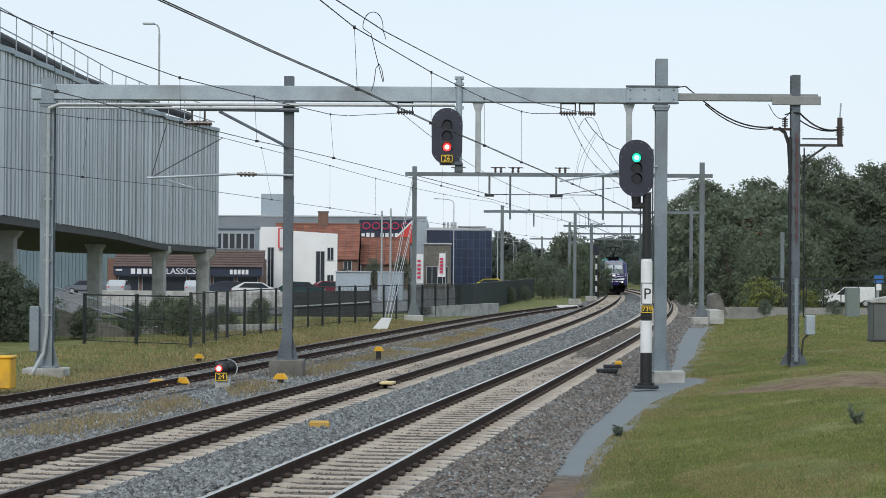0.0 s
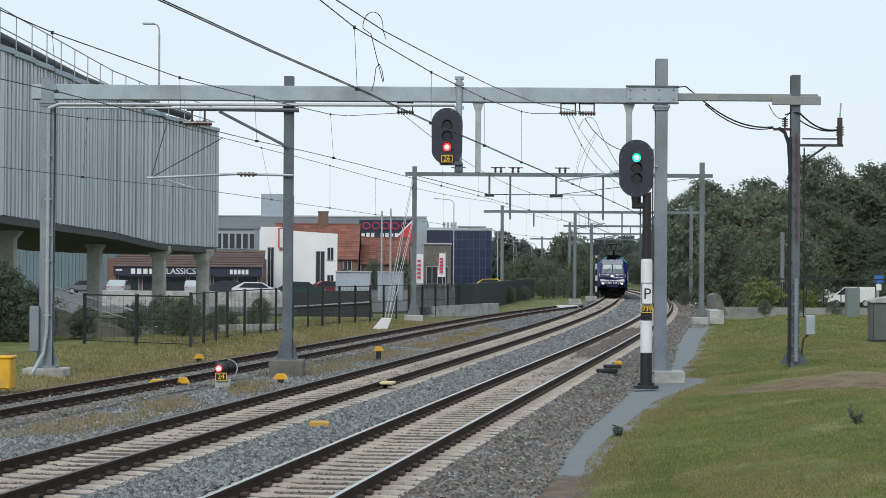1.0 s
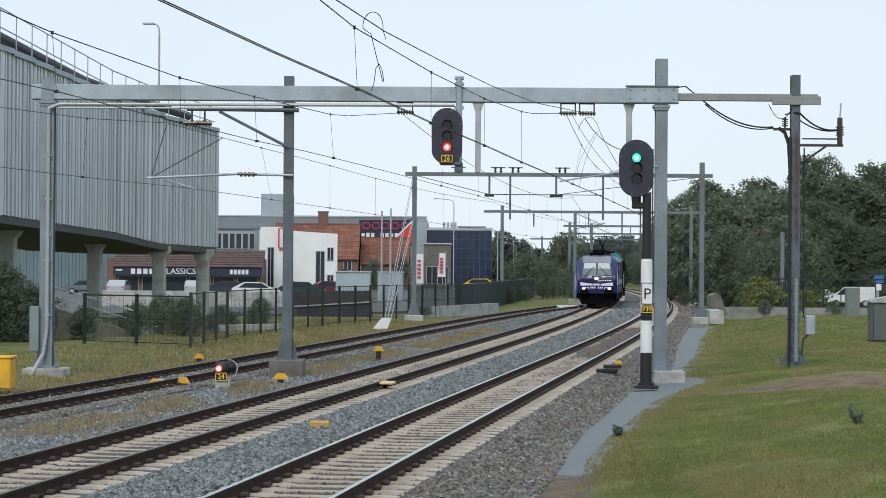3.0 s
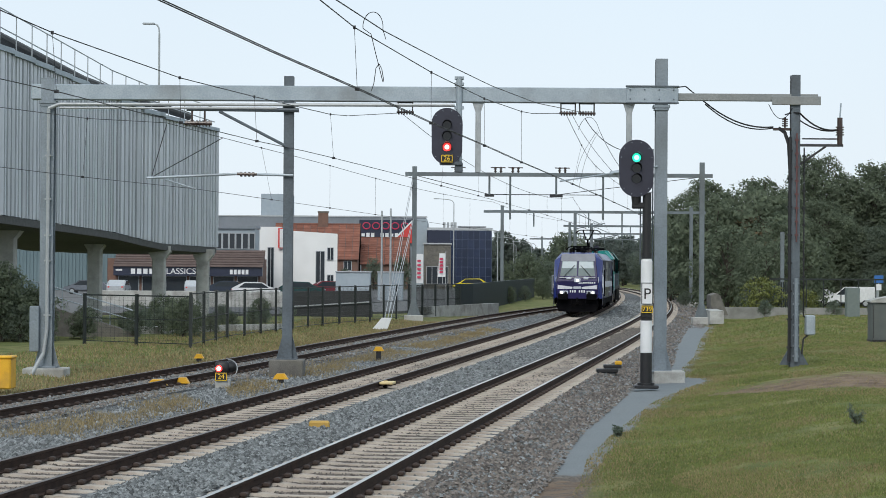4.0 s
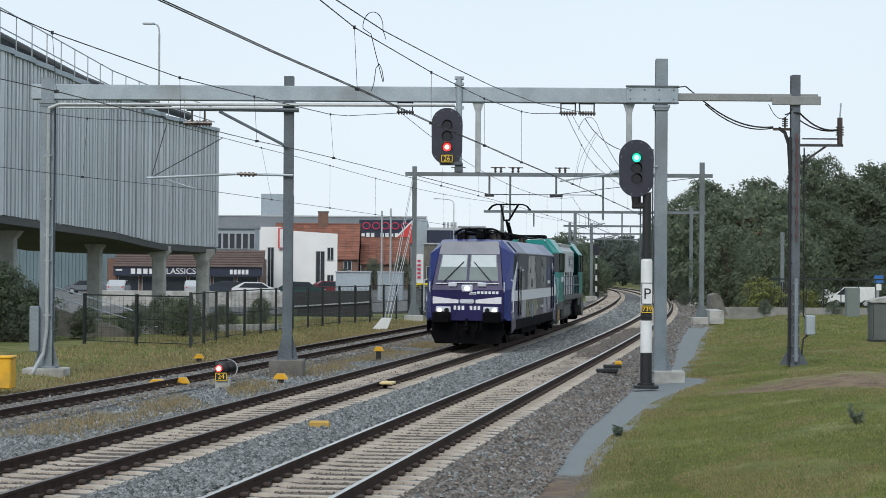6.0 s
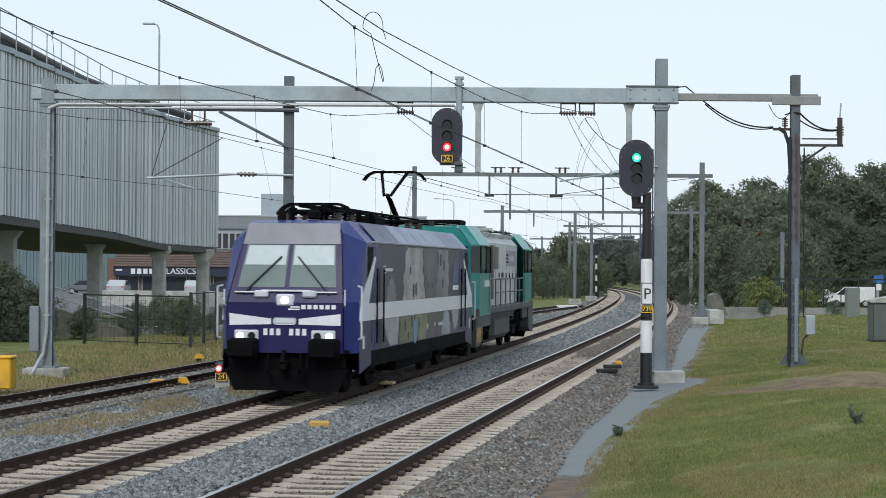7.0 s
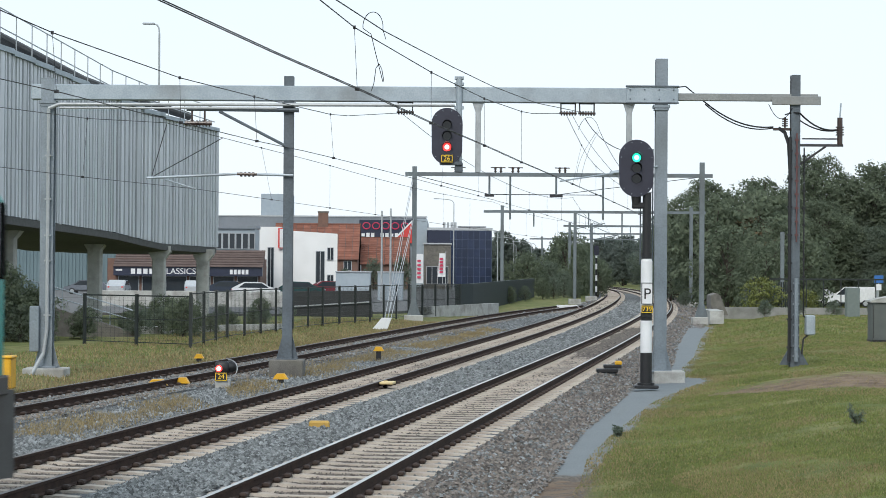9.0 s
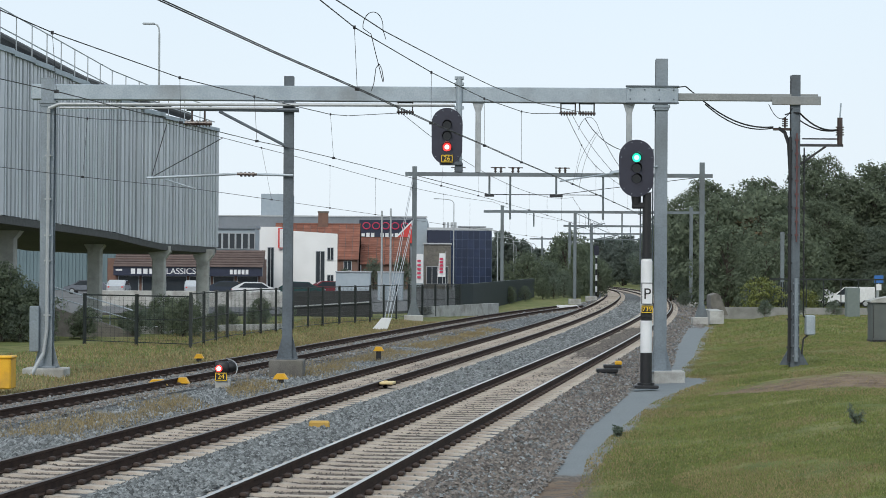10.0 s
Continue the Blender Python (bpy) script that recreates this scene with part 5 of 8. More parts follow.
def shop():
    Y = 212.0
    s = thing("shop", Matrix.Identity(4), "shop with navy fascia, brown tiled mansard and glass front", "shop")
    box_part("wall", s, M_BRICK, -36, -19.6, Y + 0.5, Y + 8, -0.2, 3.6)
    box_part("fascia", s, M_NAVY, -35.2, -19.3, Y - 0.5, Y + 0.6, 1.75, 2.72, "navy shop fascia")
    bm = bmesh.new()
    bm_prism(bm, [(Y - 0.7, 2.72), (Y + 2.0, 4.55), (Y + 2.2, 4.55), (Y + 0.2, 2.72)], "x", -35.2, -19.2)
    md = part("mansard", bm, M_TILE_BROWN, s, "brown tiled mansard")
    bm = bmesh.new()
    for r in range(7):
        f = r / 7
        bm_box(bm, (-27.2, Y - 0.72 + 2.7 * f, 2.76 + 1.83 * f), (16.0, 0.10, 0.07))
    part("tile_course", bm, M_TILE_BROWN, md)
    for k in range(6):
        window(s, -34.8 + k * 2.55, -32.6 + k * 2.55, Y + 0.45, 0.1, 1.7, 0)
    up = box_part("upper_storey", s, M_PALEWALL, -33.0, -20.4, Y + 3.0, Y + 8, 3.6, 6.9, "pale upper storey with window band")
    for k in range(9):
        window(s, -26.8 + k * 0.72, -26.2 + k * 0.72, Y + 2.98, 4.7, 6.4, 0)
    box_part("roof", s, M_GREYWALL, -33.4, -20.3, Y + 2.7, Y + 8, 6.9, 7.2)
    # fascia lettering: bars for the trade name, then the plain word
    bm = bmesh.new()
    text_bm(bm, "CLASSICS", 0.92, Matrix.Translation((-28.3, Y - 0.52, 2.22)) @ FACING, 0.01)
    part("lettering", bm, M_LETTER2, s, "white lettering")
    bm = bmesh.new()
    for k in range(4):
        bm_box(bm, (-33.1 + k * 0.66, Y - 0.52, 2.22), (0.46, 0.03, 0.56))
    bm_box(bm, (-34.6, Y - 0.52, 2.35), (0.7, 0.03, 0.18))
    for k in range(5):
        bm_box(bm, (-22.6 + k * 0.42, Y - 0.52, 2.2), (0.3, 0.03, 0.5))
    part("sign_bars", bm, M_LETTER2, s)


M_LETTER2 = mat("white_sign_letters", (0.75, 0.76, 0.77), rough=0.5, bump=0)
shop()

# blue-grey hall glimpsed behind the columns
rh = thing("ribbed_hall", Matrix.Identity(4), "teal-grey ribbed metal hall", "building")
M_HALL = mat("teal_grey_cladding", (0.14, 0.20, 0.22), (0.11, 0.165, 0.185), rough=0.5, scale=0.4)
box_part("wall", rh, M_HALL, -52, -36, 225, 245, -0.2, 5.0)
for k in range(40):
    box_part("rib", rh, M_HALL, -51.86 + k * 0.4, -51.74 + k * 0.4, 224.9, 225.0, -0.1, 4.9)


def blue_office():
    Y = 292.0
    b = thing("office_block", Matrix.Identity(4), "dark blue glazed office block", "office building")
    box_part("core", b, M_NAVY, -2.3, 7.2, Y + 0.2, Y + 25, -0.2, 8.6)
    box_part("parapet", b, M_FRAME, -2.4, 7.3, Y, Y + 0.6, 8.35, 8.75)
    box_part("solid_bay", b, M_NAVY, -2.3, 1.0, Y - 0.1, Y + 0.3, -0.2, 8.35, "dark blank bay")
    for i in range(7):
        for j in range(6):
            x0, z0 = 1.1 + i * 0.87, 0.3 + j * 1.34
            box_part("pane", b, M_BLUEGLASS, x0, x0 + 0.81, Y + 0.05, Y + 0.22, z0, z0 + 1.27)
    bm = bmesh.new()
    for i in range(8):
        bm_box(bm, (1.07 + i * 0.87, Y + 0.08, 4.2), (0.05, 0.1, 8.1))
    for j in range(7):
        bm_box(bm, (4.1, Y + 0.07, 0.27 + j * 1.34), (6.1, 0.1, 0.05))
    part("mullion", bm, mat("blue_mullion", (0.07, 0.10, 0.17), rough=0.4, bump=0), b)
    for k in range(4):
        box_part("roof_vent", b, M_PIPE, 0.0 + k * 0.55, 0.35 + k * 0.55, Y + 3, Y + 4, 8.7, 9.6)
    box_part("canopy", b, M_PIPE, 2.2, 6.4, Y + 2.0, Y + 5, 8.85, 9.05)
    k = thing("kiosk_block", Matrix.Identity(4), "low dark grey entrance block", "building")
    box_part("wall", k, M_CONC_DARK, -2.6, 1.1, 270, 280, -0.2, 6.0)
    box_part("roof", k, M_FRAME, -2.7, 1.2, 269.8, 280, 6.0, 6.2)
    window(k, -2.2, 0.7, 270, 0.6, 3.0, 3)


blue_office()


def banner(x, y, z0, z1, lean):
    b = thing("banner_flag", pose(x, y, -0.1), "white banner flag with unreadable red letters on a pole", "flag", "banner flags")
    bm = bmesh.new()
    bm_cyl(bm, (0, 0, 0), (0, 0, z1 + 0.2), 0.05, n=6)
    part("pole", bm, M_PIPE, b)
    bm = bmesh.new()
    n = 8
    for k in range(n):
        f0, f1 = k / n, (k + 1) / n
        o0, o1 = 0.06 * math.sin(f0 * 5), 0.06 * math.sin(f1 * 5)
        w0, w1 = -0.98 - lean * f0 * 0.2, -0.98 - lean * f1 * 0.2
        za, zb = z0 + (z1 - z0) * f0, z0 + (z1 - z0) * f1
        bm_quad(bm, (-0.05, o0, za), (w0, o0 + 0.05, za), (w1, o1 + 0.05, zb), (-0.05, o1, zb))
    cl = part("cloth", bm, M_WHITE, b)
    bm = bmesh.new()
    for k in range(5):
        bm_box(bm, (-0.55, -0.08, z0 + (z1 - z0) * (0.2 + 0.14 * k)), (0.42, 0.03, 0.28))
    part("red_bar", bm, M_PINK, cl)


banner(-2.4, 245.0, 1.0, 4.6, 1)
banner(0.35, 245.0, 1.8, 4.7, -1)

# yard furniture: transformer boxes, guyed pole
for x, w, z1 in ((-9.2, 3.0, 2.35), (-5.6, 2.2, 2.35)):
    c = thing("switch_cabinet", Matrix.Identity(4), "pale grey electrical cabinet in the yard", "cabinet", "yard cabinets")
    box_part("body", c, M_PALEWALL, x, x + w, 170, 171.5, -0.1, z1, bevel=0.05)
    box_part("lid", c, M_FRAME, x - 0.05, x + w + 0.05, 169.9, 171.6, z1, z1 + 0.1)
    for k in range(3):
        box_part("door", c, M_PALEWALL, x + 0.08 + k * w / 3, x - 0.06 + (k + 1) * w / 3, 169.96, 170.02, 0.2, z1 - 0.15)
for x, h in ((-5.2, 7.6), (-4.45, 7.8)):
    bm = bmesh.new()
    bm_cyl(bm, (x, 168, -0.1), (x, 168, h), 0.10, 0.07, n=8)
    solo("flagpole", bm, M_PIPE, Matrix.Identity(4), "slim pale metal pole", "pole", "yard poles")
gw = thing("guy_anchor", Matrix.Identity(4), "white anchor block with steel guy wires", "anchor block")
bm = bmesh.new()
bm_prism(bm, [(-3.5, -0.3), (-2.75, -0.3), (-2.55, 0.25), (-3.05, 0.25)], "y", 98.5, 99.6)
part("block", bm, M_WHITE, gw)
bm = bmesh.new()
for o in (0, 0.16):
    bm_cyl(bm, (-2.9 + o, 99.0, 0.2), (-1.8 + o * 0.3, 113.9, 7.8), 0.018, n=5)
    bm_cyl(bm, (-2.75 + o, 99.0, 0.2), (-1.75 + o * 0.3, 113.9, 5.6), 0.018, n=5)
part("guy_wire", bm, M_PIPE, gw)


# ---- cars ----
def car(x, y, heading, paint, label, length=4.3, height=1.42, z=-0.03, van=False, group="parked cars"):
    c = thing("van" if van else "car", pose(x, y, z, 0, 0, heading), label, "van" if van else "car", group)
    L, W, H = length / 2, 0.86, height
    if van:
        prof = [(-L, 0.35), (L, 0.35), (L, 0.85), (L - 0.75, 1.05), (L - 1.5, H - 0.02), (-L + 0.1, H), (-L, H - 0.3)]
        glass = [(L - 0.88, 1.06), (L - 1.52, H - 0.12), (L - 2.2, H - 0.12), (L - 2.2, 1.06)]
    else:
        prof = [(-L, 0.35), (L, 0.35), (L, 0.70), (L - 0.9, 0.88), (L - 1.6, H - 0.04), (-L + 1.1, H), (-L + 0.35, 0.95), (-L, 0.85)]
        glass = [(L - 1.0, 0.90), (L - 1.62, H - 0.10), (-L + 1.15, H - 0.09), (-L + 0.6, 0.92)]
    bm = bmesh.new()
    bm_prism(bm, prof, "y", -W, W)
    es = [e for e in bm.edges if abs(e.verts[0].co.y) > 0.8 and e.verts[0].co.y * e.verts[1].co.y > 0]
    bmesh.ops.bevel(bm, geom=es, offset=0.10, segments=2, affect="EDGES")
    part("body", bm, paint, c, smooth=False)
    for s in (-1, 1):
        bm = bmesh.new()
        bm_prism(bm, glass, "y", s * (W - 0.02), s * (W + 0.008))
        part("side_window", bm, M_DARKGLASS, c)
        for e in (-1, 1):
            bm = bmesh.new()
            bm_cyl(bm, (e * (L - 0.85), s * (W - 0.18), 0.31), (e * (L - 0.85), s * (W + 0.02), 0.31), 0.31, n=16)
            wh = part("wheel", bm, M_BLACK, c)
            bm = bmesh.new()
            bm_cyl(bm, (e * (L - 0.85), s * (W + 0.02), 0.31), (e * (L - 0.85), s * (W + 0.03), 0.31), 0.19, n=12)
            part("rim", bm, M_PIPE, wh)
        bm = bmesh.new()
        bm_box(bm, (L - 0.03, s * 0.6, 0.66), (0.08, 0.3, 0.13), bevel=0.02)
        part("headlight", bm, M_PIPE, c)
        bm = bmesh.new()
        bm_box(bm, (-L + 0.03, s * 0.66, 0.75), (0.08, 0.2, 0.16), bevel=0.02)
        part("tail_light", bm, M_RED, c)
    bm = bmesh.new()
    a, b = (prof[3], prof[4]) if not van else (prof[3], prof[4])
    va, vb = Vector((a[0], 0, a[1])), Vector((b[0], 0, b[1]))
    nrm = Vector((0.02, 0, 0.02))
    bm_quad(bm, va.lerp(vb, 0.08) + nrm + Vector((0, -0.7, 0)), va.lerp(vb, 0.08) + nrm + Vector((0, 0.7, 0)), va.lerp(vb, 0.92) + nrm + Vector((0, 0.64, 0)), va.lerp(vb, 0.92) + nrm + Vector((0, -0.64, 0)))
    part("windscreen", bm, M_DARKGLASS, c)
    bm = bmesh.new()
    bm_box(bm, (0, 0, 0.33), (length * 0.96, 1.6, 0.12))
    part("sill", bm, M_BLACK, c)
    return c


P_WHITE = mat("white_car_paint", (0.70, 0.71, 0.72), rough=0.25, bump=0)
P_GREY = mat("grey_car_paint", (0.14, 0.155, 0.18), rough=0.25, bump=0)
P_SILVER = mat("silver_car_paint", (0.42, 0.44, 0.46), rough=0.25, bump=0)
P_DARK = mat("dark_blue_car_paint", (0.03, 0.04, 0.06), rough=0.2, bump=0)
P_TEAL = mat("teal_car_paint", (0.02, 0.06, 0.06), rough=0.2, bump=0)
P_YELLOW = mat("yellow_car_paint", (0.75, 0.62, 0.03), rough=0.25, bump=0)
for x, y, h, m, lb, z in ((-16.6, 176, 5, P_WHITE, "white saloon car parked before the shop", 0.35), (-19.9, 186, 0, P_DARK, "dark saloon car parked before the shop", 0.35), (-24.1, 192, 95, P_SILVER, "silver car parked facing the yard", 0.4), (-34.5, 192, 180, P_GREY, "blue-grey car parked under the viaduct", 0.35), (-31.4, 192, 90, P_SILVER, "silver car parked under the viaduct", 0.35), (-13.2, 186, 0, P_TEAL, "dark teal estate car parked in the yard", 0.45), (-11.0, 196, 10, mat("wine_car_paint", (0.16, 0.03, 0.04), rough=0.25, bump=0), "wine red car parked in the yard", 0.4)):
    car(x, y, h, m, lb, z=0.0)
# paving on which those cars stand
bm = bmesh.new()
bm_box(bm, (-24, 193, -0.22), (36, 42, 0.46), bevel=0.15)
solo("parking_deck", bm, M_ASPHALT, Matrix.Identity(4), "grey asphalt parking area", "pavement", "", "structure")
car(35.6, 172, 160, P_WHITE, "white delivery van parked behind the hedge", 4.2, 1.75, z=-0.36, van=True)
car(33.6, 178, 150, P_WHITE, "white hatchback parked beside the van", 3.8, 1.45, z=-0.36)
YELLOW_CAR = car(2.5, 240.0, 180, P_YELLOW, "yellow estate car driving along the road", 4.6, 1.5, group="")


# ---- right side: cabinet, low wall, container, sign ----
cb = thing("trackside_cabinet", pose(16.15, 70.9, 0.17), "grey-green trackside cabinet with pitched lid on grass", "cabinet")
bm = bmesh.new()
bm_box(bm, (0, 0, 0.8), (1.7, 0.8, 1.35), bevel=0.03)
part("body", bm, mat("grey_green_paint", (0.10, 0.11, 0.105), (0.075, 0.085, 0.08), rough=0.6, scale=2, dirt=(0.06, 0.06, 0.05), dirt_amount=0.5), cb)
bm = bmesh.new()
bm_prism(bm, [(-0.93, 1.48), (0.93, 1.48), (0.93, 1.55), (0, 1.74), (-0.93, 1.55)], "y", -0.48, 0.48)
part("lid", bm, M_CONC, cb, "pale pitched lid")
bm = bmesh.new()
bm_box(bm, (0, 0, 0.03), (1.74, 0.84, 0.22))
part("plinth", bm, M_BLACK, cb)
bm = bmesh.new()
bm_box(bm, (0.05, -0.42, 1.38), (0.24, 0.03, 0.06))
bm_box(bm, (-0.8, -0.41, 0.8), (0.02, 0.02, 1.2))
bm_box(bm, (0.0, -0.41, 0.8), (0.02, 0.02, 1.2))
part("hinge_strip", bm, M_BLACK, cb)
bm = bmesh.new()
bm_box(bm, (22.55, 109, 0.98), (0.72, 0.6, 1.75), bevel=0.03)
solo("relay_box", bm, mat("green_grey_box", (0.15, 0.18, 0.17), rough=0.6), Matrix.Identity(4), "plain green-grey relay box beside the lawn", "cabinet")
bm = bmesh.new()
bm_prism(bm, [(17.0, 1.15), (17.35, 1.3), (17.6, 1.15), (18.1, -0.1), (17.0, -0.1)], "y", 125.5, 127.5)
solo("bridge_abutment", bm, M_CONC_DARK, Matrix.Identity(4), "weathered concrete end block beside the path", "block")
bm = bmesh.new()
bm_prism(bm, [(17.6, 128), (50, 128), (50, 128.6), (17.6, 128.6)], "z", -0.4, 0.36)
solo("verge_wall", bm, M_CONC_GREY, Matrix.Identity(4), "low pale concrete wall behind the lawn", "wall", "", "structure")
bm = bmesh.new()
bm_prism(bm, [(15.2, 112.6), (16.0, 112.6), (16.3, 118), (15.4, 118)], "z", -0.3, 0.45)
solo("footing_slab", bm, M_CONC, Matrix.Identity(4), "pale concrete slab behind the post", "block")
bm = bmesh.new()
bm_box(bm, (22.6, 140, 1.0), (2.4, 1.6, 1.3), bevel=0.05)
for k in range(8):
    bm_box(bm, (21.6 + k * 0.28, 139.18, 1.0), (0.1, 0.06, 1.2))
solo("container", bm, mat("dark_green_container", (0.012, 0.028, 0.03), rough=0.6), Matrix.Identity(4), "dark green ribbed container behind the wall", "container")
gp = thing("garden_gate", Matrix.Identity(4), "dark slatted garden gate behind the wall", "gate")
for k in range(10):
    box_part("slat", gp, M_FENCE, 22.2 + k * 0.15, 22.3 + k * 0.15, 131, 131.06, 0.0, 2.0)
box_part("rail", gp, M_FENCE, 20.5, 33.5, 131.1, 131.2, 2.15, 2.25, "long dark top rail")
for k in range(12):
    box_part("trellis_post", gp, M_FENCE, 20.6 + k * 1.15, 20.66 + k * 1.15, 131.1, 131.16, 0.0, 2.2)
sn = thing("street_sign", pose(37.0, 168, 0), "blue street sign on a post with a small white plate", "sign")
box_part("post", sn, M_PIPE, -0.04, 0.04, 0.02, 0.1, 0, 2.4)
box_part("blue_plate", sn, mat("blue_sign", (0.03, 0.14, 0.42), rough=0.5, bump=0), -0.38, 0.38, -0.03, 0.02, 1.75, 2.4)
box_part("white_plate", sn, M_WHITE, -0.22, 0.22, -0.03, 0.02, 1.15, 1.65)


# ---- small trackside things ----
M_OCHRE_BOX = mat("weathered_ochre_paint", (0.52, 0.33, 0.07), (0.38, 0.23, 0.05), rough=0.7, scale=5, dirt=(0.20, 0.15, 0.08), dirt_amount=0.6)
def yellow_marker(x, y, tall=0.30, w=0.42):
    m = thing("cable_marker", pose(x, y, -0.30), "yellow capped trackside marker on a dark stub", "marker", "yellow markers")
    bm = bmesh.new()
    bm_box(bm, (0, 0, tall / 2), (0.16, 0.16, tall), bevel=0.02)
    part("stub", bm, M_BLACK, m)
    bm = bmesh.new()
    bm_prism(bm, [(-w / 2, tall), (w / 2, tall), (w / 2 - 0.04, tall + 0.06), (w / 4, tall + 0.14), (-w / 4, tall + 0.14), (-w / 2 + 0.04, tall + 0.06)], "y", -0.12, 0.12)
    part("cap", bm, M_YELLOW, m)


for x, y, tl, w in ((-6.46, 49.3, 0.16, 0.36), (-4.19, 51.4, 0.16, 0.40), (-2.07, 64.4, 0.36, 0.36), (-7.81, 63.6, 0.12, 0.32), (-6.95, 48.4, 0.16, 0.52)):
    yellow_marker(x, y, tl, w)
bm = bmesh.new()
bm_box(bm, (0, 0, 0.09), (0.38, 0.2, 0.15), bevel=0.03)
solo("yellow_box", bm, M_OCHRE_BOX, pose(-2.27, 36.7, -0.24), "yellow ochre junction box lying in the ballast", "box")
bm = bmesh.new()
bm_box(bm, (0, 0, 0.02), (0.34, 0.5, 0.07), bevel=0.02)
bm_cyl(bm, (-0.05, 0, 0.05), (-0.05, 0, 0.075), 0.05, n=8)
solo("rail_pad", bm, M_PALE_YELLOW, pose(-1.33, 48.3, -0.06, 0, 0, -8), "pale yellow pad lying beside the rail", "pad")
bm = bmesh.new()
bm_box(bm, (0, 0, 0.35), (0.75, 0.6, 0.72), bevel=0.03)
yb = solo("grit_box", bm, M_YELLOW, pose(-10.55, 47.0, -0.15), "bright yellow trackside box with lid", "box")
bm = bmesh.new()
bm_box(bm, (0, 0, 0.74), (0.8, 0.65, 0.06), bevel=0.02)
part("lid", bm, M_YELLOW, yb)
bm = bmesh.new()
bm_box(bm, (0, 0, 0), (0.26, 0.26, 1.25), bevel=0.02)
solo("post_box", bm, M_GALV_POST, pose(-11.24, 54.62, 1.02), "tall grey apparatus box on the portal post", "cabinet")
bm = bmesh.new()
bm_box(bm, (0, 0, 0.0), (0.6, 0.5, 0.10), bevel=0.02)
bm_box(bm, (0.15, 0, 0.12), (0.5, 0.4, 0.10), bevel=0.02)
pm = thing("point_detector", pose(4.7, 56.5, -0.12), "dark trackside detector with a yellow lid", "trackside device")
part("body", bm, M_BLACK, pm)
bm = bmesh.new()
bm_box(bm, (0.32, -0.05, 0.22), (0.2, 0.2, 0.12), bevel=0.03)
part("lid", bm, M_YELLOW, pm)
bm = bmesh.new()
bm_prism(bm, [(-0.9, -0.1), (0.9, -0.1), (0.7, 0.12), (-0.8, 0.1)], "y", -0.3, 0.3)
solo("white_slab", bm, M_WHITE, pose(9.4, 149.0, -0.05), "white slab between the tracks", "slab")

# ---- trees and bushes ----
M_BARK = mat("tree_bark", (0.09, 0.075, 0.06), (0.05, 0.04, 0.033), rough=0.95, scale=3, fine=20, bump=0.5)
def leaf_mat(name, a, b, through):
    """Leaves that also let light through."""
    m = mat(name, a, b, rough=0.75, scale=0.12, fine=1.0, spread=0.28, bump=0, spec=0.25)
    n, l = m.node_tree.nodes, m.node_tree.links
    bs, out = n["Principled BSDF"], n["Material Output"]
    tr = n.new("ShaderNodeBsdfTranslucent")
    l.new(bs.inputs["Base Color"].links[0].from_socket, tr.inputs["Color"])
    mx = n.new("ShaderNodeMixShader")
    mx.inputs[0].default_value = through
    l.new(bs.outputs[0], mx.inputs[1])
    l.new(tr.outputs[0], mx.inputs[2])
    l.new(mx.outputs[0], out.inputs["Surface"])
    return m


# Greens lifted and greyed: the distance haze is put into these colours.
M_LEAF = leaf_mat("hazed_green_leaf", (0.168, 0.202, 0.150), (0.126, 0.156, 0.116), 0.5)
M_LEAF_B = leaf_mat("hazed_olive_leaf", (0.168, 0.200, 0.130), (0.120, 0.146, 0.098), 0.5)
M_LEAF_FAR = leaf_mat("hazed_grey_green_leaf", (0.175, 0.205, 0.178), (0.130, 0.158, 0.136), 0.5)
M_LEAF_Y = mat("yellow_green_leaf", (0.17, 0.185, 0.035), (0.10, 0.12, 0.03), rough=0.7, scale=0.4, fine=2, spread=0.4, bump=0)
M_LEAF_R = mat("brownish_leaf", (0.125, 0.085, 0.04), (0.075, 0.06, 0.03), rough=0.7, scale=0.4, fine=2, spread=0.4, bump=0)


def quads_mesh(name, centres, normals, sizes, material, seed):
    """Many small pointed leaves."""
    rng = np.random.default_rng(seed)
    n = len(centres)
    r = rng.normal(size=(n, 3))
    u = np.cross(normals, r)
    u /= np.linalg.norm(u, axis=1)[:, None] + 1e-9
    v = np.cross(normals, u)
    v /= np.linalg.norm(v, axis=1)[:, None] + 1e-9
    s = sizes[:, None]
    vs = np.stack([centres - u * s * 0.5 - v * s * 0.22, centres + u * s * 0.5, centres - u * s * 0.3 + v * s * 0.42], 1).reshape(-1, 3)
    me = bpy.data.meshes.new(name)
    me.vertices.add(n * 3)
    me.vertices.foreach_set("co", vs.astype(np.float32).ravel())
    me.loops.add(n * 3)
    me.loops.foreach_set("vertex_index", np.arange(n * 3, dtype=np.int32))
    me.polygons.add(n)
    me.polygons.foreach_set("loop_start", np.arange(0, n * 3, 3, dtype=np.int32))
    me.update(calc_edges=True)
    me.materials.append(material)
    return me


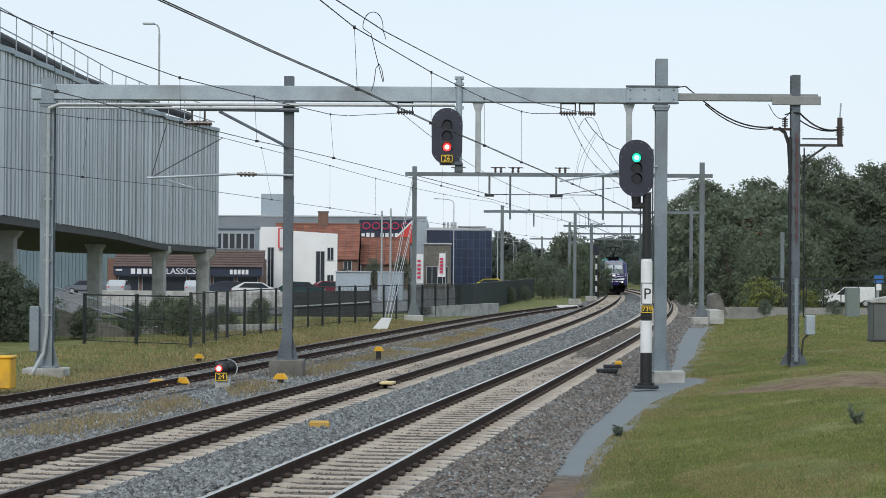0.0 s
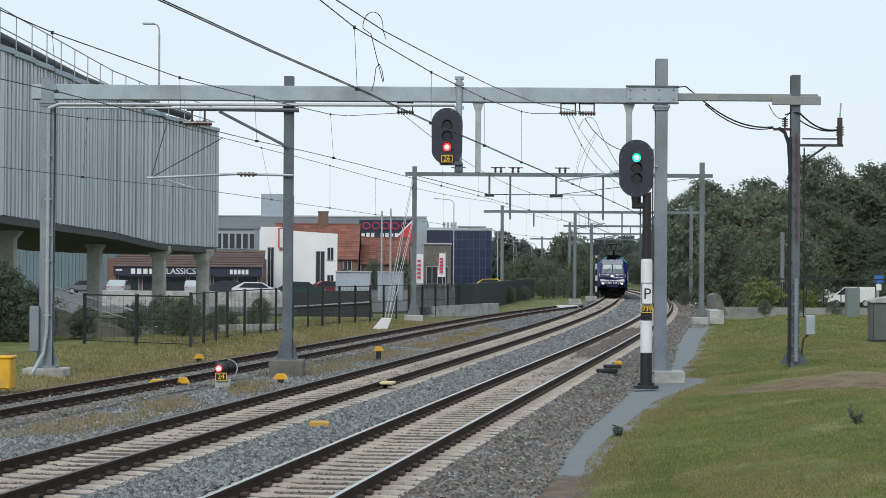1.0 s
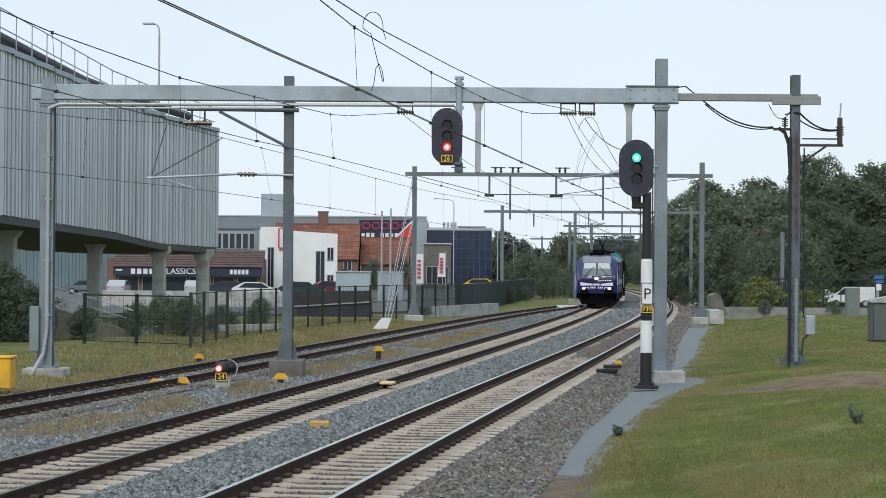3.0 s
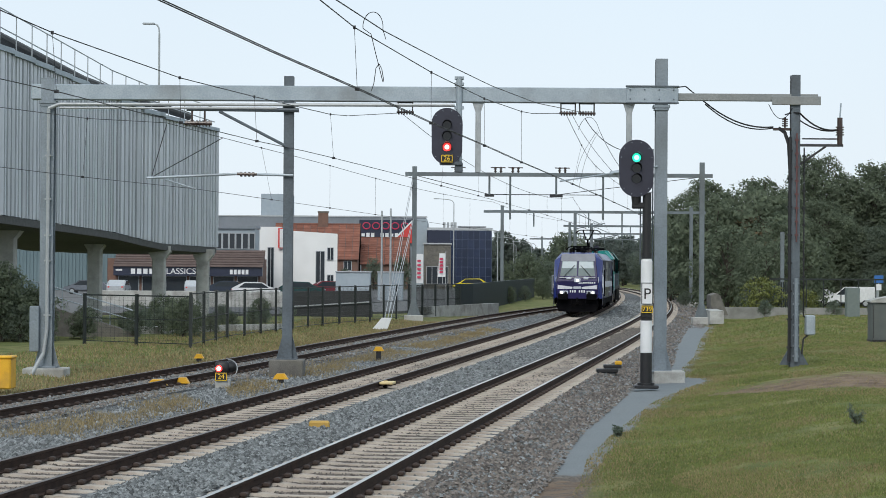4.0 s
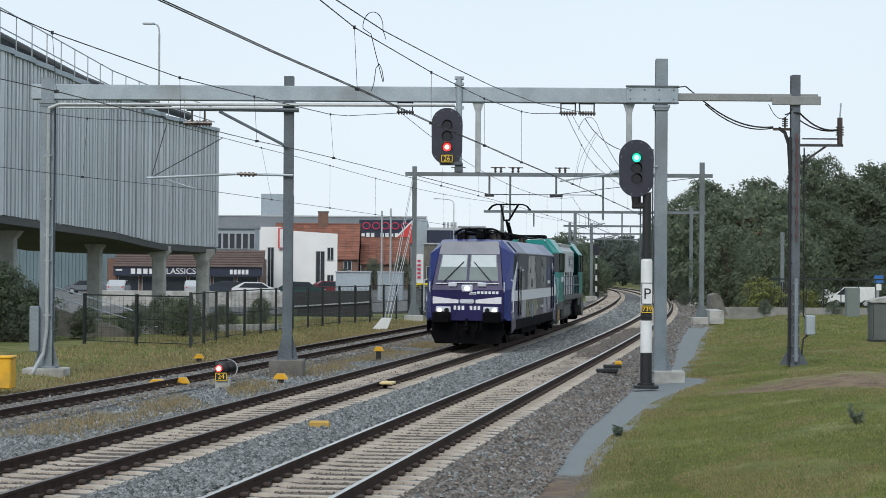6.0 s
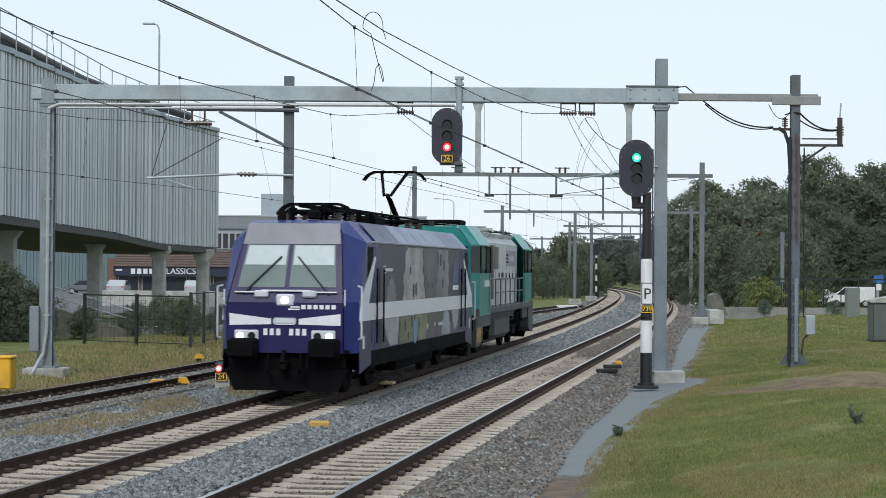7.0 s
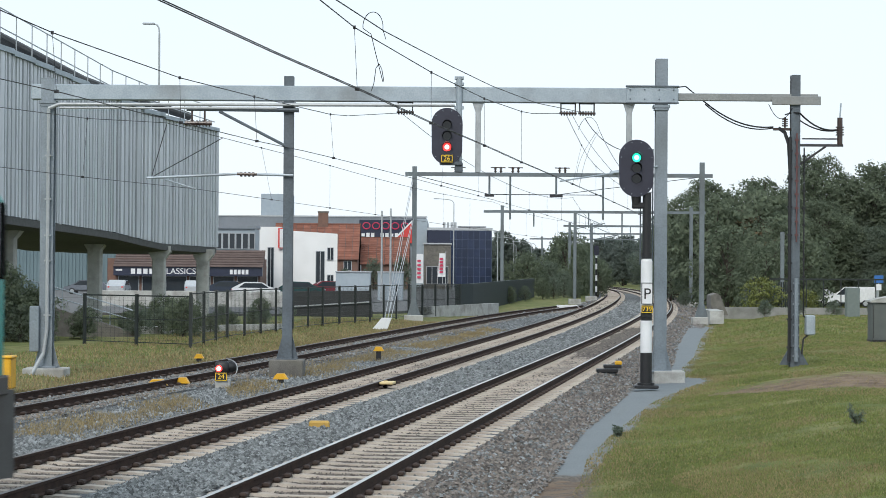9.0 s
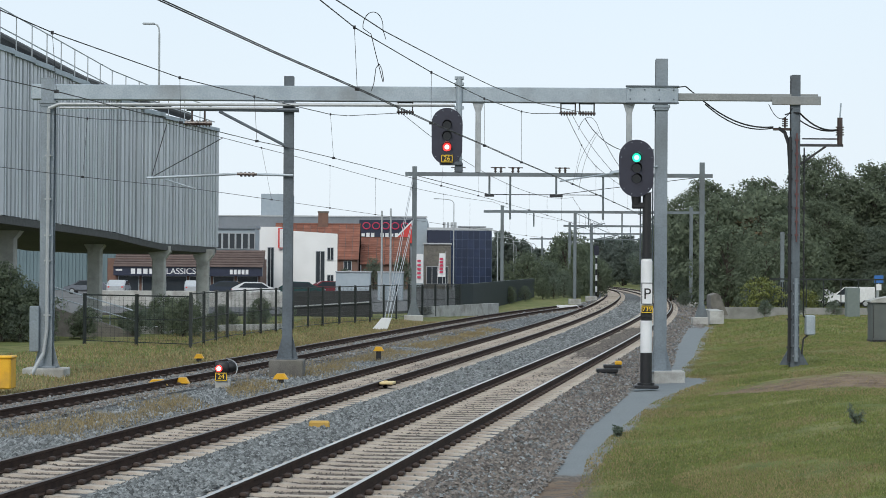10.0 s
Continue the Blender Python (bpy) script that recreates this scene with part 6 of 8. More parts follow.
def crown_points(rng, lobes, n):
    """Leaf places on and inside a set of lobes, thick at the skin, in small sprays."""
    w = np.array([l[3] ** 2 for l in lobes])
    sprays = n // 7
    pick = rng.choice(len(lobes), sprays, p=w / w.sum())
    d = rng.normal(size=(sprays, 3))
    d[:, 2] = np.abs(d[:, 2]) * np.where(rng.random(sprays) < 0.8, 1, -1)
    d /= np.linalg.norm(d, axis=1)[:, None]
    rl = np.array([l[3] for l in lobes])[pick]
    rad = rl * (1 - 0.5 * rng.random(sprays) ** 2.2 + 0.07 * rng.normal(size=sprays))
    c = np.array([l[:3] for l in lobes])[pick] + d * rad[:, None] * np.array([1, 1, 0.85])
    p = np.repeat(c, 7, 0)
    p = p + rng.normal(size=p.shape) * 0.028 * np.array([l[3] for l in lobes]).mean() * 4
    nn = np.repeat(d, 7, 0) + rng.normal(size=p.shape) * 0.55 + np.array([0, -0.1, 0.45])
    nn /= np.linalg.norm(nn, axis=1)[:, None]
    return p, nn


def tree(name, h, width, leaves, leaf, material, seed, label, low=0.22, full=0.8):
    rng = np.random.default_rng(seed)
    t = thing(name, Matrix.Identity(4), label, "tree" if name == "tree" else "bush")
    lobes = []
    n_l = 60 if name == "tree" else 24
    for k in range(n_l):
        f = (k + 0.5) / n_l
        z = h * (low + (0.93 - low) * f)
        env = width / 2 * math.sin(math.pi * min(1, 0.24 + 0.70 * f)) ** full
        a = k * 2.4 + rng.random()
        rr = env * 0.86 * math.sqrt(0.15 + 0.85 * rng.random())
        lobes.append((math.cos(a) * rr, math.sin(a) * rr, z, 0.35 + env * (0.16 + 0.16 * rng.random())))
    bm = bmesh.new()
    r0 = h * 0.022 + 0.05
    pts = [Vector((0, 0, -0.5)), Vector((rng.normal() * 0.1, rng.normal() * 0.1, h * 0.3)), Vector((rng.normal() * 0.25, rng.normal() * 0.25, h * 0.6)), Vector((0, 0, h * 0.85))]
    for i in range(3):
        bm_cyl(bm, pts[i], pts[i + 1], r0 * (1 - i * 0.28), r0 * (0.72 - i * 0.28), n=8)
    part("trunk", bm, M_BARK, t)
    bm = bmesh.new()
    for lx, ly, lz, lr in lobes:
        base = Vector((0, 0, max(h * 0.12, lz * 0.62)))
        bm_cyl(bm, base, Vector((lx, ly, lz)), r0 * 0.35, r0 * 0.10, n=5)
    part("branchwork", bm, M_BARK, t)
    p, nn = crown_points(rng, lobes, leaves)
    sz = leaf * (0.6 + 0.8 * rng.random(len(p)))
    ob = new("crown", quads_mesh("crown", p, nn, sz, material, seed))
    ob.parent = t
    return t


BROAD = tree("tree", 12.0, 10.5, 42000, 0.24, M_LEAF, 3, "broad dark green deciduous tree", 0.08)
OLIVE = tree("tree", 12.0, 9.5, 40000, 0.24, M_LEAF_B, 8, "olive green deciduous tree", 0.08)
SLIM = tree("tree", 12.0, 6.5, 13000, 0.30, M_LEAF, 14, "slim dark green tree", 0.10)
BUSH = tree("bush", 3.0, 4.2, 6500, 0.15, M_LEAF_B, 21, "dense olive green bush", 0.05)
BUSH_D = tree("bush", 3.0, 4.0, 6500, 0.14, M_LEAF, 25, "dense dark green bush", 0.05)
FAR_TREE = tree("tree", 12.0, 9.5, 14000, 0.40, M_LEAF_FAR, 51, "distant deciduous tree, its green greyed to carry haze", 0.05)
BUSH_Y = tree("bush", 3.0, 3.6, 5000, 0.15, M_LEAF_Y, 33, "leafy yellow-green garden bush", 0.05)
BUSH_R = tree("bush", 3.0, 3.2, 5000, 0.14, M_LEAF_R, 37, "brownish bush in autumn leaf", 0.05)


def plant(src, x, y, h, wide=1.0, turn=0.0, first=False):
    base = 12.0 if src.name.startswith("tree") else 3.0
    k = h / base
    m = pose(x, y, -0.1, 0, 0, turn) @ Matrix.Diagonal((k * wide, k * wide, k, 1))
    if first:
        src.matrix_basis = m
        return src
    return copy_thing(src, m)


rt = random.Random(5)
# wood on the right: a rising outline, then the far wood where the line bends away
right_wood = [(23.6, 204, 9.0), (26.4, 200, 12.0), (28.6, 200, 12.8), (31.6, 197, 11.8), (34.0, 196, 13.2), (36.8, 194, 14.0), (39.6, 193, 13.9), (42.6, 193, 13.6), (45.6, 192, 12.9), (48.6, 191, 12.0), (52.0, 190, 12.2), (27.5, 186, 7.0), (31, 184, 8.2), (35, 182, 9.0), (39.5, 181, 9.4), (43.5, 180, 9.4), (47.5, 179, 9.0)]
for i, (x, y, h) in enumerate(right_wood):
    plant((BROAD, OLIVE)[i % 2], x, y, h * 1.01 * rt.uniform(0.97, 1.03), rt.uniform(0.92, 1.08), rt.uniform(0, 360), first=i < 2)
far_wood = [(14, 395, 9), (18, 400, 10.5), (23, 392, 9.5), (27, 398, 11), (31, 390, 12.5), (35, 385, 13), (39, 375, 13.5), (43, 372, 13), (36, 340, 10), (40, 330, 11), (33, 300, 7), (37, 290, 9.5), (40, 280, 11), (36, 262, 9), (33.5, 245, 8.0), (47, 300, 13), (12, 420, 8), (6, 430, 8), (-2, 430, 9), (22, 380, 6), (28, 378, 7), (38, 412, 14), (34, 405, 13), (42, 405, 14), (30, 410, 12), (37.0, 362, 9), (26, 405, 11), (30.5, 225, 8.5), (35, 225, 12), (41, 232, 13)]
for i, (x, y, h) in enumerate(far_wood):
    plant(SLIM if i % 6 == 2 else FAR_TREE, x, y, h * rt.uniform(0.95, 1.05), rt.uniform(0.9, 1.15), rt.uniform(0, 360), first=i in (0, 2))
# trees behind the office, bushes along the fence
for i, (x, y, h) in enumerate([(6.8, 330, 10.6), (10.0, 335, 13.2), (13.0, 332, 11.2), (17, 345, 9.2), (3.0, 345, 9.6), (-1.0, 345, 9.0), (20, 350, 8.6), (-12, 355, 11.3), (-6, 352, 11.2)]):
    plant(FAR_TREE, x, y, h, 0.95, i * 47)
for i, (x, y, h) in enumerate([(9.2, 218, 4.6), (12.2, 224, 3.6), (14.2, 228, 4.6), (15.8, 232, 4.2), (17.0, 240, 3.8), (12.6, 206, 2.2), (14.2, 210, 2.6), (11.0, 196, 1.7), (16.8, 214, 2.4), (13.2, 198, 1.5), (9.6, 190, 1.3), (7.4, 178, 1.1), (5.6, 165, 0.9), (18.5, 262, 3.6)]):
    plant((BUSH, BUSH_D)[i % 2], x, y, h, 0.85, i * 61, first=i < 2)
# undergrowth at the left, behind the fence
for i, (x, y, h) in enumerate([(-16.5, 78, 1.6), (-15.8, 77, 1.3), (-14.6, 80, 0.6), (-13.4, 84, 0.6), (-12.2, 86, 0.9), (-11.0, 84.5, 1.0), (-17.5, 80, 1.9), (-10.3, 88, 0.5), (-9.3, 97, 0.7), (-12.6, 90, 1.0), (-11.0, 99, 0.8), (-9.6, 104, 0.8), (-8.4, 108, 0.7), (-17.0, 76.5, 1.9), (-16.2, 75.8, 1.1), (-14.4, 79.5, 0.8), (-12.6, 82, 0.9), (-10.8, 82.5, 1.0), (-11.8, 93, 0.8), (-9.8, 92, 0.5), (-9.0, 100, 0.6), (-13.6, 88, 0.8)]):
    plant((BUSH_D, BUSH)[i % 2], x, y, h, 1.0, i * 77)
for x, y, h, w in ((-8.5, 243, 3.3, 0.6), (-5.0, 243, 3.5, 0.6), (-12.0, 240, 2.2, 0.7)):
    plant(BUSH_D, x, y, h, w, x * 40)
# garden growth behind the right wall
for i, (s, x, y, h) in enumerate([(BUSH_Y, 21.0, 130.5, 2.4), (BUSH_R, 35.0, 186, 5.0), (BUSH_Y, 33.2, 187, 6.0), (BUSH, 24.5, 150, 3.2), (BUSH, 26.8, 155, 4.6), (BUSH_D, 22.6, 126.5, 0.9), (BUSH_D, 25.0, 126.5, 0.8), (BUSH_D, 27.6, 126, 0.9), (BUSH_D, 20.6, 126.5, 0.8), (BUSH, 23.0, 160, 4.0), (BUSH_Y, 24.4, 133, 2.0), (BUSH_R, 27.0, 176, 4.6), (BUSH, 28.5, 178, 6.6), (BUSH, 24.0, 175, 5.8), (BUSH_D, 21.4, 186, 3.6), (BUSH_D, 30.0, 127, 0.8), (BUSH, 29.0, 182, 5.2), (BUSH_D, 38.5, 176, 2.4), (BUSH_D, 19.6, 160, 0.9)]):
    plant(s, x, y, h, 1.0, i * 53, first=s in (BUSH_Y, BUSH_R) and i < 2)

# ---- train: an electric locomotive hauling a diesel one ----
M_BLUE = mat("blue_paint", (0.012, 0.026, 0.185), (0.009, 0.019, 0.135), spec=0.25, rough=0.25, scale=1.2, bump=0, dirt=(0.05, 0.05, 0.12), dirt_amount=0.4)
M_PURPLE = mat("violet_paint", (0.021, 0.017, 0.086), (0.014, 0.012, 0.060), spec=0.25, rough=0.28, scale=1.2, bump=0, dirt=(0.06, 0.05, 0.10), dirt_amount=0.5)
M_ROOFGREY = mat("grey_roof_paint", (0.22, 0.23, 0.27), (0.15, 0.16, 0.19), rough=0.5, scale=1.5)
M_ROOFBLUE = mat("pale_blue_roof", (0.33, 0.35, 0.47), (0.15, 0.16, 0.24), spread=0.25, rough=0.4, scale=0.8, fine=8)
M_ROOFNAVY = mat("navy_roof_print", (0.07, 0.08, 0.17), (0.035, 0.04, 0.10), spread=0.25, rough=0.35, scale=0.8, fine=8)
M_STRIPE = mat("white_stripe", (0.72, 0.72, 0.75), (0.62, 0.62, 0.66), rough=0.35)
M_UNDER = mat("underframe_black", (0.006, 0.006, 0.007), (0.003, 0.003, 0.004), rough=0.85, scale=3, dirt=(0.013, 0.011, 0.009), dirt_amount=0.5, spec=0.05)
M_CABGLASS = glass_mat("dark_cab_glass", (0.016, 0.020, 0.022))
# The sky's reflection is put into this glass as a light grey base colour.
M_SCREEN = glass_mat("reflection_grey_glass", (0.15, 0.19, 0.19), 0.12)
M_BLIND = mat("pale_window_blind", (0.40, 0.46, 0.48), (0.34, 0.40, 0.42), rough=0.3, bump=0)
M_TEAL = mat("teal_paint", (0.006, 0.235, 0.215), (0.005, 0.185, 0.170), rough=0.3, scale=1, dirt=(0.03, 0.16, 0.13), dirt_amount=0.5)
M_HOOD = mat("light_grey_hood", (0.52, 0.53, 0.54), (0.40, 0.41, 0.42), rough=0.5, scale=1.2, dirt=(0.22, 0.21, 0.19), dirt_amount=0.7)
M_DGREY = mat("dusty_frame_grey", (0.085, 0.083, 0.080), (0.045, 0.043, 0.041), rough=0.7, scale=2, dirt=(0.06, 0.05, 0.045), dirt_amount=0.6)
M_PANEL_GREY = mat("panel_grey", (0.27, 0.275, 0.29), (0.20, 0.205, 0.22), rough=0.5, scale=2)
M_LOUVRE = mat("dusty_brown_slats", (0.17, 0.155, 0.14), (0.11, 0.10, 0.09), rough=0.8, scale=2)
M_SILVER = mat("silver_paint", (0.58, 0.60, 0.66), (0.46, 0.48, 0.54), rough=0.4, scale=1)
M_LETTER = mat("white_lettering", (0.72, 0.73, 0.76), (0.66, 0.67, 0.70), rough=0.5, bump=0)


M_LIVERY = mat("navy_violet_side", (0.026, 0.025, 0.062), (0.014, 0.014, 0.036), rough=0.35, scale=0.9, fine=7, bump=0, spec=0.3, dirt=(0.06, 0.055, 0.075), dirt_amount=0.5)
M_GEAR_PALE = mat("pale_metal_print", (0.44, 0.42, 0.395), (0.15, 0.145, 0.145), rough=0.35, scale=1.6, fine=9, bump=0, dirt=(0.42, 0.41, 0.40), dirt_amount=0.7)
M_GEAR_GREY = mat("steel_grey_print", (0.20, 0.20, 0.215), (0.065, 0.065, 0.075), rough=0.35, scale=2.2, fine=12, bump=0, dirt=(0.34, 0.34, 0.36), dirt_amount=0.6)
M_GEAR_DARK = mat("charcoal_print", (0.060, 0.060, 0.070), (0.025, 0.025, 0.032), rough=0.35, scale=2.0, fine=10, bump=0, dirt=(0.14, 0.14, 0.15), dirt_amount=0.6)
M_OCHRE = mat("ochre_print", (0.18, 0.165, 0.085), (0.075, 0.072, 0.04), rough=0.35, scale=2.0, fine=10, bump=0, dirt=(0.30, 0.285, 0.20), dirt_amount=0.6)
M_PALE_PRINT = mat("silver_white_print", (0.42, 0.42, 0.46), (0.22, 0.22, 0.26), rough=0.35, scale=1.4, fine=8, bump=0, dirt=(0.12, 0.11, 0.16), dirt_amount=0.6)
M_VIOLET_PRINT = mat("bright_violet_print", (0.10, 0.045, 0.15), (0.045, 0.022, 0.075), rough=0.35, scale=2.0, bump=0)
M_BROWN_PRINT = mat("brown_print", (0.062, 0.052, 0.055), (0.028, 0.024, 0.028), rough=0.35, scale=2.0, fine=10, bump=0)
M_DOME = mat("blue_dome_print", (0.035, 0.055, 0.22), (0.025, 0.04, 0.15), rough=0.35, scale=1.5, bump=0)
M_SKY_PRINT = mat("pale_blue_print", (0.16, 0.26, 0.42), (0.10, 0.16, 0.30), rough=0.4, bump=0)
M_SPOT = mat("dark_print", (0.022, 0.022, 0.04), rough=0.4, bump=0)


def loft(rings, close=True):
    """Skin between rings of equal point count (open profiles), both sides by mirroring in y."""
    bm = bmesh.new()
    for s in (1, -1):
        vs = [[bm.verts.new((x, s * y, z)) for x, y, z in r] for r in rings]
        for a, b in zip(vs[:-1], vs[1:]):
            for j in range(len(a) - 1):
                bm.faces.new((a[j], a[j + 1], b[j + 1], b[j]))
    return bm


def body_ring(x, w=1.49, top=3.78, eave=3.30, bot=0.95, ins=0.45):
    return [(x, 0, bot), (x, w, bot), (x, w, 2.05), (x, w, eave), (x, w - ins, top), (x, 0, top + 0.03)]


def wheelset(parent, x, r, half=0.75):
    bm = bmesh.new()
    bm_cyl(bm, (0, -half, 0), (0, half, 0), 0.09, n=10)
    for s in (-1, 1):
        bm_cyl(bm, (0, s * (half - 0.065), 0), (0, s * (half + 0.065), 0), r, n=28)
        bm_cyl(bm, (0, s * (half - 0.085), 0), (0, s * (half - 0.06), 0), r + 0.03, n=28)
        bm_cyl(bm, (0, s * (half + 0.06), 0), (0, s * (half + 0.10), 0), r * 0.30, n=14)
        for k in range(6):
            a = k * math.pi / 3
            bm_cyl(bm, (math.cos(a) * r * 0.55, s * (half + 0.06), math.sin(a) * r * 0.55), (math.cos(a) * r * 0.55, s * (half + 0.08), math.sin(a) * r * 0.55), 0.05, n=8)
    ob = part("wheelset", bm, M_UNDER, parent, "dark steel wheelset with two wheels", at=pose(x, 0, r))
    ob["radius"] = r
    return ob


def bogie(parent, x, base, r):
    bm = bmesh.new()
    for s in (-1, 1):
        bm_box(bm, (x, s * 1.03, r + 0.08), (base + 1.3, 0.16, 0.20), bevel=0.03)
        bm_box(bm, (x, s * 1.05, r - 0.08), (base * 0.45, 0.14, 0.30), bevel=0.04)
        for e in (-1, 1):
            bm_box(bm, (x + e * base / 2, s * 1.10, r), (0.36, 0.22, 0.34), bevel=0.06)
            for o in (-0.34, 0.34):
                bm_cyl(bm, (x + e * base / 2 + o, s * 1.08, r + 0.1), (x + e * base / 2 + o, s * 1.08, r + 0.45), 0.10, n=10)
            bm_cyl(bm, (x + e * (base / 2 + 0.55), s * 1.15, r + 0.25), (x + e * (base / 2 - 0.05), s * 1.15, r + 0.42), 0.05, n=8)
        bm_cyl(bm, (x - 0.2, s * 1.12, r + 0.15), (x - 0.2, s * 1.12, r + 0.6), 0.16, n=10)
        bm_cyl(bm, (x + 0.2, s * 1.12, r + 0.15), (x + 0.2, s * 1.12, r + 0.6), 0.16, n=10)
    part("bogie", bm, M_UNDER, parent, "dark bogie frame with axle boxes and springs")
    return [wheelset(parent, x + e * base / 2, r) for e in (-1, 1)]


def buffer_pair(parent, x, way):
    for s in (-1, 1):
        bm = bmesh.new()
        bm_cyl(bm, (x, s * 0.875, 1.06), (x + way * 0.42, s * 0.875, 1.06), 0.13, n=12)
        bm_box(bm, (x + way * 0.45, s * 0.875, 1.06), (0.05, 0.56, 0.34), bevel=0.02)
        part("buffer", bm, M_UNDER, parent, "black rectangular buffer head on a sleeve")


def pantograph(parent, x, raised, way):
    """Single-arm pantograph on four insulators."""
    bm, ins = bmesh.new(), bmesh.new()
    z = 4.02
    for e in (-0.75, 0.75):
        for s in (-0.55, 0.55):
            bm_cyl(ins, (x + e, s, 3.80), (x + e, s, z), 0.07, 0.05, n=8)
            for k in range(3):
                bm_cyl(ins, (x + e, s, 3.84 + 0.06 * k), (x + e, s, 3.87 + 0.06 * k), 0.11, n=8)
    for s in (-0.55, 0.55):
        bm_cyl(bm, (x - 0.95, s, z), (x + 0.95, s, z), 0.045, n=6)
    for e in (-0.8, 0, 0.8):
        bm_cyl(bm, (x + e, -0.6, z), (x + e, 0.6, z), 0.045, n=6)
    if raised:
        foot, knee, head = (x - way * 0.7, 0, z + 0.05), (x + way * 0.9, 0, z + 0.70), (x - way * 0.15, 0, 5.37)
    else:
        foot, knee, head = (x - way * 0.8, 0, z + 0.06), (x + way * 1.1, 0, z + 0.10), (x - way * 0.6, 0, z + 0.14)
    pan = part("pantograph", bm, M_UNDER, parent, ("raised" if raised else "folded") + " black single-arm pantograph")
    bm = bmesh.new()
    bm_cyl(bm, foot, knee, 0.075, 0.06, n=8)
    bm_cyl(bm, (foot[0] + way * 0.3, 0.12, foot[2]), (knee[0] + way * 0.1, 0.12, knee[2] - 0.1), 0.025, n=5)
    part("lower_arm", bm, M_UNDER, pan)
    for s in (-0.16, 0.16):
        bm = bmesh.new()
        bm_cyl(bm, (knee[0], s * 0.6, knee[2]), (head[0], s * 2.2, head[2]), 0.045, n=6)
        part("upper_arm", bm, M_UNDER, pan)
    for e in (-0.14, 0.14):
        bm = bmesh.new()
        pts = [(head[0] + e, y, head[2] + dz) for y, dz in ((-0.86, -0.20), (-0.72, -0.04), (-0.55, 0.03), (0.55, 0.03), (0.72, -0.04), (0.86, -0.20))]
        wire_bm(bm, pts, 0.028, 6)
        part("contact_strip", bm, M_UNDER, pan)
    for y in (-0.35, 0.35):
        bm = bmesh.new()
        bm_cyl(bm, (head[0] - 0.2, y, head[2]), (head[0] + 0.2, y, head[2]), 0.02, n=5)
        part("head_link", bm, M_UNDER, pan)
    part("insulators", ins, M_INSUL, pan)
    return pan


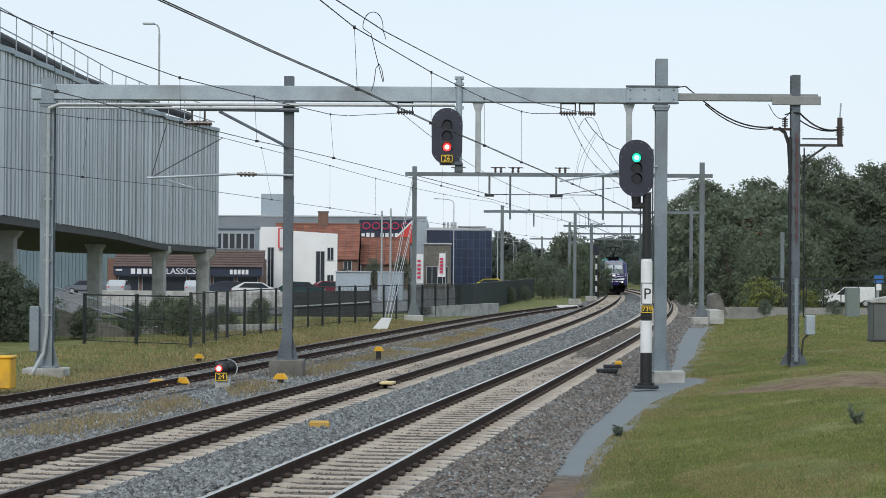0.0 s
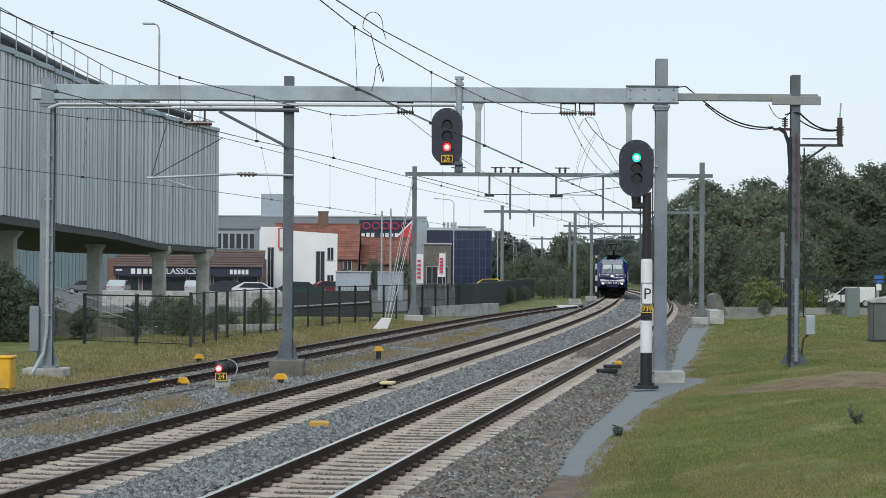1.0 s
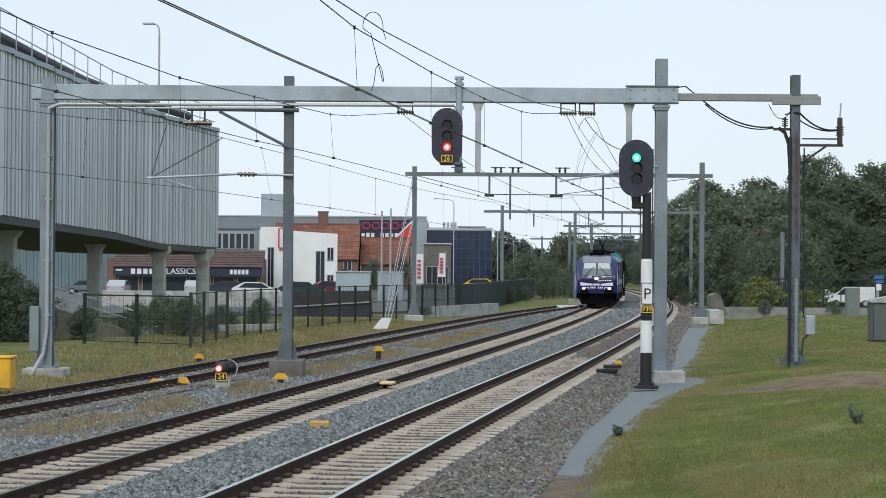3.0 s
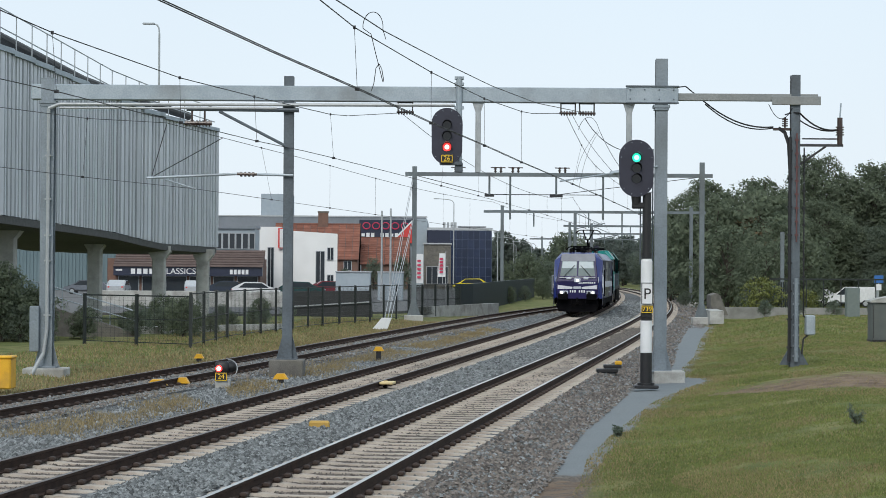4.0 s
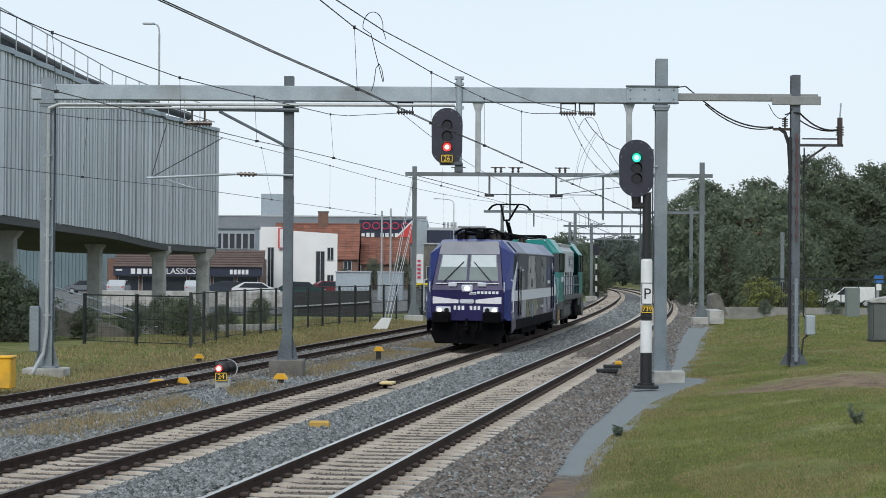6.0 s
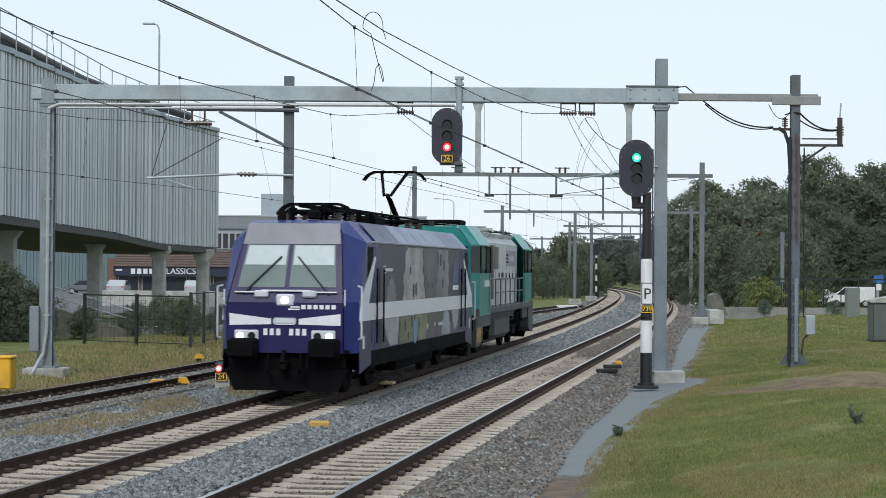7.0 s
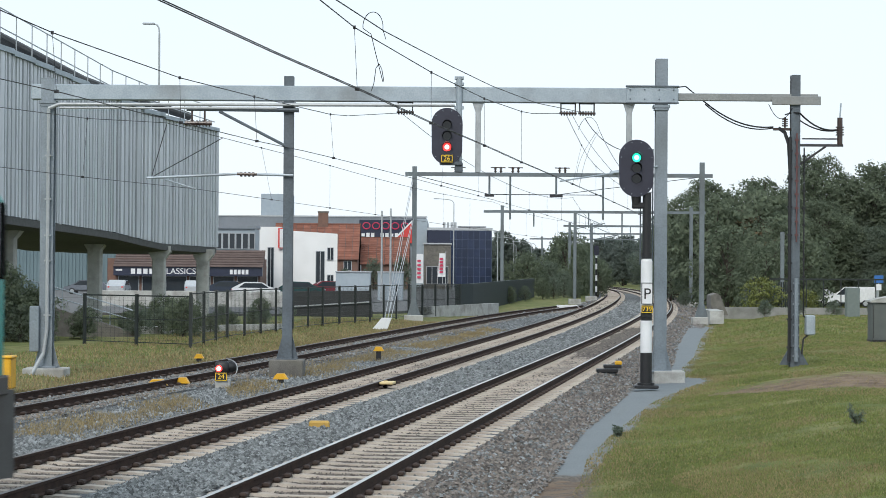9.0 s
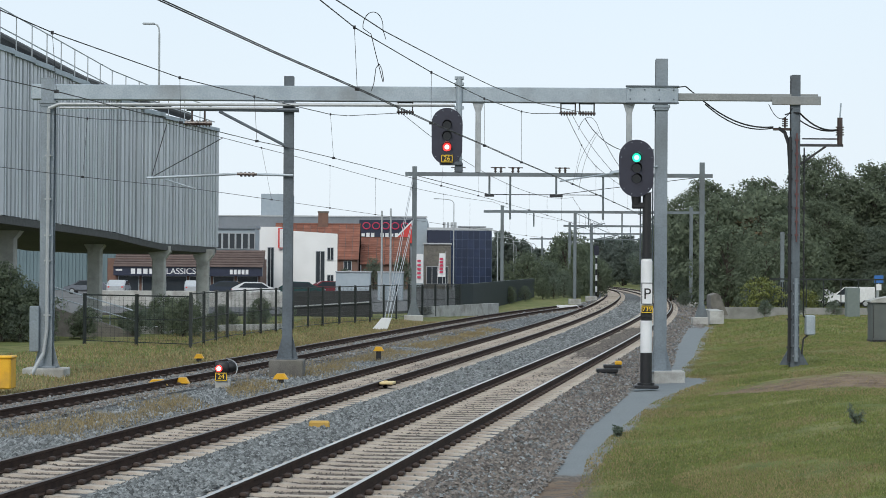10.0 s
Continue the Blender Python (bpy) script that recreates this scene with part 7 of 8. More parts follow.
def electric_loco():
    lo = thing("electric_locomotive", Matrix.Identity(4), "blue-violet electric locomotive with white stripe and collage livery", "locomotive")
    # skin: two cabs with raked fronts, straight sides, sloped roof edges
    face = [(9.02, 0, 0.95), (9.00, 1.27, 0.95), (9.06, 1.27, 2.02), (8.30, 1.06, 3.52), (8.22, 0.98, 3.70), (8.20, 0, 3.72)]
    corner = [(8.75, 0, 0.95), (8.52, 1.49, 0.95), (8.50, 1.49, 2.05), (7.72, 1.49, 3.30), (7.72, 1.05, 3.78), (7.70, 0, 3.80)]
    cabin = body_ring(6.2)
    cabin2 = body_ring(-6.2)
    flip = lambda r: [(-x, y, z) for x, y, z in r]
    part("body", loft([cabin, cabin2]), M_LIVERY, lo, "side walls with spotted collage in grey and green")
    for s, w in ((1, lambda r: r), (-1, flip)):
        part("cab_side", loft([w(corner), w(cabin)]), [M_BLUE], lo, "dark blue cab shell")
        part("cab_corner", loft([w(face), w(corner)]), [M_BLUE], lo, "bright blue corner pillars")
        # front panel: violet below the screen, grey brow above
        bm = bmesh.new()
        bm_prism(bm, [(-1.25, 0.96), (1.25, 0.96), (1.25, 2.02), (-1.25, 2.02)], "x", s * 8.9, s * 9.055)
        part("front_panel", bm, M_PURPLE, lo, "violet lower front panel")
        bm = bmesh.new()
        q = [(9.063, 1.24, 2.02), (8.312, 1.05, 3.50)]
        for a, b, ma in (((0, 1.0), None, None),):
            bm_quad(bm, *[(s * (q[0][0] + (q[1][0] - q[0][0]) * t), sy * (q[0][1] + (q[1][1] - q[0][1]) * t), q[0][2] + (q[1][2] - q[0][2]) * t) for t, sy in ((0, -1), (0, 1), (1, 1), (1, -1))])
        part("front_upper", bm, M_PURPLE, lo, "violet panel round the windscreen")
        def on_front(t, y, out=0.012):
            return (s * (9.063 - 0.751 * t + out), y * (1 - 0.15 * t), 2.02 + 1.48 * t)
        bm = bmesh.new()
        bm_quad(bm, on_front(0.84, -1.22), on_front(0.84, 1.22), (s * 8.235, 1.0, 3.71), (s * 8.235, -1.0, 3.71))
        part("brow", bm, M_ROOFGREY, lo, "grey brow above the windscreen")
        for a, b in ((-1.10, -0.05), (0.05, 1.10)):
            bm = bmesh.new()
            bm_quad(bm, on_front(0.22, a), on_front(0.22, b), on_front(0.83, b), on_front(0.83, a))
            wd = part("windscreen", bm, M_SCREEN, lo, "windscreen with a pale blind behind the top half")
            bm = bmesh.new()
            bm_quad(bm, on_front(0.54, a + 0.04, 0.016), on_front(0.54, b - 0.04, 0.016), on_front(0.82, b - 0.04, 0.016), on_front(0.82, a + 0.04, 0.016))
            part("blind", bm, M_BLIND, wd)
            bm = bmesh.new()
            w0 = 0.20 if a > 0 else -0.20
            bm_cyl(bm, on_front(0.66, w0, 0.05), on_front(0.12, w0 + (0.75 if a > 0 else -0.75), 0.05), 0.018, n=5)
            part("wiper", bm, M_BLACK, wd)
            bm = bmesh.new()
            bm_box(bm, on_front(0.15, (a + b) / 2 + (0.3 if a > 0 else -0.3), 0.04), (0.06, 0.5, 0.03))
            part("grab_rail", bm, M_STRIPE, lo)
        bm = bmesh.new()
        bm_box(bm, on_front(0.17, 0, 0.04), (0.06, 1.05, 0.035))
        part("grab_rail", bm, M_STRIPE, lo)
        for y in (-0.52, 0.52):
            bm = bmesh.new()
            bm_box(bm, (s * 9.02, y, 2.20), (0.10, 0.30, 0.15), bevel=0.03)
            part("marker_light", bm, M_SILVER, lo, "unlit silver marker lamps")
        top = bmesh.new()
        bm_box(top, (s * 9.03, 0, 2.07), (0.10, 0.40, 0.26), bevel=0.04)
        hl = part("headlight", top, M_SILVER, lo, "top headlight in a silver housing")
        for y, z in ((0, 2.07), (-0.83, 1.03 + 0.28), (0.83, 1.31)):
            if z < 2:
                bm = bmesh.new()
                bm_box(bm, (s * 9.06, y, z), (0.06, 0.52, 0.26), bevel=0.025)
                hl = part("headlight", bm, M_SILVER, lo, "lit twin headlight in a silver housing")
                bm = bmesh.new()
                bm_cyl(bm, (s * 9.08, y - 0.12 * (1 if y > 0 else -1), z), (s * 9.10, y - 0.12 * (1 if y > 0 else -1), z), 0.085, n=14)
                part("dark_lens", bm, M_CABGLASS, hl)
            oy = y + (0.13 if y > 0 else -0.13 if y < 0 else 0)
            bm = bmesh.new()
            bm_cyl(bm, (s * 9.07, oy, z), (s * 9.10, oy, z), 0.078, n=16)
            part("lens", bm, M_HEADLIGHT if s > 0 else M_CABGLASS, hl, "glowing warm white lens" if s > 0 else "")
        # white chevrons, emblem plate, lettering bars
        for sy in (-1, 1):
            bm = bmesh.new()
            bm_prism(bm, [(sy * 0.30, 1.56), (sy * 1.20, 1.54), (sy * 1.20, 1.79), (sy * 0.30, 1.68)], "x", s * 9.056, s * 9.066)
            part("chevron", bm, M_STRIPE, lo)
        bm = bmesh.new()
        bm_box(bm, (s * 9.07, 0, 1.63), (0.04, 0.50, 0.15), bevel=0.04)
        part("emblem_plate", bm, M_SILVER, lo)
        bm = bmesh.new()
        for k in range(7):
            if k != 3:
                bm_box(bm, (s * 9.062, -0.42 + k * 0.14, 1.40), (0.012, 0.085, 0.14))
                part("number_bar", bm, M_LETTER, lo)
                bm = bmesh.new()
        for k in range(6):
            bm_box(bm, (s * 9.064, s * (0.40 + k * 0.13), 1.93), (0.012, 0.09, 0.09))
            part("name_bar", bm, M_LETTER, lo)
            bm = bmesh.new()
        bm_box(bm, (s * 9.064, s * 0.22, 1.93), (0.012, 0.2, 0.03))
        bm_box(bm, (s * 9.064, s * 0.20, 1.88), (0.012, 0.25, 0.03))
        part("name_bars", bm, M_LETTER, lo)
        # buffer beam, plough, coupling, hoses, corner handrails
        bm = bmesh.new()
        bm_box(bm, (s * 8.85, 0, 0.98), (0.30, 2.7, 0.10), bevel=0.02)
        bm_box(bm, (s * 8.80, 0, 0.80), (0.22, 2.5, 0.35))
        part("buffer_beam", bm, M_UNDER, lo)
        for sy in (-1, 1):
            bm = bmesh.new()
            bm_box(bm, (s * 9.10, sy * 0.875, 1.06), (0.18, 0.62, 0.42), bevel=0.04)
            part("crash_box", bm, M_UNDER, lo, "black crash box behind the buffer")
        buffer_pair(lo, s * 9.0, s)
        bm = bmesh.new()
        bm_prism(bm, [(-1.33, 0.62), (-1.12, 0.16), (1.12, 0.16), (1.33, 0.62)], "x", s * 8.78, s * 8.98)
        bm_box(bm, (s * 9.05, 0, 0.70), (0.5, 0.16, 0.22), bevel=0.04)
        part("snow_plough", bm, M_UNDER, lo, "black snow plough under the buffer beam")
        bm = bmesh.new()
        bm_cyl(bm, (s * 9.1, 0, 1.0), (s * 9.32, 0, 0.75), 0.05, n=8)
        for y in (-0.35, 0.35, 0.5):
            wire_bm(bm, [(s * 9.05, y, 0.95), (s * 9.2, y, 0.6), (s * 9.1, y * 0.8, 0.4)], 0.025, 6)
        part("coupling", bm, M_UNDER, lo, "black screw coupling and air hoses")
        for sy in (-1, 1):
            bm = bmesh.new()
            wire_bm(bm, [(s * 8.62, sy * 1.50, 1.25), (s * 8.66, sy * 1.57, 1.27), (s * 8.66, sy * 1.57, 2.35), (s * 8.58, sy * 1.48, 2.37)], 0.022, 6)
            wire_bm(bm, [(s * 9.04, sy * 1.28, 1.95), (s * 9.12, sy * 1.30, 1.97), (s * 9.12, sy * 1.30, 2.3)], 0.018, 6)
            part("handrail", bm, M_SILVER, lo)
    for sy in (-1, 1):
        # white band with the rising corner behind each cab, doors, roof-side panels
        bm = bmesh.new()
        bm_prism(bm, [(-8.50, 1.62), (8.50, 1.62), (8.50, 1.72), (8.0, 1.99), (-8.0, 1.99), (-8.50, 1.72)], "y", sy * 1.486, sy * 1.512)
        part("stripe", bm, M_STRIPE, lo, "long white stripe along the side")
        for e in (-1, 1):
            bm = bmesh.new()
            bm_prism(bm, [(e * 8.50, 1.70), (e * 7.55, 1.98), (e * 6.74, 2.96), (e * 6.86, 3.02), (e * 8.40, 2.02)], "y", sy * 1.486, sy * 1.506)
            part("slash", bm, M_STRIPE, lo)
            bm = bmesh.new()
            bm_prism(bm, [(e * 7.62, 2.55), (e * 7.0, 2.55), (e * 7.0, 3.22), (e * 7.62, 3.22)], "y", sy * 1.485, sy * 1.499)
            part("side_window", bm, M_CABGLASS, lo)
            bm = bmesh.new()
            bm_prism(bm, [(e * 6.75, 1.0), (e * 6.05, 1.0), (e * 6.05, 3.22), (e * 6.75, 3.22)], "y", sy * 1.485, sy * 1.4945)
            dr = part("cab_door", bm, M_PURPLE, lo, "dark violet cab door")
            bm = bmesh.new()
            for dx in (6.0, 6.80):
                bm_cyl(bm, (e * dx, sy * 1.55, 1.1), (e * dx, sy * 1.55, 2.75), 0.02, n=6)
            part("door_rail", bm, M_UNDER, dr)
            bm = bmesh.new()
            bm_prism(bm, [(e * 8.5, 0.50), (e * 7.2, 0.66), (e * 7.2, 1.60), (e * 8.5, 1.60)], "y", sy * 1.487, sy * 1.4955)
            part("skirt_panel", bm, M_PURPLE, lo, "violet lower corner panel")
            bm = bmesh.new()
            bm_prism(bm, [(e * 8.15, 1.02), (e * 7.95, 1.02), (e * 7.95, 1.30), (e * 8.15, 1.30)], "y", sy * 1.49, sy * 1.500)
            part("marking_bar", bm, M_LETTER, lo)
            for k in range(2):
                bm = bmesh.new()
                bm_box(bm, (e * 6.4, sy * 1.42, 0.45 + 0.3 * k), (0.45, 0.14, 0.04))
                part("step", bm, M_UNDER, lo)
        bm = bmesh.new()
        bm_prism(bm, [(-7.2, 0.60), (7.2, 0.60), (7.2, 0.97), (-7.2, 0.97)], "y", sy * 1.44, sy * 1.486)
        part("sill", bm, M_UNDER, lo)
        for k in range(9):
            x0 = -6.6 + k * 1.48
            bm = bmesh.new()
            for a, b in ((0.06, 0.94),):
                p0, p1 = Vector((0, sy * 1.50, 3.30)), Vector((0, sy * 1.06, 3.79))
                off = Vector((0, sy * 0.012, 0.012))
                bm_quad(bm, p0.lerp(p1, a) + off + Vector((x0, 0, 0)), p0.lerp(p1, a) + off + Vector((x0 + 1.40, 0, 0)), p0.lerp(p1, b) + off + Vector((x0 + 1.40, 0, 0)), p0.lerp(p1, b) + off + Vector((x0, 0, 0)))
            part("roof_side_panel", bm, M_ROOFBLUE if 1 < k < 7 else M_ROOFNAVY, lo, "pale sloped roof-side panel" if 1 < k < 7 else "navy sloped roof-side panel")
        bm = bmesh.new()
        bm_cyl(bm, (-7.4, sy * 1.50, 3.32), (7.4, sy * 1.50, 3.32), 0.03, n=6)
        part("rain_gutter", bm, M_ROOFGREY, lo)
        bm = bmesh.new()
        for k in range(5):
            bm_box(bm, (5.4 - k * 0.17, sy * 1.495, 2.72), (0.12, 0.012, 0.07))
        for k in range(3):
            bm_box(bm, (5.65, sy * 1.495, 2.80 - 0.07 * k), (0.3, 0.012, 0.03))
        part("name_bars", bm, M_LETTER, lo)
        # printed collage: gear wheels, dome emblem, ovals and patches, each a thin film of its own
        def film(name, pts, out, m, label=""):
            b = bmesh.new()
            bm_prism(b, pts, "y", sy * 1.486, sy * (1.490 + out))
            return part(name, b, m, lo, label)

        def gear(cx, cz, r, teeth, out, m, z0, z1, label, depth=0.14, turn=0.0):
            pts = []
            for k in range(teeth * 4):
                a = turn + k * math.tau / (teeth * 4)
                z = cz + math.sin(a) * r
                inside = z0 < z < z1
                rr = r + (depth if inside and k % 4 in (1, 2) else 0.0)
                p = (cx + math.cos(a) * rr, min(max(cz + math.sin(a) * rr, z0), z1))
                if not pts or abs(p[0] - pts[-1][0]) + abs(p[1] - pts[-1][1]) > 0.004:
                    pts.append(p)
            return film("painted_gear", pts, out, m, label)

        def ovals(m, out, *rows):
            for ox, oz, ow, oh in rows:
                film("painted_oval", [(ox + math.cos(a) * ow, oz + math.sin(a) * oh) for a in [q * math.tau / 14 for q in range(14)]], out, m)

        up, low = (2.0, 3.26), (0.98, 1.61)
        film("painted_field", [(6.0, 0.98), (3.9, 0.98), (3.7, 1.61), (6.0, 1.61)], 0.004, M_PALE_PRINT, "silver-white printed field")
        film("painted_field", [(6.0, 0.98), (4.9, 0.98), (5.2, 1.12), (5.35, 1.2), (5.5, 1.38), (5.7, 1.42), (5.85, 1.61), (6.0, 1.61)], 0.008, M_PURPLE, "violet printed corner")
        film("painted_field", [(0.4, 0.98), (-3.4, 0.98), (-3.2, 1.61), (0.6, 1.61)], 0.004, M_BROWN_PRINT, "dark brown printed field")
        film("painted_field", [(-3.4, 0.98), (-6.0, 0.98), (-6.0, 1.3), (-4.4, 1.22), (-3.5, 1.30)], 0.004, M_VIOLET_PRINT, "violet printed field")
        gear(0.45, 1.75, 2.65, 30, 0.004, M_GEAR_PALE, *up, "pale printed gear wheel with fine teeth")
        gear(-2.6, 2.55, 1.25, 20, 0.008, M_GEAR_GREY, *up, "steel-grey printed gear wheel")
        gear(-0.9, 3.0, 1.15, 18, 0.012, M_GEAR_DARK, *up, "charcoal printed gear wheel")
        gear(4.75, 1.95, 0.55, 14, 0.004, M_SKY_PRINT if sy < 0 else M_GEAR_GREY, *up, "half-hidden printed gear wheel", 0.08)
        gear(2.6, 1.05, 1.05, 18, 0.008, M_OCHRE, *low, "ochre printed gear wheel", 0.10)
        gear(0.55, 1.75, 0.9, 16, 0.012, M_OCHRE, *low, "olive printed gear wheel", 0.10)
        gear(-3.5, 0.9, 0.72, 15, 0.012, M_PALE_PRINT, *low, "silver printed gear wheel", 0.10)
        gear(-5.2, 1.75, 0.62, 14, 0.012, M_PALE_PRINT, *low, "silver printed gear wheel", 0.10)
        ovals(M_SPOT, 0.016, (1.75, 2.22, 0.12, 0.17), (1.35, 2.24, 0.12, 0.17), (2.2, 2.7, 0.07, 0.10), (-2.1, 3.02, 0.12, 0.17), (-2.55, 2.98, 0.12, 0.17), (-3.1, 2.85, 0.10, 0.15), (-2.9, 2.35, 0.09, 0.13), (0.2, 2.75, 0.08, 0.10), (2.9, 1.40, 0.10, 0.14), (1.95, 1.45, 0.10, 0.14), (0.9, 1.40, 0.08, 0.12), (2.45, 1.12, 0.08, 0.1), (-0.1, 2.5, 0.05, 0.07), (-0.5, 2.35, 0.05, 0.07), (-1.1, 2.32, 0.05, 0.07), (-1.6, 2.45, 0.05, 0.07))
        ovals(M_SKY_PRINT, 0.016, (1.5, 1.2, 0.27, 0.30))
        ovals(M_LETTER, 0.016, (-0.4, 1.28, 0.07, 0.07), (-1.6, 1.30, 0.06, 0.06))
        ovals(M_VIOLET_PRINT, 0.008, (-1.2, 1.08, 0.5, 0.09), (-2.3, 1.12, 0.4, 0.12))
        film("painted_dome", [(-5.25 + math.cos(a) * 0.52, 2.35 + math.sin(a) * 0.62) for a in [q * math.pi / 14 for q in range(15)]], 0.008, M_DOME, "blue printed dome")
        for q in range(13):
            a = math.pi * q / 12
            film("dome_mark", [(-5.25 + math.cos(a) * 0.66 + dx, 2.35 + math.sin(a) * 0.76 + dz) for dx, dz in ((-0.03, -0.03), (0.03, -0.03), (0.03, 0.03), (-0.03, 0.03))], 0.008, M_GEAR_GREY)
        for q in range(9):
            a = math.pi + math.pi * q / 8
            film("ring_mark", [(4.75 + math.cos(a) * 0.30 + dx, 2.82 + math.sin(a) * 0.26 + dz) for dx, dz in ((-0.03, -0.03), (0.03, -0.03), (0.03, 0.03), (-0.03, 0.03))], 0.004, M_GEAR_GREY)
        for k in range(8):
            film("name_bar", [(-4.75 - k * 0.13, 2.16), (-4.84 - k * 0.13, 2.16), (-4.84 - k * 0.13, 2.29), (-4.75 - k * 0.13, 2.29)], 0.012, M_LETTER)
            film("name_bar", [(-2.2 - k * 0.12, 1.24), (-2.28 - k * 0.12, 1.24), (-2.28 - k * 0.12, 1.33), (-2.2 - k * 0.12, 1.33)], 0.012, M_LETTER)
    # roof gear
    pantograph(lo, 5.6, False, -1)
    pantograph(lo, -3.6, True, 1)
    bm = bmesh.new()
    for x in (6.9, 3.4, 2.6, 1.2, -0.4, -1.6, -6.0):
        bm_cyl(bm, (x, 0.3, 3.8), (x, 0.3, 4.12), 0.05, n=8)
        bm_cyl(bm, (x, -0.35, 3.8), (x, -0.35, 4.15), 0.05, n=8)
        for k in range(4):
            bm_cyl(bm, (x, 0.3, 3.84 + 0.07 * k), (x, 0.3, 3.87 + 0.07 * k), 0.10, n=8)
            bm_cyl(bm, (x, -0.35, 3.84 + 0.07 * k), (x, -0.35, 3.87 + 0.07 * k), 0.10, n=8)
    wire_bm(bm, [(6.9, 0.3, 4.14), (3.4, 0.3, 4.14), (1.2, 0.3, 4.14), (-1.6, 0.3, 4.14), (-6.0, 0.3, 4.14)], 0.03, 6)
    wire_bm(bm, [(6.9, -0.35, 4.17), (2.6, -0.35, 4.17), (-0.4, -0.35, 4.17), (-6.0, -0.35, 4.17)], 0.03, 6)
    bm_box(bm, (0.4, 0, 3.93), (1.4, 0.8, 0.28), bevel=0.05)
    bm_box(bm, (7.2, 0.2, 3.92), (0.35, 0.25, 0.2), bevel=0.04)
    bm_cyl(bm, (7.3, -0.5, 3.8), (7.3, -0.5, 4.0), 0.10, n=10)
    part("roof_equipment", bm, M_UNDER, lo, "black roof busbars, switches and insulators")
    bm = bmesh.new()
    bm_box(bm, (0, 0, 0.60), (5.6, 2.5, 0.62), bevel=0.08)
    bm_box(bm, (3.6, 0, 0.85), (1.0, 2.6, 0.4), bevel=0.05)
    bm_box(bm, (-3.6, 0, 0.85), (1.0, 2.6, 0.4), bevel=0.05)
    bm_box(bm, (0, 0, 0.9), (16.8, 2.3, 0.2))
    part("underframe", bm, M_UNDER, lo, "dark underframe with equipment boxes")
    return lo, bogie(lo, 5.2, 2.6, 0.62) + bogie(lo, -5.2, 2.6, 0.62)


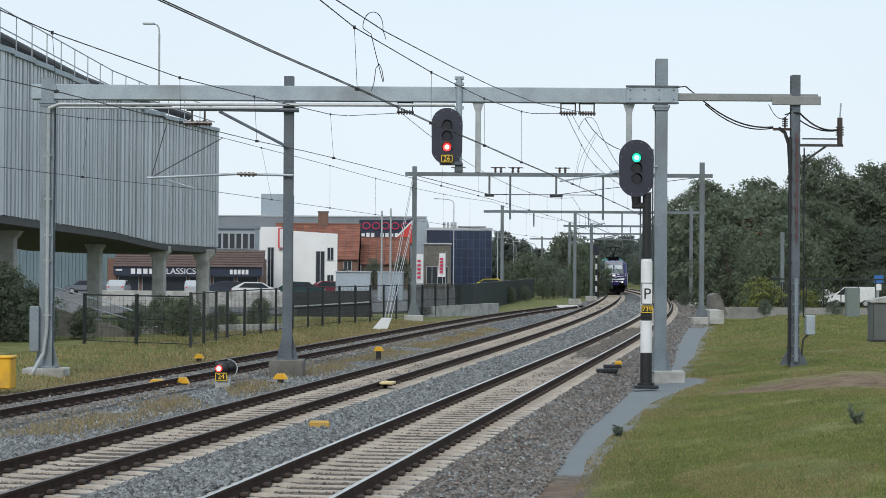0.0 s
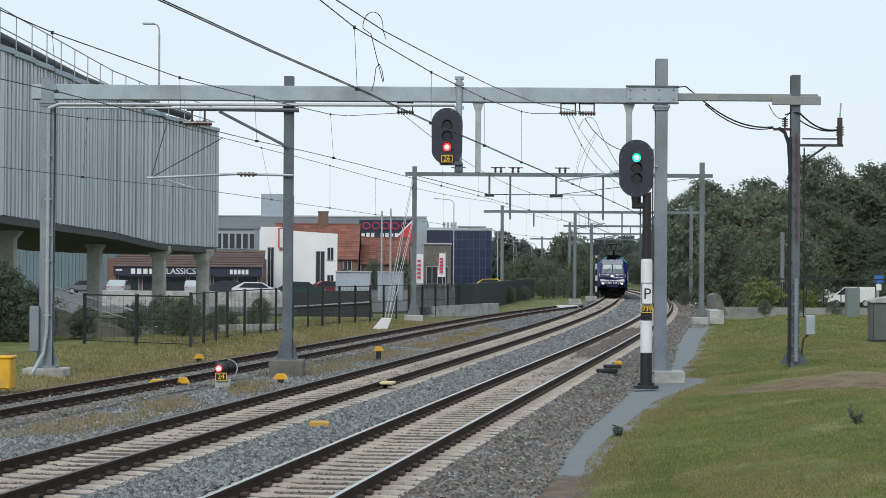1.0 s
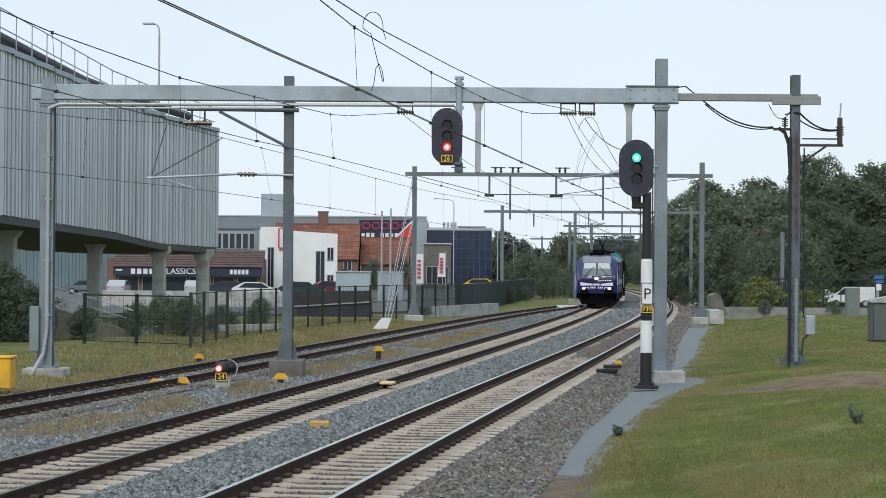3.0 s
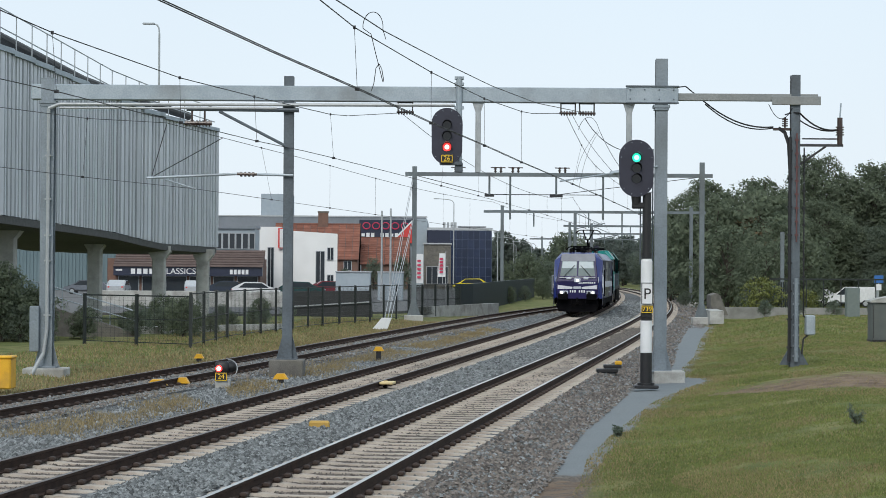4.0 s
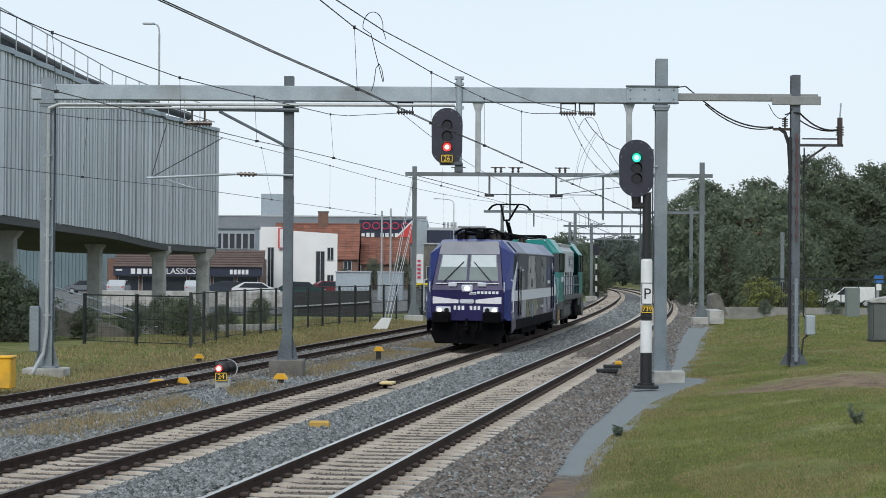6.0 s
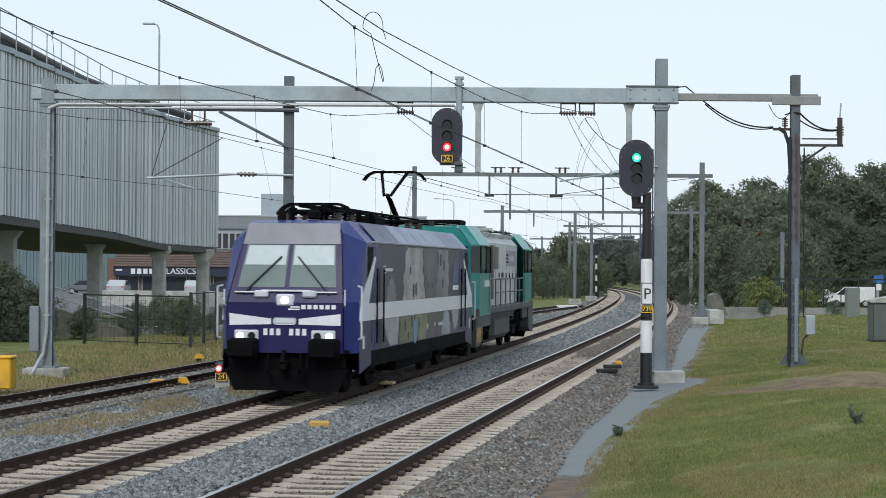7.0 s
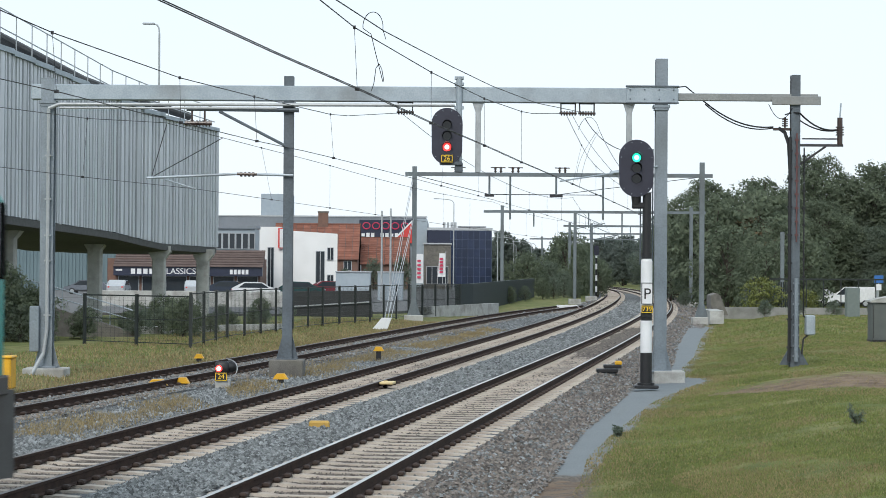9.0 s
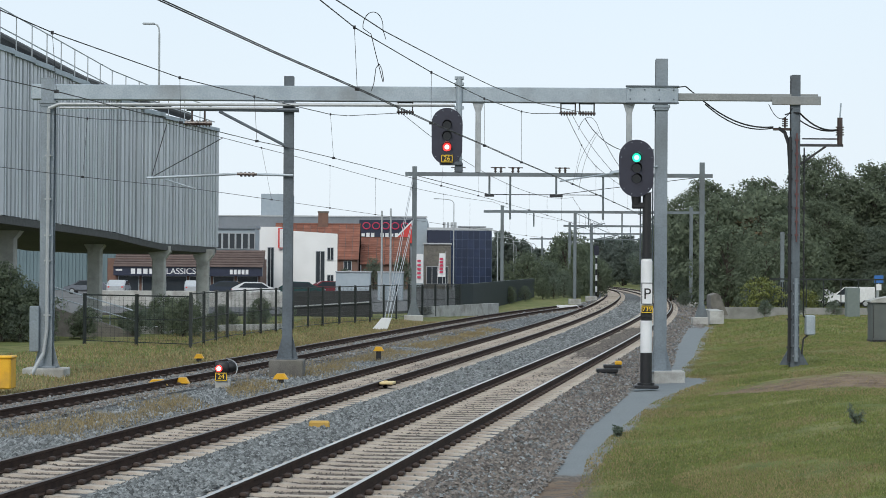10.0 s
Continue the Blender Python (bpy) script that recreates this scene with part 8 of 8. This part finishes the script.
def diesel_loco():
    lo = thing("diesel_locomotive", Matrix.Identity(4), "teal and light grey diesel locomotive with side walkways and railings", "locomotive")
    L = 8.2
    # frame and walkway
    bm = bmesh.new()
    bm_box(bm, (0, 0, 1.42), (2 * L - 0.5, 2.96, 0.22), bevel=0.02)
    bm_box(bm, (0, 0, 1.12), (2 * L - 1.2, 2.30, 0.42))
    part("frame", bm, M_DGREY, lo, "dusty grey main frame with walkway")
    def cab(x0, x1, w, name):
        """A cab with roof chamfers and raked outer end; x1 is the outer end."""
        s = 1 if x1 > x0 else -1
        def ring(x, shift=0.0, narrow=0.0):
            return [(x + shift, 0, 1.30), (x + shift, w - narrow, 1.30), (x + shift, w - narrow, 2.62), (x, w - narrow - 0.02, 3.50), (x - s * narrow, w - 0.45 - narrow, 4.08), (x - s * narrow, 0, 4.16)]
        bm = loft([ring(x0), ring(x1 - s * 0.45), ring(x1, s * 0.0, 0.22)])
        ends = [bm.verts.new((x1 - (0 if z < 3 else 0), y, z)) for y, z in ((-(w - 0.22), 1.30), (w - 0.22, 1.30), (w - 0.22, 2.62), (w - 0.24, 3.50), (w - 0.67, 4.05), (-(w - 0.67), 4.05), (-(w - 0.24), 3.50), (-(w - 0.22), 2.62))]
        bm.faces.new(ends)
        c = part(name, bm, M_TEAL, lo, "teal cab shell with chamfered roof")
        for sy in (-1, 1):
            bm = bmesh.new()
            a, b = x0 + s * 0.15, x1 - s * 0.55
            bm_prism(bm, [(a, 2.62), (b, 2.62), (b, 3.46), (a, 3.46)], "y", sy * (w - 0.012), sy * (w + 0.01))
            sw = part("side_window", bm, M_CABGLASS, c, "dark cab side window band")
            for xx in (a, (a + b) / 2, b):
                bm = bmesh.new()
                bm_box(bm, (xx, sy * (w + 0.015), 3.04), (0.05, 0.03, 0.86))
                part("window_post", bm, M_UNDER, c)
            bm = bmesh.new()
            xm = (a + b) / 2
            # This pane's grey stands in for reflected sky.
            bm_prism(bm, [(xm + s * 0.12, 2.74), (b - s * 0.12, 2.74), (b - s * 0.16, 3.36), (xm + s * 0.12, 3.36)], "y", sy * (w + 0.006), sy * (w + 0.016))
            part("window_pane", bm, M_SCREEN, sw, "pane with reflection grey in its colour, in a black frame")
            bm = bmesh.new()
            bm_box(bm, (x0 + s * 0.45, sy * (w + 0.008), 1.98), (0.02, 0.012, 1.2))
            part("door_joint", bm, M_UNDER, c)
            bm = bmesh.new()
            bm_prism(bm, [(x0, 0.95), (x1 - s * 0.3, 0.95), (x1 - s * 0.3, 1.30), (x0, 1.30)], "y", sy * (w - 0.10), sy * (w - 0.03))
            part("lower_skirt", bm, M_DGREY, c, "grey skirt below the cab")
            bm = bmesh.new()
            bm_quad(bm, (x1 - s * 0.40, sy * (w + 0.008), 2.64), (x1 + s * 0.004, sy * (w - 0.205), 2.64), (x1 + s * 0.004, sy * (w - 0.225), 3.45), (x1 - s * 0.40, sy * (w - 0.005), 3.45))
            part("corner_window", bm, M_CABGLASS, c)
        bm = bmesh.new()
        bm_quad(bm, (x1 + s * 0.012, -(w - 0.3), 2.66), (x1 + s * 0.012, w - 0.3, 2.66), (x1 + s * 0.012, w - 0.32, 3.44), (x1 + s * 0.012, -(w - 0.32), 3.44))
        part("windscreen", bm, M_CABGLASS, c)
        for y in (-0.85, 0.85):
            bm = bmesh.new()
            bm_cyl(bm, (x1, y, 1.6), (x1 + s * 0.05, y, 1.6), 0.11, n=12)
            part("lamp_lens", bm, M_CABGLASS, c)
        bm = bmesh.new()
        bm_cyl(bm, (x1 - s * 0.3, 0, 4.12), (x1 - s * 0.2, 0, 4.12), 0.10, n=12)
        part("lamp_lens", bm, M_CABGLASS, c)
        return c
    front = cab(5.1, L, 1.49, "front_cab")
    rear = cab(-5.0, -L - 0.15, 1.42, "rear_cab")
    for k in range(5):
        bm = bmesh.new()
        bm_box(bm, (6.9 - k * 0.24 - 0.3, 1.497, 2.30), (0.17, 0.012, 0.17 if k % 2 else 0.22))
        part("name_bar", bm, M_LETTER, front)
    # hood between the cabs: louvred section, then smooth doors
    bm = bmesh.new()
    for a, b in ((-5.9, 5.1),):
        prof = [(-1.18, 1.5), (1.18, 1.5), (1.18, 3.62), (0.86, 3.95), (-0.86, 3.95), (-1.18, 3.62)]
        bm_prism(bm, prof, "x", a + 0.88, b)
    hood = part("hood", bm, M_HOOD, lo, "light grey engine hood with dirty patches")
    for sy in (-1, 1):
        for x0, x1 in ((4.95, 3.35), (3.15, 2.0)):
            bm = bmesh.new()
            bm_prism(bm, [(x0, 1.75), (x1, 1.75), (x1, 3.55), (x0, 3.55)], "y", sy * 1.181, sy * 1.188)
            g = part("louvre", bm, M_DGREY, hood, "brown-grey louvre grille")
            bm = bmesh.new()
            for k in range(24):
                bm_box(bm, ((x0 + x1) / 2, sy * 1.20, 1.80 + k * 0.073), (x0 - x1 - 0.08, 0.04, 0.028))
            part("louvre_slats", bm, M_LOUVRE, g)
        for k in range(6):
            x = 1.5 - k * 1.02
            bm = bmesh.new()
            bm_prism(bm, [(x, 1.62), (x - 0.94, 1.62), (x - 0.94, 3.58), (x, 3.58)], "y", sy * 1.18, sy * 1.194)
            dpart = part("hood_door", bm, M_HOOD, hood, "light grey hood door")
            bm = bmesh.new()
            bm_box(bm, (x - 0.86, sy * 1.21, 2.5), (0.03, 0.03, 0.22))
            part("door_handle", bm, M_UNDER, dpart)
        bm = bmesh.new()
        bm_prism(bm, [(-1.4, 2.85), (-4.3, 2.85), (-4.3, 3.40), (-1.4, 3.40)], "y", sy * 1.19, sy * 1.203)
        part("name_panel", bm, M_PANEL_GREY, hood, "grey company panel")
        for k in range(3):
            bm = bmesh.new()
            bm_box(bm, (-1.75, sy * 1.207, 3.24 - k * 0.12), (0.42, 0.01, 0.07))
            part("emblem_bar", bm, M_BLUE, hood, "blue emblem bar")
        for k in range(7):
            bm = bmesh.new()
            bm_box(bm, (-2.25 - k * 0.25, sy * 1.207, 3.12), (0.18, 0.01, 0.20))
            part("name_bar", bm, M_HOOD, hood)
        for k in range(4):
            bm = bmesh.new()
            bm_box(bm, (-0.1 - k * 0.16, sy * 1.207, 2.55), (0.11, 0.01, 0.16))
            part("name_bar", bm, M_DGREY, hood)
        # railing: posts and two rails
        bm = bmesh.new()
        for z in (2.42, 1.98):
            bm_cyl(bm, (4.9, sy * 1.45, z), (-4.9, sy * 1.45, z), 0.022, n=6)
        part("handrail", bm, M_GALV_DARK, lo, "dark grey walkway handrail")
        for k in range(8):
            bm = bmesh.new()
            bm_cyl(bm, (4.9 - k * 1.38, sy * 1.45, 1.5), (4.9 - k * 1.38, sy * 1.45, 2.44), 0.022, n=6)
            part("railing_post", bm, M_GALV_DARK, lo)
    for x in (4.0, 2.4, 0.6):
        bm = bmesh.new()
        bm_cyl(bm, (x, 0, 3.93), (x, 0, 4.06), 0.62, n=20)
        part("roof_fan", bm, M_DGREY, lo, "round roof fan")
    for x, z, size, m, lb in ((-2.2, 4.02, (1.8, 0.8, 0.16), M_DGREY, "grey exhaust box on the roof"), (-4.4, 4.00, (1.2, 1.2, 0.12), M_HOOD, "pale roof hatch"), (6.3, 4.2, (1.3, 1.5, 0.16), M_UNDER, "dark air-conditioning box on the cab roof")):
        bm = bmesh.new()
        bm_box(bm, (x, 0, z), size, bevel=0.04)
        part("exhaust_box" if x == -2.2 else "roof_hatch" if x < 0 else "roof_box", bm, m, lo, lb)
    for sy in (-1, 1):
        for k in range(8):
            bm = bmesh.new()
            bm_box(bm, (4.4 - k * 1.2, sy * 0.99, 3.84), (1.05, 0.02, 0.30), Matrix.Rotation(sy * radians(-44), 3, "X"))
            part("roof_panel", bm, M_HOOD, hood, "pale sloped hood panel")
        bm = bmesh.new()
        bm_prism(bm, [(1.8, 2.75), (0.8, 2.75), (0.8, 3.50), (1.8, 3.50)], "y", sy * 1.19, sy * 1.205)
        part("small_grille", bm, M_LOUVRE, hood, "small dusty grille")
    # lower parts
    bm = bmesh.new()
    bm_box(bm, (0, 0, 0.78), (4.6, 2.5, 0.80), bevel=0.16)
    part("fuel_tank", bm, M_DGREY, lo, "dirty grey fuel tank between the bogies")
    for e in (-1, 1):
        bm = bmesh.new()
        bm_prism(bm, [(e * L, 0.35), (e * L, 1.35), (e * (L - 1.7), 1.35), (e * (L - 1.5), 0.55), (e * (L - 0.9), 0.40)], "y", -1.44, 1.44)
        part("step_well", bm, M_DGREY, lo, "grey end step well")
        for sy in (-1, 1) if e > 0 else ():
            bm = bmesh.new()
            for k in range(4):
                x = e * (L - 0.1 - k * 0.24)
                bm_quad(bm, (x, sy * 1.447, 0.5), (x - e * 0.12, sy * 1.447, 0.5), (x - e * 0.42, sy * 1.447, 1.32), (x - e * 0.30, sy * 1.447, 1.32))
            part("warning_stripes", bm, M_YELLOW, lo, "yellow and black warning stripes")
        bm = bmesh.new()
        bm_box(bm, (e * (L + 0.05), 0, 1.05), (0.25, 2.7, 0.40), bevel=0.03)
        part("buffer_beam", bm, M_UNDER, lo)
        buffer_pair(lo, e * (L + 0.12), e)
        bm = bmesh.new()
        bm_prism(bm, [(-1.25, 0.55), (-1.1, 0.15), (1.1, 0.15), (1.25, 0.55)], "x", e * (L - 0.15), e * L)
        part("rail_guard", bm, M_UNDER, lo)
    return lo, bogie(lo, 4.6, 2.4, 0.6) + bogie(lo, -4.6, 2.4, 0.6)


ELECTRIC, ELECTRIC_WHEELS = electric_loco()
DIESEL, DIESEL_WHEELS = diesel_loco()

# distance run by the train's front along the middle track, as a table of arc length
ARC = [(0.0, -120.0)]
while ARC[-1][1] < 365:
    y = ARC[-1][1]
    ARC.append((ARC[-1][0] + math.hypot(0.5, track_x(C2, y + 0.5) - track_x(C2, y)), y + 0.5))
ARC_S, ARC_Y = np.array([a[0] for a in ARC]), np.array([a[1] for a in ARC])


def on_track(s):
    y = float(np.interp(s, ARC_S, ARC_Y))
    return Vector((track_x(C2, y), y, 0))


SPEED = 26.0
FRONT_AT_7 = float(np.interp(41.1, ARC_Y, ARC_S))


def run(t):
    """Metres run since 7 s; the train gains a little speed after 5 s."""
    return SPEED * (t - 7.0) - 2.55 + 1.27 * 0.5 * math.log1p(math.exp((t - 5.2) / 0.5))


def front_s(t):
    """Arc place of the leading buffers; falls as the train comes on."""
    return FRONT_AT_7 - run(t)


def vehicle_pose(s_mid, half):
    a, b = on_track(s_mid - half), on_track(s_mid + half)
    mid, f = (a + b) / 2, (a - b).normalized()
    left = Vector((0, 0, 1)).cross(f)
    return Matrix((( f.x, left.x, 0, mid.x), (f.y, left.y, 0, mid.y), (0, 0, 1, 0), (0, 0, 0, 1)))

# ---- ballast stones, grass blades, weeds ----
def fast_mesh(name, verts, tris, material):
    me = bpy.data.meshes.new(name)
    me.vertices.add(len(verts))
    me.vertices.foreach_set("co", verts.astype(np.float32).ravel())
    me.loops.add(len(tris) * 3)
    me.loops.foreach_set("vertex_index", tris.astype(np.int32).ravel())
    me.polygons.add(len(tris))
    me.polygons.foreach_set("loop_start", np.arange(0, len(tris) * 3, 3, dtype=np.int32))
    me.update(calc_edges=True)
    me.materials.append(material)
    return me


OCTA = np.array([(1, 0, 0), (-1, 0, 0), (0, 1, 0), (0, -1, 0), (0, 0, 1), (0, 0, -1)], float)
OCTA_T = np.array([(0, 2, 4), (2, 1, 4), (1, 3, 4), (3, 0, 4)])


def stones(name, pts, size, material, seed, label):
    rng = np.random.default_rng(seed)
    n = len(pts)
    v = OCTA[None] * (0.55 + 0.75 * rng.random((n, 6, 1)))
    v = v + rng.normal(size=(n, 6, 3)) * 0.14
    a = rng.random(n) * math.tau
    ca, sa = np.cos(a), np.sin(a)
    x, y = v[..., 0] * ca[:, None] - v[..., 1] * sa[:, None], v[..., 0] * sa[:, None] + v[..., 1] * ca[:, None]
    v = np.stack([x, y, v[..., 2] * 0.75], -1) * (size * (0.6 + 0.8 * rng.random(n)))[:, None, None] + pts[:, None, :]
    t = (OCTA_T[None] + np.arange(n)[:, None, None] * 6).reshape(-1, 3)
    ob = new(name, fast_mesh(name, v.reshape(-1, 3), t, material))
    return tagged(ob, label, "ballast", "", "stuff")


def track_arr(c, y):
    return np.array([track_x(c, float(k)) for k in y])


def on_sleeper(c, x, y, xc, rows):
    """True for places on top of a sleeper of that track."""
    slope = np.array([track_x(c, float(k) + 0.5) - track_x(c, float(k) - 0.5) for k in y])
    yc = y + slope / np.hypot(slope, 1) * (x - xc)
    k = np.clip(np.searchsorted(rows, yc), 1, len(rows) - 1)
    gap = np.minimum(abs(yc - rows[k - 1]), abs(yc - rows[k]))
    return (abs(x - xc) < 1.36) & (gap < 0.125)


def ballast():
    rng = np.random.default_rng(11)
    S1 = np.array([p.y for p, d in centre_line(C1, -30, 370, 0.6)])
    S2 = np.array([p.y for p, d in centre_line(C2, -80, 370, 0.6)])
    grey, brown = [], []
    for y0, y1, dens, size in ((19, 32, 300, 0.038), (32, 48, 180, 0.042), (48, 75, 80, 0.050), (75, 120, 22, 0.055), (120, 185, 7, 0.10)):
        n = int(dens * (y1 - y0) * 17)
        y = y0 + (y1 - y0) * rng.random(n)
        u = rng.random(n)
        x1, x2, x3 = track_arr(C1, y), track_arr(C2, y), track_arr(C3, y)
        edge = np.where(y < 106, np.array([path_edges(float(k))[0] for k in y]), x1 + 3.0)
        x3 = np.where(y < 150, x3, x2)
        x = (x3 - 2.4) + u * (edge + 0.25 - (x3 - 2.4))
        # thin out where the frames show sleepers and the dry strip
        inside = np.minimum(np.minimum(abs(x - x1), abs(x - x2)), abs(x - x3)) < 1.15
        strip = (x > x3 + 1.3) & (x < x2 - 1.7) & (np.array([noise.noise((float(a) * 0.5, float(b) * 0.22, 3)) for a, b in zip(x, y)]) > 0.0)
        keep = ~on_sleeper(C1, x, y, x1, S1) & ~on_sleeper(C2, x, y, x2, S2) & ~(inside & (rng.random(n) < 0.15)) & ~(strip & (rng.random(n) < 0.5))
        x, y, x1, x2, x3 = x[keep], y[keep], x1[keep], x2[keep], x3[keep]
        z = np.array([ground_z(float(a), float(b)) for a, b in zip(x, y)]) + 0.004 + 0.022 * rng.random(len(x)) * np.where(np.minimum(abs(x - x1), abs(x - x2)) < 1.3, 0.3, 1.0) - np.where(np.minimum(abs(x - x1), abs(x - x2)) < 1.3, 0.010, 0.0)
        p = np.stack([x, y, z], 1)
        s = np.full(len(x), size) * np.where(np.minimum(abs(x - x1), abs(x - x2)) < 1.3, 0.75, 1.0)
        dusty = (np.minimum(abs(x - x1), abs(x - x2)) < 0.75) | (x > x1 + 1.2) & (rng.random(len(x)) < 0.75) | (x < x3 + 1.5) & (rng.random(len(x)) < 0.4)
        grey.append((p[~dusty], s[~dusty]))
        brown.append((p[dusty], s[dusty]))
    for lot, m, sd, lb in ((grey, M_STONE, 1, "loose blue-grey ballast stones"), (brown, M_STONE_BROWN, 2, "brown-dusted ballast stones near the rails")):
        stones("ballast_stones", np.concatenate([a for a, b in lot]), np.concatenate([b for a, b in lot]), m, sd, lb)


ballast()


def blades(name, pts, height, width, material, seed, label):
    rng = np.random.default_rng(seed)
    n = len(pts)
    a = rng.random(n) * math.tau
    d = np.stack([np.cos(a), np.sin(a), np.zeros(n)], 1) * (width * (0.6 + 0.8 * rng.random(n)))[:, None]
    h = height * (0.45 + 0.9 * rng.random(n))
    lean = rng.normal(size=(n, 3)) * (h * 0.35)[:, None]
    lean[:, 2] = h
    v = np.stack([pts - d, pts + d, pts + lean], 1).reshape(-1, 3)
    ob = new(name, fast_mesh(name, v, np.arange(n * 3).reshape(-1, 3), material))
    return tagged(ob, label, "grass", "", "stuff")


def lawn():
    rng = np.random.default_rng(23)
    green, dry = [], []
    for y0, y1, dens, hh, ww in ((15, 30, 1100, 0.034, 0.006), (30, 50, 520, 0.036, 0.009), (50, 80, 200, 0.042, 0.014), (80, 125, 50, 0.06, 0.03)):
        n = int(dens * (y1 - y0) * 14)
        y = y0 + (y1 - y0) * rng.random(n)
        edge = np.array([path_edges(float(k))[1] if k < 108 else path_edges(108.0)[1] for k in y])
        wide = np.minimum(0.235 * y + 1.0 - edge, 14)
        x = edge - 0.15 + wide * rng.random(n) ** 1.05
        z = np.array([zone(float(a), float(b)) for a, b in zip(x, y)])
        near_edge = (x - edge) < 1.1 * rng.random(n) ** 1.5
        patch = np.array([noise.noise((float(a) * 0.35, float(b) * 0.25, 7)) for a, b in zip(x, y)])
        ok = ((z == 1) & (rng.random(n) < 0.95)) | ((z == 3) & (rng.random(n) < 0.05)) | (near_edge & (rng.random(n) < 0.4))
        drier = (near_edge & (rng.random(n) < 0.5)) | (z == 3) | (rng.random(n) < 0.10 + 0.35 * (patch > 0.12))
        p = np.stack([x, y, np.array([ground_z(float(a), float(b)) for a, b in zip(x, y)])], 1)
        for lot, sel in ((green, ok & ~drier), (dry, ok & drier)):
            lot.append((p[sel], np.full(sel.sum(), hh), np.full(sel.sum(), ww)))
    # left verge beyond the siding and tufts in the dry strip
    n = 60000
    y = 38 + 75 * rng.random(n)
    x3 = track_arr(C3, y)
    x = x3 - 2.1 - 7.5 * rng.random(n) ** 1.2
    p = np.stack([x, y, np.array([ground_z(float(a), float(b)) for a, b in zip(x, y)])], 1)
    sel = rng.random(n) < 0.34 + 0.25 * (x < x3 - 5)
    green.append((p[sel], np.full(sel.sum(), 0.06), np.full(sel.sum(), 0.016)))
    dry.append((p[~sel], np.full((~sel).sum(), 0.10), np.full((~sel).sum(), 0.016)))
    n = 42000
    y = 26 + 75 * rng.random(n) ** 1.2
    x3, x2 = track_arr(C3, y), track_arr(C2, y)
    f = np.clip(0.5 + 0.22 * rng.normal(size=n), 0, 1)
    x = x3 + 1.25 + f * (x2 - x3 - 2.9)
    nz = np.array([noise.noise((float(a) * 0.5, float(b) * 0.22, 3)) for a, b in zip(x, y)])
    sel = (nz > -0.12) & (x2 - x3 > 3.2)
    p = np.stack([x, y, np.array([ground_z(float(a), float(b)) for a, b in zip(x, y)])], 1)[sel]
    dry.append((p, np.full(len(p), 0.11), np.full(len(p), 0.008)))
    for lot, m, sd, lb in ((green, M_GRASS, 5, "short green grass blades"), (dry, M_GRASS_DRY, 6, "dry straw-coloured grass blades")):
        blades("grass_blades", np.concatenate([l[0] for l in lot]), np.concatenate([l[1] for l in lot]), np.concatenate([l[2] for l in lot]), m, sd, lb)


lawn()


def weed(x, y, h, seed, label):
    rng = np.random.default_rng(seed)
    w = thing("weed", pose(x, y, ground_z(x, y)), label, "weed", "weeds")
    bm = bmesh.new()
    n = 220
    p = np.zeros((n, 3))
    for k in range(7):
        a, l = rng.random() * math.tau, h * (0.6 + 0.5 * rng.random())
        tip = Vector((math.cos(a) * l * 0.45, math.sin(a) * l * 0.45, l))
        bm_cyl(bm, (0, 0, -0.02), tip, 0.006, 0.003, n=4)
        for j in range(n // 7):
            f = 0.25 + 0.75 * rng.random()
            p[k * (n // 7) + j] = np.array(tip) * f + rng.normal(size=3) * 0.03
    part("stem", bm, M_BARK, w)
    nn = rng.normal(size=(n, 3))
    nn /= np.linalg.norm(nn, axis=1)[:, None]
    ob = new("leaves", quads_mesh("leaves", p, nn, 0.05 * (0.6 + rng.random(n)), M_LEAF, seed))
    ob.parent = w


weed(3.3, 37.0, 0.20, 3, "small dark green weed on the path")
weed(6.95, 33.2, 0.30, 9, "tall thin weed on the lawn")

def motions():
    n = int(SECONDS * FPS)
    for ob, wheels, back, half in ((ELECTRIC, ELECTRIC_WHEELS, 9.45, 5.2), (DIESEL, DIESEL_WHEELS, 18.9 + 8.65, 4.6)):
        walk(ob, [(i / 10, vehicle_pose(front_s(i / 10) + back, half)) for i in range(int(SECONDS * 10) + 1)])
        for w in wheels:
            r, x = w["radius"], w.location.x
            walk(w, [(i / FPS, Matrix.Translation((x, 0, r)) @ Matrix.Rotation((run(i / FPS) - run(0)) / r, 4, "Y")) for i in range(n + 1)])
    # the yellow car crosses behind the fence
    rows = ((0.0, 5.85), (1.5, 5.6), (2.5, 4.7), (3.8, 3.85), (4.6, 2.4), (5.4, 0.6), (5.7, -0.3), (6.5, -3.6), (7.5, -9.5), (8.3, -15.5), (9.2, -17.0), (SECONDS, -17.2))
    walk(YELLOW_CAR, [(t, pose(x, 252.5, -0.03, 0, 0, 180)) for t, x in rows])


motions()
